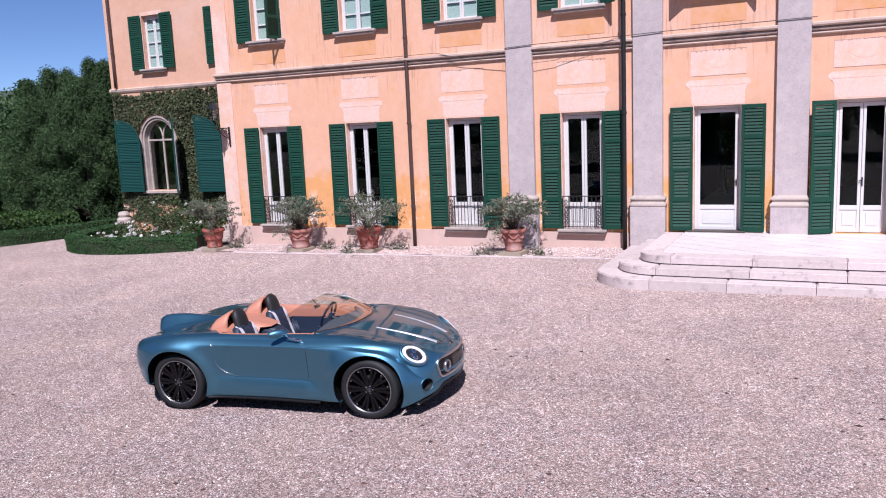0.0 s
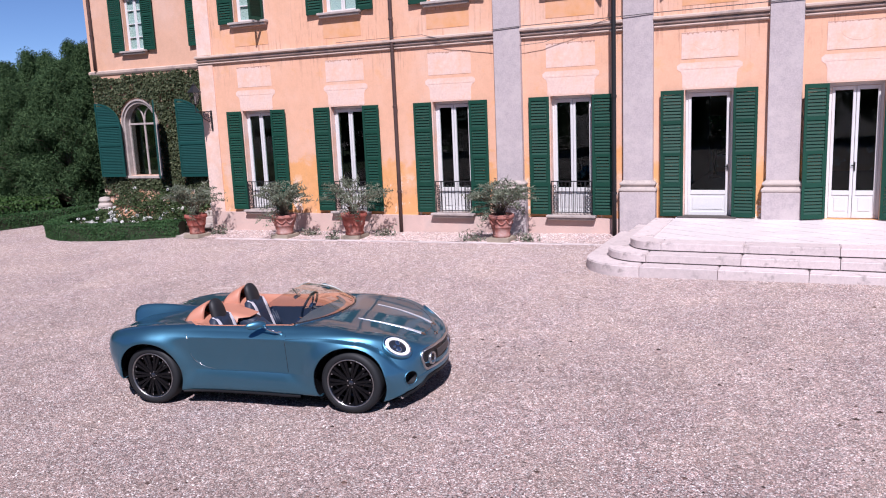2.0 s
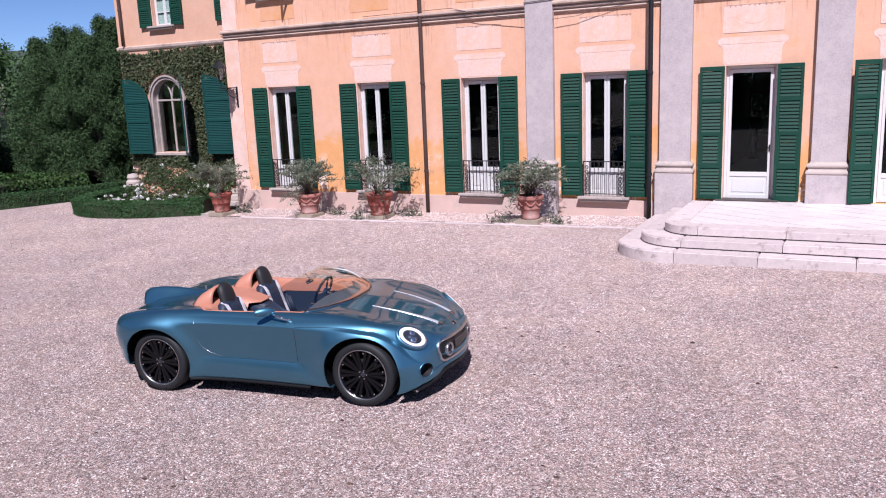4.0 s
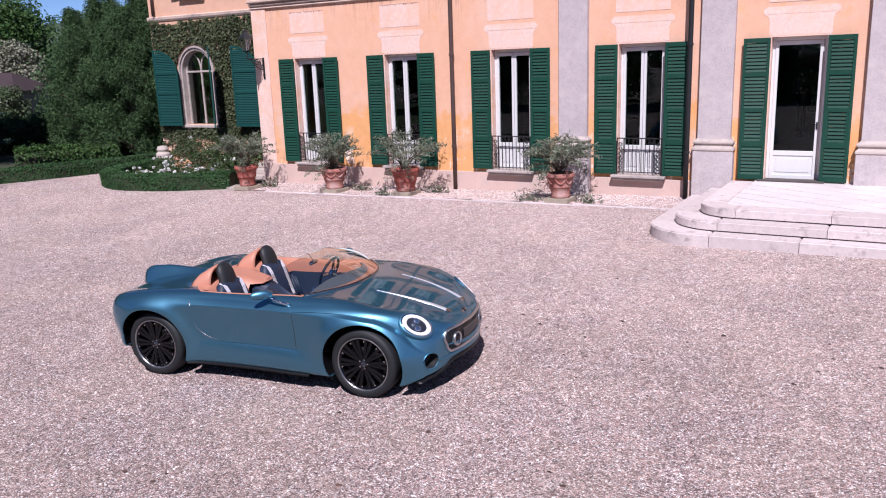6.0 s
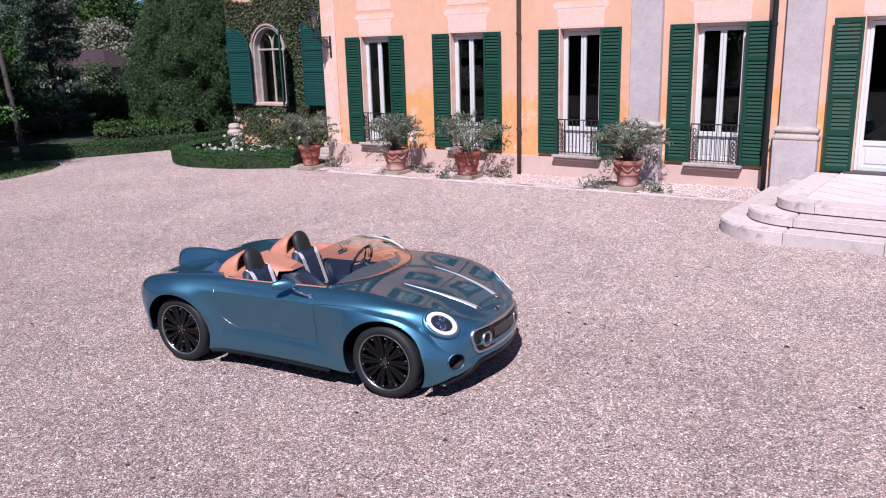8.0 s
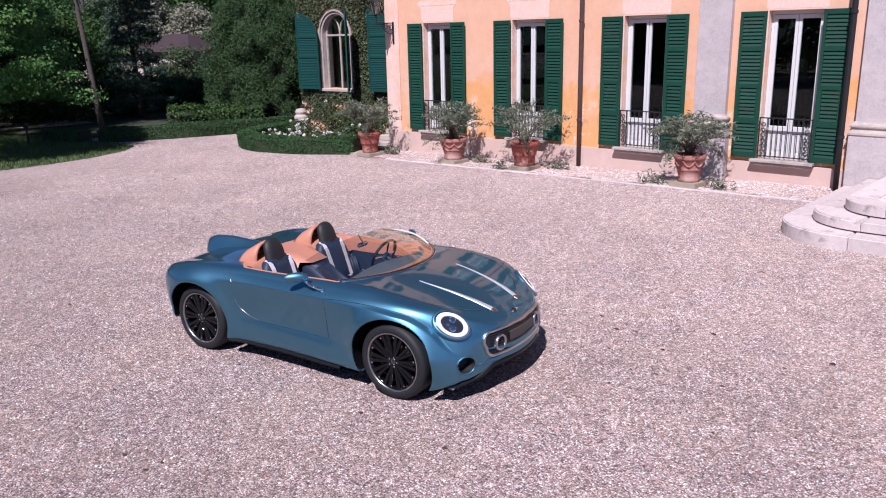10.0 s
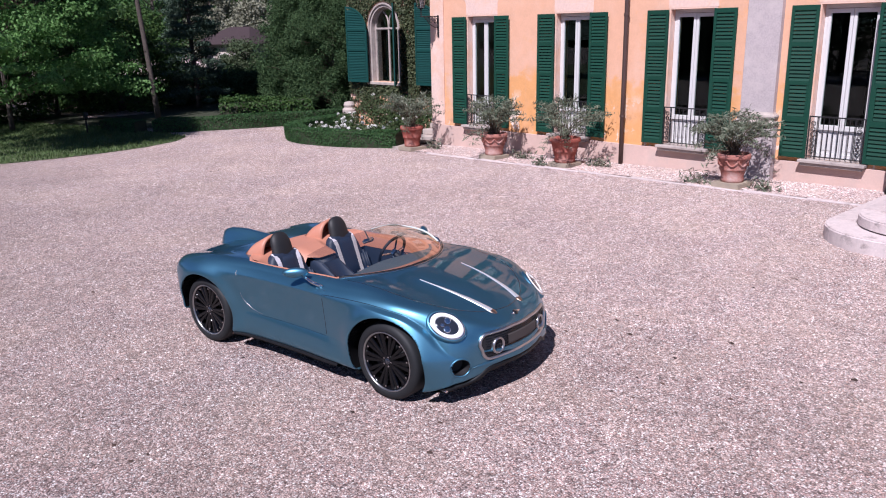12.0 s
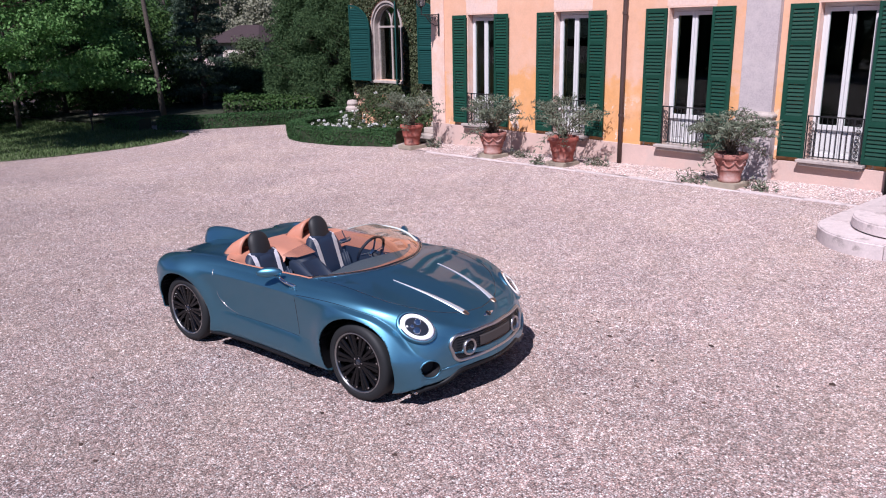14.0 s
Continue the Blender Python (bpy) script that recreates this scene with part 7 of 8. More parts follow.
def build_car():
    car = empty("roadster", CAR_XY[0], CAR_XY[1], ground_z(*CAR_XY), CAR_YAW, "open blue metallic roadster with tan leather cockpit, parked on gravel", "car")
    car.rotation_euler = (radians(0.2), radians(-1.0), radians(CAR_YAW))
    vs, faces, vs0, full = body_shell()
    used = sorted({k for q in faces for k in q})
    remap = {k: i for i, k in enumerate(used)}
    body = mk("body", [vs[k] for k in used], [tuple(remap[k] for k in q) for q in faces], M["paint"], car, "metallic blue painted body", True)
    sol = body.modifiers.new("thickness", "SOLIDIFY")
    sol.thickness, sol.offset = 0.014, -1.0
    tree_ = BVHTree.FromPolygons([tuple(v) for v in vs0], [tuple(q) for q in full])

    def drop(x, y):
        h = tree_.ray_cast(Vector((x, y, 2)), Vector((0, 0, -1)))
        return (h[0], h[1]) if h[0] else (Vector((x, y, 0.85)), Vector((0, 0, 1)))

    def front(y, z):
        h = tree_.ray_cast(Vector((4, y, z)), Vector((-1, 0, 0)))
        return (h[0], h[1]) if h[0] else (Vector((2.0, y, z)), Vector((1, 0, 0)))

    def flank(x, z, s=-1):
        h = tree_.ray_cast(Vector((x, s * 3, z)), Vector((0, -s, 0)))
        return (h[0], h[1]) if h[0] else (Vector((x, s * 0.85, z)), Vector((0, s, 0)))

    def ribbon(name, hits, width, material, lift=0.002, label="", smooth=True, widths=None, parent=car):
        """A strip lying on the skin along the given (place, normal) pairs."""
        v, f = [], []
        for i, (p, nrm) in enumerate(hits):
            d = hits[min(i + 1, len(hits) - 1)][0] - hits[max(i - 1, 0)][0]
            side = d.cross(nrm).normalized() * ((widths[i] if widths else width) / 2)
            nn = nrm.normalized()
            v += [p + side + nn * lift * 0.2, p + side * 0.8 + nn * lift, p - side * 0.8 + nn * lift, p - side + nn * lift * 0.2]
        for i in range(len(hits) - 1):
            for k in range(3):
                f.append((4 * i + k, 4 * i + 4 + k, 4 * i + 5 + k, 4 * i + 1 + k))
        return mk(name, v, f, material, parent, label, smooth)

    def fix(hit):
        p, nrm = hit
        return p, nrm if nrm.z > -0.2 else -nrm

    # seams: doors, bonnet, boot
    for s in (-1, 1):
        def fs(x, z):
            p, nrm = flank(x, z, s)
            return p, nrm if nrm.y * s > 0 else -nrm
        pts = [(0.49, z) for z in np.linspace(0.83, 0.43, 12)] + [(x, 0.413) for x in np.linspace(0.49, -0.48, 18)]
        ribbon("door_seam", [fs(*p) for p in pts[:12]], 0.005, M["gloss"], 0.0012)
        ribbon("door_seam", [fs(*p) for p in pts[12:]], 0.002, M["gloss"], 0.001)
        pts = [(-0.73 + 0.02 * t, 0.82 - 0.04 * t) for t in np.linspace(0, 1, 4)]
        ribbon("door_seam", [fs(*p) for p in pts], 0.006, M["steel"], 0.0014)
        pts = [(-0.69 + 0.31 * (1 - math.cos(a)), 0.61 - 0.185 * math.sin(a)) for a in np.linspace(0.0, 1.45, 18)]
        wd = [0.001 + 0.0025 * math.sin(math.pi * i / 17) for i in range(18)]
        ribbon("side_blade", [fs(*p) for p in pts], 0.01, M["rim"], 0.002, "thin bright curved blade behind the door", widths=wd)
        line = []
        # bonnet seam
        for x, y in ((0.62, 0.72), (0.9, 0.715), (1.15, 0.70), (1.35, 0.66), (1.50, 0.58), (1.63, 0.47), (1.735, 0.33), (1.785, 0.22), (1.81, 0.10), (1.82, 0.0)):
            line.append((x, s * y))
        dense = []
        for a, b in zip(line, line[1:]):
            dense += [(a[0] + (b[0] - a[0]) * t, a[1] + (b[1] - a[1]) * t) for t in np.linspace(0, 1, 6)[:-1]]
        dense.append(line[-1])
        ribbon("bonnet_seam", [fix(drop(*p)) for p in dense], 0.006, M["gloss"], 0.001)
        # fine line from the door over the wing to below the headlight
        pts = [(x, float(crease_z(x)) + 0.002) for x in np.linspace(0.50, 1.66, 48)]
        ribbon("wing_line", [fs(*p) for p in pts], 0.004, M["gloss"], 0.0012, widths=[0.0045 * min(1.0, (47.5 - i) / 14) for i in range(48)])
        # bright bonnet blades, thin at the rear and wide at the front
        b = [(1.10 + 0.685 * t, s * (0.305 - 0.10 * t ** 1.5)) for t in np.linspace(0, 1, 20)]
        ribbon("bonnet_blade", [fix(drop(*p)) for p in b], 0.03, M["stripe"], 0.006, "bright tapering bonnet blade", widths=[0.006 + 0.052 * (i / 19) ** 1.2 for i in range(20)])
        b = [(1.786 + 0.045 * t, s * (0.205 - 0.012 * t)) for t in np.linspace(0, 1, 5)]
        ribbon("blade_tip", [fix(drop(*p)) for p in b], 0.04, M["bronze"], 0.007, widths=[0.056, 0.058, 0.052, 0.04, 0.026])

    # wheel arches: dark liners
    for ax in (AX_F, AX_R):
        for s in (-1, 1):
            v, f = [], []
            n = 40
            for i in range(n + 1):
                a = math.pi * (-0.16 + 1.32 * i / n)
                cx, cz = ax + ARCH_R * math.cos(a), WHEEL_R + ARCH_R * math.sin(a)
                p = flank(cx, max(cz, 0.19), s)[0]
                yo = abs(p.y) - 0.004
                v += [(cx, s * yo, cz), (cx, s * 0.52, cz)]
            f = [(2 * i, 2 * i + 2, 2 * i + 3, 2 * i + 1) for i in range(n)]
            mk("wheel_arch_liner", v, f, M["gloss"], car, "black wheel arch liner")
            mk("inner_arch", [(ax + 0.40 * math.cos(a), s * 0.52, WHEEL_R + 0.40 * math.sin(a)) for a in np.linspace(0, 2 * math.pi, 30)[:-1]], [tuple(range(29))], M["black"], car)
    # floor pan under the body
    part("underbody", block(-1.75, 1.75, -0.52, 0.52, 0.14, 0.20, 0.02), M["black"], car, "black underbody")
    part("underbody_panel", block(-0.82, 0.84, -0.80, 0.80, 0.145, 0.195, 0.02), M["black"], car)

    # sills
    for s in (-1, 1):
        v, f = [], []
        xs = np.linspace(-0.82, 0.62, 20)
        for x in xs:
            y = abs(flank(x, 0.20, s)[0].y)
            t = max(0.0, math.sin(math.pi * (x + 0.82) / 1.44)) ** 0.4
            v += [(x, s * (y - 0.03), 0.188), (x, s * (y + 0.006 * t), 0.176), (x, s * (y + 0.008 * t), 0.158), (x, s * (y - 0.03), 0.146), (x, s * (y - 0.2), 0.146)]
        f = [(5 * i + k, 5 * i + k + 1, 5 * i + k + 6, 5 * i + k + 5) for i in range(len(xs) - 1) for k in range(4)]
        mk("side_sill", v, f, M["splitter"], car, "black side sill", True)

    # front splitter: a lip under the grille that drops past its corners and runs out below the air holes
    v, f = [], []
    ys = np.linspace(-0.80, 0.80, 61)
    lip_z = smooth_curve([(0.0, 0.262), (0.30, 0.260), (0.42, 0.246), (0.50, 0.208), (0.58, 0.178), (0.70, 0.160), (0.80, 0.150)])
    for y in ys:
        z = float(lip_z(abs(y)))
        x = front(y, max(z + 0.035, 0.19))[0].x
        h_ = 0.030 - 0.020 * max(0.0, (abs(y) - 0.45) / 0.35)
        v += [(x - 0.04, y, z + h_ * 1.5), (x + 0.004, y, z + h_), (x + 0.014, y, z + h_ * 0.55), (x + 0.010, y, z - 0.006), (x - 0.14, y, z - 0.02)]
    f = [(5 * i + k, 5 * i + k + 1, 5 * i + k + 6, 5 * i + k + 5) for i in range(60) for k in range(4)]
    lip = mk("front_splitter", v, f, M["splitter"], car, "black front splitter", True)
    for s in (-1, 1):
        x = front(s * 0.77, 0.19)[0].x
        part("splitter_tip", block(x - 0.02, x + 0.014, s * 0.77 - 0.02, s * 0.77 + 0.02, 0.146, 0.166, 0.006, 2), M["chrome"], lip, "bright splitter tip")

    # grille opening
    def grille_outline(gy, gz0, gz1, n=12):
        pts = []
        r = 0.085
        zt, zb = gz1, gz0
        for cx, cz, a0 in ((gy - r, zt - r, 0), (-gy + r, zt - r, 1), (-gy + r + 0.02, zb + r, 2), (gy - r - 0.02, zb + r, 3)):
            for t in np.linspace(0, 1, n):
                a = (a0 + t) * math.pi / 2
                pts.append((cx + r * math.cos(a), cz + r * math.sin(a)))
        out = []
        for i, p in enumerate(pts):
            q = pts[(i + 1) % len(pts)]
            k = max(1, int(math.hypot(q[0] - p[0], q[1] - p[1]) / 0.03))
            out += [(p[0] + (q[0] - p[0]) * j / k, p[1] + (q[1] - p[1]) * j / k) for j in range(k)]
        return out
    GZ0, GZ1, GY = 0.355, 0.572, 0.50
    rim = grille_outline(GY, GZ0, GZ1)
    pts = [front(y, z)[0] + Vector((0.006, 0, 0)) for y, z in rim]
    v, f = tube(pts, 0.015, 8, closed=True)
    mk("grille_frame", v, f, M["rim"], car, "satin metal grille frame", True)
    # dark mesh panel just proud of the skin, filling the frame
    v, f = [], []
    mid_z = (GZ0 + GZ1) / 2
    rings_ = 7
    for k in range(rings_):
        q = 1.0 - k / rings_
        for y, z in rim:
            p = front(y * q, mid_z + (z - mid_z) * q)[0]
            v.append((p.x + 0.004, p.y, p.z))
    m_ = len(rim)
    f = [(k * m_ + i, k * m_ + (i + 1) % m_, (k + 1) * m_ + (i + 1) % m_, (k + 1) * m_ + i) for k in range(rings_ - 1) for i in range(m_)]
    f.append(tuple((rings_ - 1) * m_ + i for i in range(m_)))
    grille = mk("grille", v, f, M["black"], car, "black mesh grille panel", True)
    v, f = [], []
    for i in range(21):
        y = -0.215 + 0.43 * i / 20
        for z in (0.428, 0.438, 0.508, 0.518):
            p = front(y, z)[0]
            v.append((p.x + (0.014 if 0.43 < z < 0.515 else 0.007), y, z))
    f = [(4 * i + k, 4 * i + 4 + k, 4 * i + 5 + k, 4 * i + 1 + k) for i in range(20) for k in range(3)]
    mk("grille_plate", v, f, M["plate"], grille, "dull bronze plate across the grille")
    for k in range(9):
        z = 0.378 + 0.0215 * k
        pts = [front(y, z)[0] + Vector((0.006, 0, 0)) for y in np.linspace(-0.44, 0.44, 28)]
        v, f = tube(pts, 0.0035, 4)
        mk("grille_bar", v, f, M["gloss"], grille)

    def disc(name, centre, normal, profile, material, parent, label="", up=None, squash=1.0, n=36):
        """A turned piece whose axis is the normal."""
        v, f = lathe(profile, n)
        z = normal.normalized()
        x = Vector((0, 1, 0)).cross(z)
        if x.length < 0.2:
            x = Vector((1, 0, 0))
        x.normalize()
        y = z.cross(x)
        if up:
            x = (up - z * up.dot(z)).normalized()
            y = z.cross(x)
        v = [centre + x * p[0] * squash + y * p[1] + z * p[2] for p in v]
        return mk(name, v, f, material, parent, label, True)

    for s in (-1, 1):
        # round lamps in the grille
        p, nrm = front(s * 0.325, 0.452)
        nrm = nrm if nrm.x > 0 else -nrm
        ax = (nrm + Vector((0.8, 0, 0))).normalized()
        lp = disc("fog_lamp", p, ax, [(0.068, -0.02), (0.072, 0.012), (0.066, 0.024), (0.058, 0.024), (0.052, 0.010)], M["rim"], car, "chrome-ringed round fog lamp")
        disc("lens", p, ax, [(0.053, 0.008), (0.035, 0.006), (0.022, 0.004), (0.001, 0.002)], M["black"], lp, "dark lamp lens")
        disc("inner_ring", p, ax, [(0.022, 0.020), (0.019, 0.025), (0.015, 0.020)], M["gloss"], lp)
        # lower air holes
        rim_ = [front(s * (HOLE[0] + 0.075 * math.cos(a)), HOLE[1] + 0.075 * math.sin(a))[0] for a in np.linspace(0, 2 * math.pi, 33)[:-1]]
        mid_ = sum(rim_, Vector()) / 32
        v = [tuple(q) for q in rim_] + [tuple(mid_ + (q - mid_) * 0.85 - Vector((0.09, s * 0.03, 0))) for q in rim_]
        f = [(i, (i + 1) % 32, 32 + (i + 1) % 32, 32 + i) for i in range(32)] + [tuple(range(32, 64))]
        mk("air_intake", v, f, M["black"], car, "round black air intake")
        v, f = tube([q + Vector((0.002, s * 0.002, 0)) for q in rim_], 0.007, 6, closed=True)
        mk("intake_rim", v, f, M["paint"], car, smooth=True)
        # headlamps
        hit_ = tree_.ray_cast(Vector((3.2, s * 1.55, 1.75)), (Vector((1.665, s * 0.665, 0.672)) - Vector((3.2, s * 1.55, 1.75))).normalized())
        p = hit_[0]
        ax = Vector((0.62, s * 0.42, 0.66)).normalized()
        hl = disc("headlight", p - ax * 0.012, ax, [(0.125, -0.03), (0.126, 0.010), (0.119, 0.020), (0.112, 0.020)], M["paint"], car, "oval headlight with a white ring and dark lens", squash=1.40, up=Vector((0.75, -s * 0.45, -0.45)))
        disc("bezel", p - ax * 0.010, ax, [(0.113, 0.012), (0.109, 0.022), (0.103, 0.022)], M["chrome"], hl, squash=1.40, up=Vector((0.75, -s * 0.45, -0.45)))
        disc("light_ring", p - ax * 0.010, ax, [(0.104, 0.016), (0.097, 0.028), (0.081, 0.030), (0.072, 0.018)], M["lamp_white"], hl, "white light ring", squash=1.40, up=Vector((0.75, -s * 0.45, -0.45)))
        disc("lens", p - ax * 0.010, ax, [(0.073, 0.018), (0.058, 0.026), (0.04, 0.030), (0.001, 0.032)], M["lens"], hl, "dark glass lens", squash=1.40, up=Vector((0.75, -s * 0.45, -0.45)))
        for dx, dy, r in ((-0.028, 0.024, 0.030), (0.028, -0.022, 0.032), (-0.022, -0.034, 0.017)):
            z = ax
            xx = Vector((0, 1, 0)).cross(z).normalized()
            yy = z.cross(xx)
            disc("projector", p + xx * dx + yy * dy + ax * 0.016, ax, [(r, 0.0), (r * 0.8, 0.008), (r * 0.55, 0.006), (0.001, 0.010)], M["chrome"], hl, n=18)

    # badge on the nose
    p, nrm = fix(drop(1.89, 0.0))
    bd = disc("badge", p, nrm, [(0.026, 0.0), (0.024, 0.008), (0.001, 0.010)], M["gloss"], car, "small round badge with bright wings", n=20)
    for s in (-1, 1):
        w = [(p + Vector((0.0, s * (0.028 + 0.04 * t), 0))) for t in np.linspace(0, 1, 4)]
        ribbon("badge_wing", [fix(drop(q.x, q.y)) for q in w], 0.02, M["chrome"], 0.006, parent=bd, widths=[0.026, 0.022, 0.014, 0.004])

    # fin on the rear deck
    v, f = [], []
    xs = np.linspace(-0.98, -1.99, 26)
    for i, x in enumerate(xs):
        t = i / 25
        zt = float(centre_z(x))
        top = zt + 0.012 + (0.912 - float(centre_z(-1.97)) - 0.012) * t ** 1.35
        if t > 0.97:
            top -= 0.02
        half = 0.05 + 0.055 * t
        sk = 0.09 * (1 - t ** 3)
        v += [(x, -half - sk, zt - 0.02), (x, -half * 0.75, zt + (top - zt) * 0.55), (x, -half * 0.45, top - 0.008), (x, 0, top), (x, half * 0.45, top - 0.008), (x, half * 0.75, zt + (top - zt) * 0.55), (x, half + sk, zt - 0.02)]
    f = [(7 * i + k, 7 * i + k + 1, 7 * i + k + 8, 7 * i + k + 7) for i in range(25) for k in range(6)]
    f.append(tuple(range(7 * 25, 7 * 26)))
    mk("tail_fin", v, f, M["paint"], car, "metallic blue fin along the rear deck", True)
    # tail lamps
    for s in (-1, 1):
        h = tree_.ray_cast(Vector((-4, s * 0.56, 0.60)), Vector((1, 0, 0)))
        if h[0]:
            disc("tail_lamp", h[0], Vector((-1, s * 0.35, 0.1)), [(0.07, -0.01), (0.068, 0.012), (0.001, 0.02)], M["lens"], car, "dark round tail lamp", n=24)

    # ---- cockpit ----
    ring = opening_outline()

    def edge_z(x, y):
        return drop(x, y)[0].z
    # rolled tan border that drops into the cockpit
    n = len(ring)
    v, f = [], []
    cx, cy = -0.05, 0.0
    for x, y in ring:
        z = edge_z(x, y)
        d = Vector((cx - x, cy - y, 0)).normalized()
        for inn, dz in ((-0.004, 0.001), (0.0, 0.005), (0.018, 0.005), (0.04, -0.006), (0.06, -0.05), (0.07, -0.14)):
            v.append((x + d.x * inn, y + d.y * inn, z + dz))
    f = [(6 * i + k, 6 * i + k + 1, 6 * ((i + 1) % n) + k + 1, 6 * ((i + 1) % n) + k) for i in range(n) for k in range(5)]
    mk("cockpit_trim", v, f, M["tan"], car, "tan leather border round the cockpit", True)
    # tub walls
    v, f = [], []
    for x, y in ring:
        z = edge_z(x, y)
        d = Vector((cx - x, cy - y, 0)).normalized()
        v += [(x + d.x * 0.065, y + d.y * 0.065, z - 0.13), (x + d.x * 0.075, y + d.y * 0.075, 0.55), (x + d.x * 0.10, y + d.y * 0.10, 0.30)]
    f = [(3 * i + k, 3 * i + k + 1, 3 * ((i + 1) % n) + k + 1, 3 * ((i + 1) % n) + k) for i in range(n) for k in range(2)]
    mk("cockpit_wall", v, f, M["navy"], car, "navy leather inner cockpit wall", True)
    part("cockpit_floor", block(-0.95, 0.80, -0.68, 0.68, 0.28, 0.31), M["navy"], car, "dark navy cockpit floor")
    # tan rear shelf with two humps and a tongue between the seats
    nx_, ny_ = 22, 48
    v, f = [], []
    for i in range(nx_ + 1):
        for j in range(ny_ + 1):
            y = -0.70 + 1.40 * j / ny_
            xr = opening_x(y)[1]
            xf = -0.50 + 0.13 * min(1.0, max(0.0, 1 - (abs(y) - 0.12) / 0.06))
            t = i / nx_
            x = xr + 0.005 + (xf - xr) * t
            z0 = edge_z(xr, y) + 0.004
            z = z0 - 0.015 * t - 0.30 * max(0, t - 0.45) ** 1.6 * (0.62 if abs(y) < 0.19 else 1.2)
            z += 0.03 * math.exp(-((abs(y) - 0.395) / 0.16) ** 2) * math.sin(math.pi * min(1, t * 1.3))
            v.append((x, y, z))
    f = [(i * (ny_ + 1) + j, (i + 1) * (ny_ + 1) + j, (i + 1) * (ny_ + 1) + j + 1, i * (ny_ + 1) + j + 1) for i in range(nx_) for j in range(ny_)]
    mk("rear_shelf", v, f, M["tan"], car, "tan leather rear shelf between the hoops", True)
    part("shelf_slot", block(-0.86, -0.80, -0.05, 0.05, 0.882, 0.888, 0.003), M["black"], car)
    for s in (-1, 1):
        y0 = s * 0.395
        # hoop: an open tan arch standing on the shelf, leaning back to the deck
        v, f = [], []
        m = 30
        for i in range(m + 1):
            a = math.pi * (i / m)
            cy_, cz_ = math.copysign(abs(math.cos(a)) ** 0.8, math.cos(a)), abs(math.sin(a)) ** 0.75
            for x, wy, hz in ((-0.700, 0.150, 0.205), (-0.690, 0.162, 0.226), (-0.722, 0.178, 0.234), (-0.86, 0.212, 0.160), (-0.92, 0.215, 0.10), (-0.86, 0.172, 0.11), (-0.740, 0.145, 0.190)):
                v.append((x, y0 + wy * cy_, 0.845 + hz * cz_))
        f = [(7 * i + k, 7 * i + (k + 1) % 7, 7 * (i + 1) + (k + 1) % 7, 7 * (i + 1) + k) for i in range(m) for k in range(7)]
        mk("headrest_hoop", v, f, M["tan"], car, "open tan leather hoop behind the headrest", True)
        inner_ = [(-0.85, y0 + 0.172 * math.copysign(abs(math.cos(a)) ** 0.8, math.cos(a)), 0.845 + 0.14 * abs(math.sin(a)) ** 0.75) for a in np.linspace(0, math.pi, 21)]
        mk("hoop_well", inner_, [tuple(range(21))], M["tan"], car)

        # seat
        def pad(x0, z0, x1, z1, wid, thick, name, material, parent=car, label="", bulge=0.02, round_=0.06):
            """A cushion between two points of the side view."""
            bm = bmesh.new()
            L = math.hypot(x1 - x0, z1 - z0)
            box(bm, -thick / 2, thick / 2, -wid / 2, wid / 2, 0, L, min(round_, thick * 0.45), 4)
            ang = math.atan2(x1 - x0, z1 - z0)
            bmesh.ops.rotate(bm, verts=bm.verts, cent=(0, 0, 0), matrix=Matrix.Rotation(ang, 3, "Y"))
            bmesh.ops.translate(bm, verts=bm.verts, vec=(x0, y0, z0))
            return part(name, bm, material, parent, label, True)
        def shell(rows, thick, name, material, parent, label="", ahead=0.0):
            """A padded back lofted over (share of the height, half width) rows, rounded towards its shoulders."""
            v, f = [], []
            n_ = 28
            for t, hw in rows:
                px, pz = -0.42 - 0.185 * t + ahead, 0.42 + 0.50 * t
                th = thick * (0.55 if t > 0.99 else 1.0)
                for i in range(n_):
                    a = 2 * math.pi * i / n_
                    ca, sa = math.cos(a), math.sin(a)
                    v.append((px + th * math.copysign(abs(ca) ** 0.7, ca), y0 + hw * math.copysign(abs(sa) ** 0.55, sa), pz + 0.35 * th * ca))
            m_ = len(rows)
            f = [(r * n_ + i, r * n_ + (i + 1) % n_, (r + 1) * n_ + (i + 1) % n_, (r + 1) * n_ + i) for r in range(m_ - 1) for i in range(n_)]
            f += [tuple(range(n_))[::-1], tuple((m_ - 1) * n_ + i for i in range(n_))]
            return mk(name, v, f, material, parent, label, True)
        seat = shell([(0.0, 0.225), (0.2, 0.238), (0.45, 0.242), (0.62, 0.236), (0.76, 0.220), (0.87, 0.196), (0.95, 0.165), (1.0, 0.125)], 0.062, "seat_back", M["navy"], car, "navy leather seat back with a badge patch")
        shell([(0.12, 0.12), (0.35, 0.135), (0.6, 0.132), (0.8, 0.118), (0.90, 0.10)], 0.05, "seat_insert", M["navy"], seat, "navy quilted seat insert", 0.018)
        for e in (-1, 1):
            bm = bmesh.new()
            box(bm, -0.055, 0.055, -0.04, 0.04, 0, 0.30, 0.035, 4)
            bmesh.ops.rotate(bm, verts=bm.verts, cent=(0, 0, 0), matrix=Matrix.Rotation(-0.36, 3, "Y"))
            bmesh.ops.translate(bm, verts=bm.verts, vec=(-0.36, y0 + e * 0.205, 0.44))
            part("side_bolster", bm, M["navy"], seat, smooth=True)
        bm = bmesh.new()
        box(bm, -0.42, 0.10, y0 - 0.22, y0 + 0.22, 0.36, 0.47, 0.05, 4)
        part("seat_cushion", bm, M["navy"], car, "navy leather seat cushion", True)
        # headrest
        bm = bmesh.new()
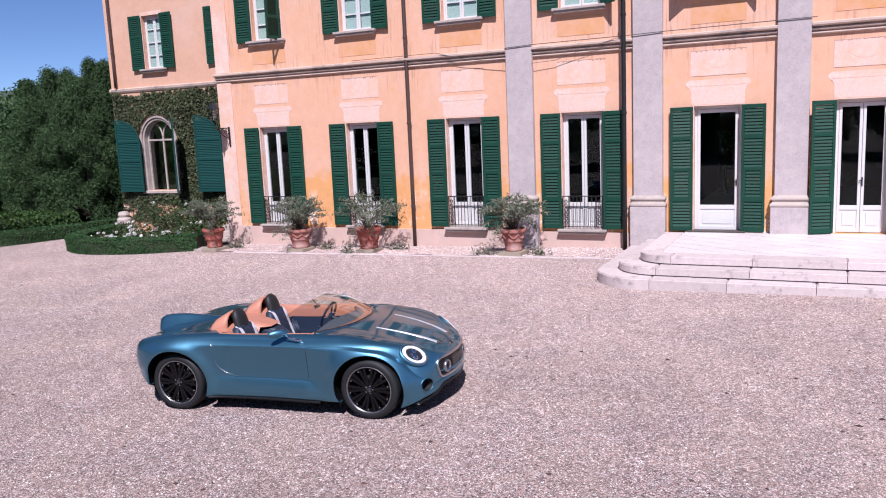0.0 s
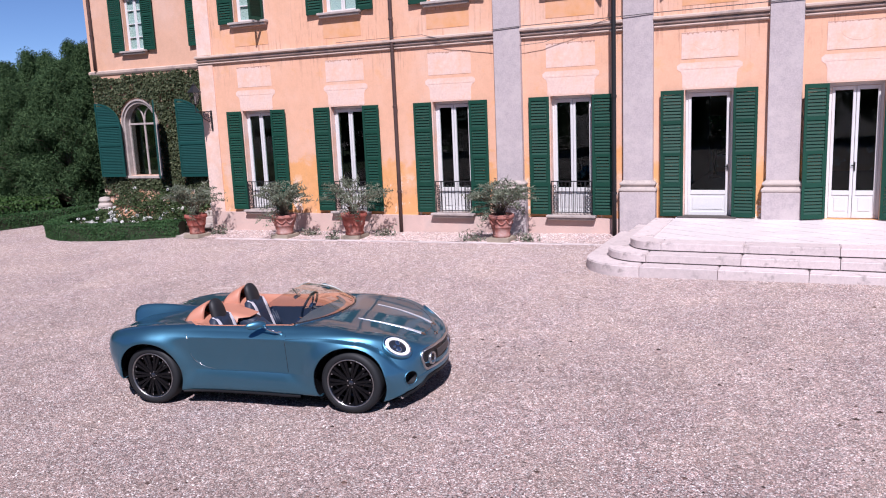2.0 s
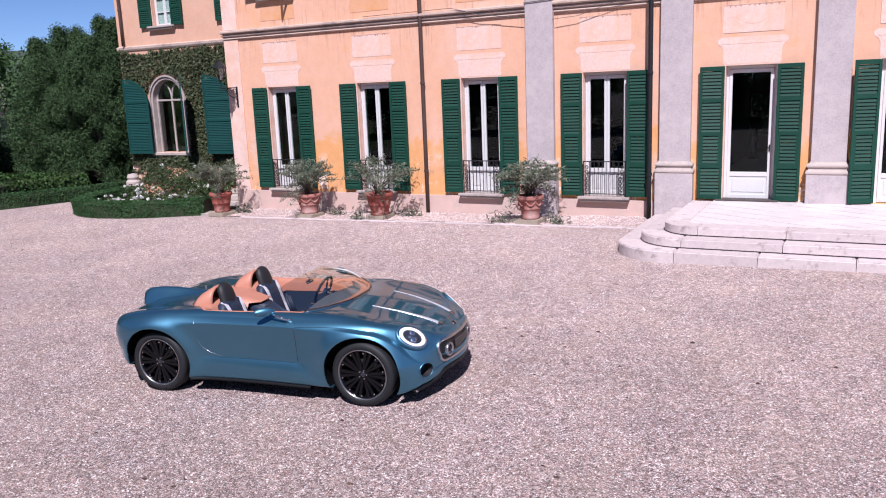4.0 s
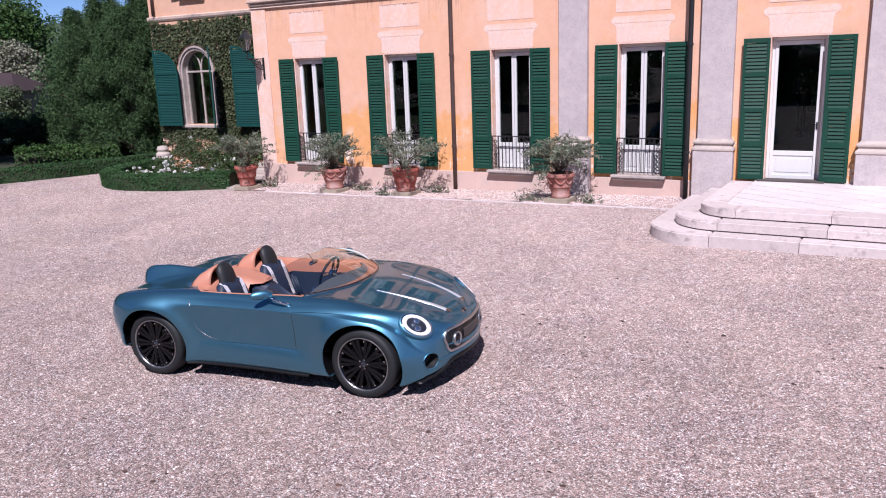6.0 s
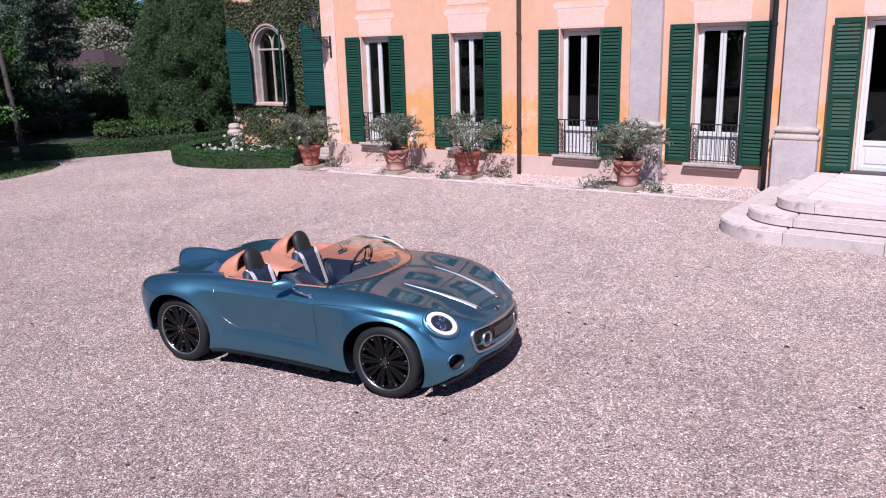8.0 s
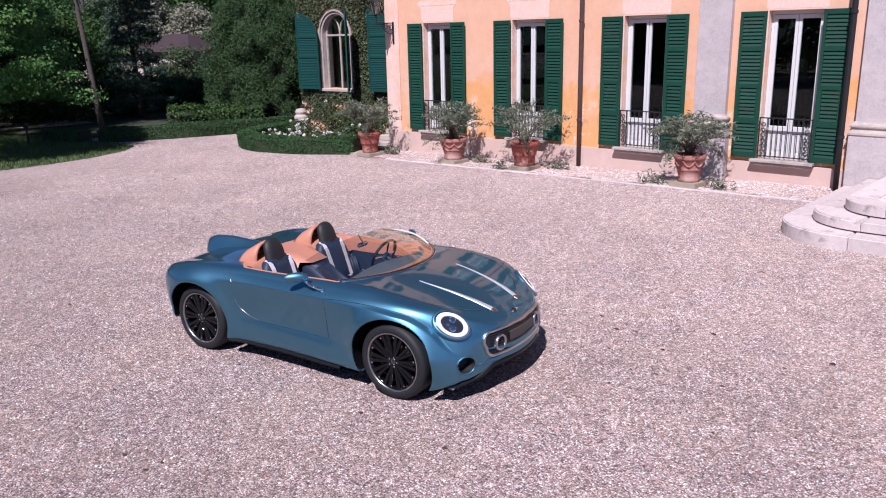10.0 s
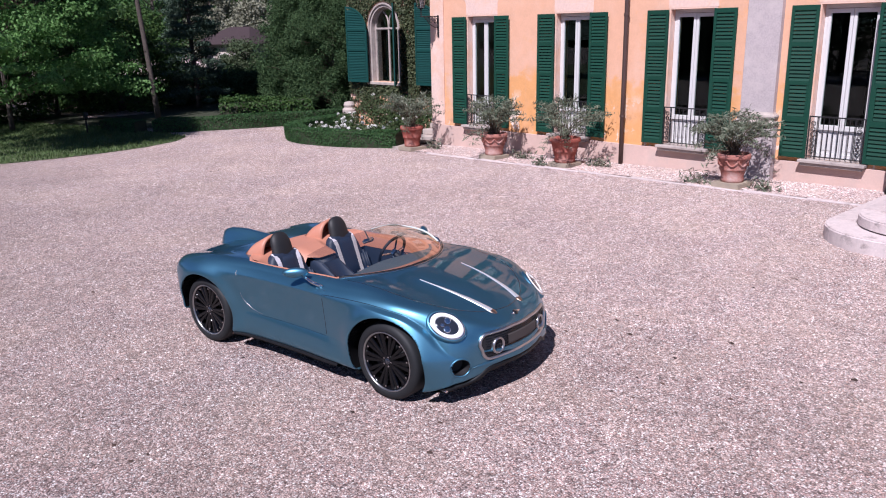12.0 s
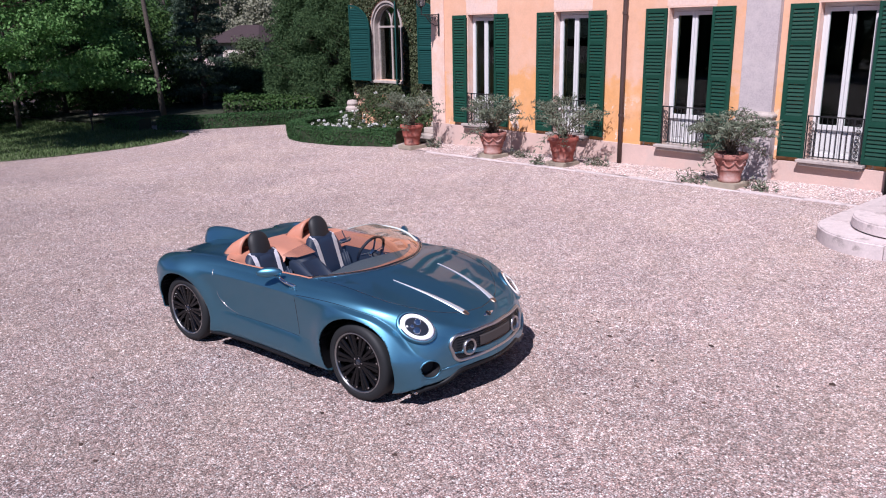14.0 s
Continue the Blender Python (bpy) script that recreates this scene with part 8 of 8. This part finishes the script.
        bmesh.ops.create_uvsphere(bm, u_segments=24, v_segments=16, radius=1.0)
        for q in bm.verts:
            c = q.co
            zz = math.copysign(abs(c.z) ** 0.75, c.z) * 0.165
            q.co = Vector((c.x * 0.062 - 0.26 * zz - 0.600, math.copysign(abs(c.y) ** 0.8, c.y) * (0.120 + 0.035 * max(0, -zz / 0.165)) + y0, zz + 0.945))
        part("headrest", bm, M["black"], car, "black rounded headrest", True)
        # harness straps
        for e in (-1, 1):
            pts = [(-0.66, y0 + e * 0.13, 0.885), (-0.60, y0 + e * 0.13, 0.912), (-0.545, y0 + e * 0.13, 0.895), (-0.505, y0 + e * 0.128, 0.83), (-0.455, y0 + e * 0.122, 0.68), (-0.395, y0 + e * 0.115, 0.52)]
            v, f = [], []
            pts = pts[1:]
            for i, q in enumerate(pts):
                wv = 0.022
                dz = 0.008
                v += [(q[0] + dz, q[1] - wv, q[2] + dz), (q[0] + dz, q[1] + wv, q[2] + dz), (q[0] + dz - 0.006, q[1] + wv, q[2] + dz - 0.006), (q[0] + dz - 0.006, q[1] - wv, q[2] + dz - 0.006)]
            f = [(4 * i + k, 4 * i + (k + 1) % 4, 4 * i + 4 + (k + 1) % 4, 4 * i + 4 + k) for i in range(len(pts) - 1) for k in range(4)]
            mk("harness_strap", v, f, M["belt"], car, "pale silver harness strap")
        bm = block(-0.335, -0.30, y0 - 0.03, y0 + 0.03, 0.515, 0.56, 0.006)
        part("buckle", bm, M["chrome"], car)
    # centre tunnel, rising between the seats to meet the shelf
    v, f = prism([(-0.60, 0.30), (0.45, 0.30), (0.45, 0.555), (0.02, 0.565), (-0.12, 0.60), (-0.34, 0.775), (-0.42, 0.80), (-0.60, 0.80)], -0.125, 0.125)
    bm = bmesh.new()
    bv = [bm.verts.new(p) for p in v]
    for q in f:
        bm.faces.new([bv[i] for i in q])
    bmesh.ops.bevel(bm, geom=bm.edges[:], offset=0.022, segments=3, affect="EDGES", clamp_overlap=True)
    part("centre_tunnel", bm, M["navy"], car, "navy centre tunnel", True)

    # dashboard
    v, f = [], []
    m = 40
    for i in range(m + 1):
        y = -0.685 + 1.37 * i / m
        xf = opening_x(y)[0] - 0.055
        zt = edge_z(opening_x(y)[0], y)
        xb = 0.37 - 0.05 * math.cos(y * 4)
        v += [(xf, y, zt - 0.015), (xf - 0.10, y, zt - 0.025), (xb + 0.06, y, zt - 0.05), (xb, y, zt - 0.09), (xb + 0.02, y, zt - 0.24), (xb + 0.12, y, zt - 0.34)]
    f = [(6 * i + k, 6 * i + k + 1, 6 * i + k + 7, 6 * i + k + 6) for i in range(m) for k in range(5)]
    dash = mk("dashboard", v, f, M["dash"], car, "blue-grey dashboard with a tan edge", True)
    v, f = [], []
    for i in range(m + 1):
        y = -0.70 + 1.40 * i / m
        xf = opening_x(y)[0]
        zt = edge_z(xf, y)
        v += [(xf - 0.03, y, zt + 0.006), (xf - 0.07, y, zt + 0.002), (xf - 0.115, y, zt - 0.010), (xf - 0.125, y, zt - 0.04)]
    f = [(4 * i + k, 4 * i + k + 1, 4 * i + k + 5, 4 * i + k + 4) for i in range(m) for k in range(3)]
    mk("cowl_trim", v, f, M["tan"], dash, "tan leather strip under the windscreen", True)
    for y in (0.33, 0.46, -0.10):
        bm = bmesh.new()
        r = bmesh.ops.create_cone(bm, cap_ends=True, segments=24, radius1=0.055, radius2=0.05, depth=0.04, matrix=pose(0.285, y, 0.765, 0, 90, 0))
        part("dial", bm, M["chrome"], dash, "chrome-ringed dial")
    # steering wheel
    c0 = Vector((0.19, 0.36, 0.845))
    axis = Vector((-0.90, 0, 0.42)).normalized()
    xx = Vector((0, 1, 0))
    yy = axis.cross(xx)
    pts = [c0 + (xx * math.cos(a) + yy * math.sin(a)) * 0.175 for a in np.linspace(0, 2 * math.pi, 37)[:-1]]
    v, f = tube(pts, 0.015, 8, closed=True)
    sw = mk("steering_wheel", v, f, M["black"], car, "thin-rimmed dark steering wheel with bright spokes", True)
    for a in (0.0, math.pi, -math.pi / 2):
        v, f = tube([c0 - axis * 0.03, c0 + (xx * math.cos(a) + yy * math.sin(a)) * 0.168], 0.010, 6)
        mk("spoke", v, f, M["chrome"], sw)
    disc("hub", c0 - axis * 0.03, axis, [(0.05, -0.02), (0.045, 0.02), (0.001, 0.03)], M["chrome"], sw, n=20)
    v, f = tube([c0 - axis * 0.04, c0 - axis * 0.30], 0.028, 8)
    mk("column", v, f, M["black"], sw)

    # windscreen: a low frameless curved pane
    v, f = [], []
    m, k_ = 44, 10
    for i in range(m + 1):
        q = -1 + 2 * i / m
        y = 0.715 * q
        x0 = opening_x(y)[0] - 0.02
        z0 = edge_z(opening_x(y)[0], y) + 0.010
        xt, yt, zt = 0.20 - 0.13 * q * q, 0.67 * q, 1.145 - 0.112 * abs(q) ** 2.6
        for j in range(k_ + 1):
            t = j / k_
            sag = 0.030 * math.sin(math.pi * t)
            v.append((x0 + (xt - x0) * t + sag, y + (yt - y) * t + 0.02 * q * math.sin(math.pi * t), z0 + (zt - z0) * t + sag))
    f = [(i * (k_ + 1) + j, (i + 1) * (k_ + 1) + j, (i + 1) * (k_ + 1) + j + 1, i * (k_ + 1) + j + 1) for i in range(m) for j in range(k_)]
    ws = mk("windscreen", v, f, M["screen"], car, "low frameless curved windscreen", True)
    ws.visible_shadow = False
    # far half of the top and far side only: edge reflection as pale tubes
    top = [Vector(v[i * (k_ + 1) + k_]) for i in range(24, m + 1)]
    tv, tf = tube(top, 0.0055, 5)
    mk("glass_edge", tv, tf, M["glass_edge"], ws)
    tv, tf = tube([Vector(q) for q in v[m * (k_ + 1):(m + 1) * (k_ + 1)]], 0.011, 6)
    mk("glass_edge", tv, tf, M["glass_edge"], ws)
    base = []
    for i in range(m + 1):
        y = -0.72 + 1.44 * i / m
        x0 = opening_x(y)[0] + 0.004
        base.append(Vector((x0, y, edge_z(x0, y) + 0.008)))
    tv, tf = tube([q + Vector((0.016, 0.016 * (q.y / 0.72) ** 3, -0.004)) for q in base], 0.004, 6)
    mk("screen_trim", tv, tf, M["chrome"], car, "thin bright strip before the windscreen seal", True)
    tv, tf = tube([q + Vector((0.004, 0.004 * (q.y / 0.72) ** 3, -0.002)) for q in base], 0.009, 6)
    mk("screen_seal", tv, tf, M["black"], car, "black rubber windscreen seal", True)
    tv, tf = tube(base, 0.011, 6)
    mk("screen_seal", tv, tf, M["gloss"], car, "black seal along the foot of the windscreen", True)
    # inner mirror on the pane
    bm = bmesh.new()
    box(bm, 0.215, 0.245, -0.10, 0.06, 1.03, 1.075, 0.014, 3)
    part("rear_view_mirror", bm, M["chrome"], car, "small chrome rear-view mirror", True)
    v, f = tube([(0.235, -0.02, 1.07), (0.165, 0.005, 1.135)], 0.006, 6)
    mk("mirror_stem", v, f, M["iron"], car)

    # door mirrors
    for s in (-1, 1):
        bm = bmesh.new()
        bmesh.ops.create_uvsphere(bm, u_segments=20, v_segments=12, radius=1.0)
        for q in bm.verts:
            c = q.co
            q.co = Vector((0.165 + c.x * 0.055 - 0.070 * c.y * s, s * 0.905 + c.y * 0.085, 0.946 + c.z * 0.046))
            if c.x < -0.45:
                q.co.x = 0.165 - 0.031 - 0.070 * c.y * s
        dm = part("door_mirror", bm, M["paint"], car, "oval blue door mirror on a slim bright stalk", True)
        a = flank(0.44, 0.84, s)[0]
        v, f = tube([(0.44, a.y - s * 0.01, 0.845), (0.36, a.y + s * 0.035, 0.885), (0.22, s * 0.885, 0.925)], 0.014, 6, taper=[1.3, 0.9, 0.8])
        mk("stalk", v, f, M["chrome"], dm, "chrome stalk", True)
        bm = bmesh.new()
        bmesh.ops.create_uvsphere(bm, u_segments=14, v_segments=8, radius=1.0)
        for q in bm.verts:
            q.co = Vector((0.40 + q.co.x * 0.035, a.y + s * (0.004 + q.co.y * 0.012), 0.80 + q.co.z * 0.010))
        part("door_handle", bm, M["chrome"], car, "small chrome door handle", True)

    # wheels
    def build_wheel(x, s):
        y = s * WHEEL_Y
        rr = WHEEL_R
        tw = 0.215
        prof_t = [(rr - 0.079, 0.000), (rr - 0.072, 0.010), (rr - 0.045, 0.013), (rr - 0.015, 0.002), (rr - 0.003, -0.020), (rr, -0.05), (rr, -tw + 0.05), (rr - 0.01, -tw + 0.01), (rr - 0.05, -tw), (rr - 0.09, -tw)]

        def turn(prof, name, material, parent, label="", n=56):
            v, f = lathe(prof, n)
            v = [(p[0], s * p[2], p[1]) for p in v]
            return mk(name, v, f, material, parent, label, True)
        ri = rr - 0.078
        w = turn([(ri + 0.002, -0.03), (ri - 0.01, -0.16), (ri * 0.5, -0.165), (0.001, -0.165)], "wheel", M["wheel_black"], car, "black multi-spoke alloy wheel with a bright rim")
        w.location = (x, y, rr)
        turn(prof_t, "tyre", M["rubber"], w, "low-profile black tyre")
        turn([(ri + 0.004, -0.004), (ri + 0.003, 0.006), (ri - 0.006, 0.007), (ri - 0.010, 0.0), (ri - 0.010, -0.02)], "rim", M["rim"], w, "machined bright rim lip")
        turn([(ri - 0.009, -0.005), (ri - 0.024, -0.012), (ri - 0.022, -0.05)], "rim_inner", M["wheel_black"], w)
        turn([(0.062, -0.06), (0.062, -0.02), (0.05, -0.012), (0.03, -0.014), (0.001, -0.012)], "hub", M["wheel_black"], w, n=24)
        turn([(0.027, -0.013), (0.025, -0.008), (0.001, -0.007)], "hub_cap", M["lens"], w, n=18)
        turn([(0.150, -0.10), (0.150, -0.085), (0.07, -0.083), (0.07, -0.10)], "brake_disc", M["iron"], w, n=40)
        r0, r1 = 0.045, ri - 0.012
        sv = [(r0, -0.012, -0.022), (r0, 0.012, -0.022), (r1, 0.021, -0.016), (r1, -0.021, -0.016), (r0, -0.008, -0.015), (r0, 0.008, -0.015), (r1, 0.015, -0.006), (r1, -0.015, -0.006), ((r0 + r1) / 2, 0, -0.010)]
        me = bpy.data.meshes.new("spoke")
        sv = [(q[0], s * q[2], q[1]) for q in sv]
        sf = [(0, 1, 5, 4), (1, 2, 6, 5), (2, 3, 7, 6), (3, 0, 4, 7), (4, 5, 8), (5, 6, 8), (6, 7, 8), (7, 4, 8)]
        me.from_pydata(sv, [], sf)
        me.materials.append(M["wheel_black"])
        for k in range(10):
            for e in (-0.115, 0.115):
                sp = new("spoke", me)
                sp.parent = w
                sp.rotation_euler = (0, 2 * math.pi * k / 10 + e, 0)
        bolt = bpy.data.meshes.new("bolt")
        bv, bf = lathe([(0.008, -0.014), (0.007, -0.008), (0.001, -0.007)], 6)
        bolt.from_pydata([(q[0] + 0.042, s * q[2], q[1]) for q in bv], [], bf)
        bolt.materials.append(M["chrome"])
        for k in range(5):
            b = new("bolt", bolt)
            b.parent = w
            b.rotation_euler = (0, 2 * math.pi * k / 5, 0)
        stud = bpy.data.meshes.new("stud")
        stud.from_pydata([(q[0] * 1.1 + ri - 0.034, s * (q[2] + 0.006), q[1] * 1.1) for q in bv], [], bf)
        stud.materials.append(M["chrome"])
        for k in range(10):
            b = new("stud", stud)
            b.parent = w
            b.rotation_euler = (0, 2 * math.pi * (k + 0.5) / 10 + 0.115, 0)
    for x in (AX_F, AX_R):
        for s in (-1, 1):
            build_wheel(x, s)
    return car


build_car()
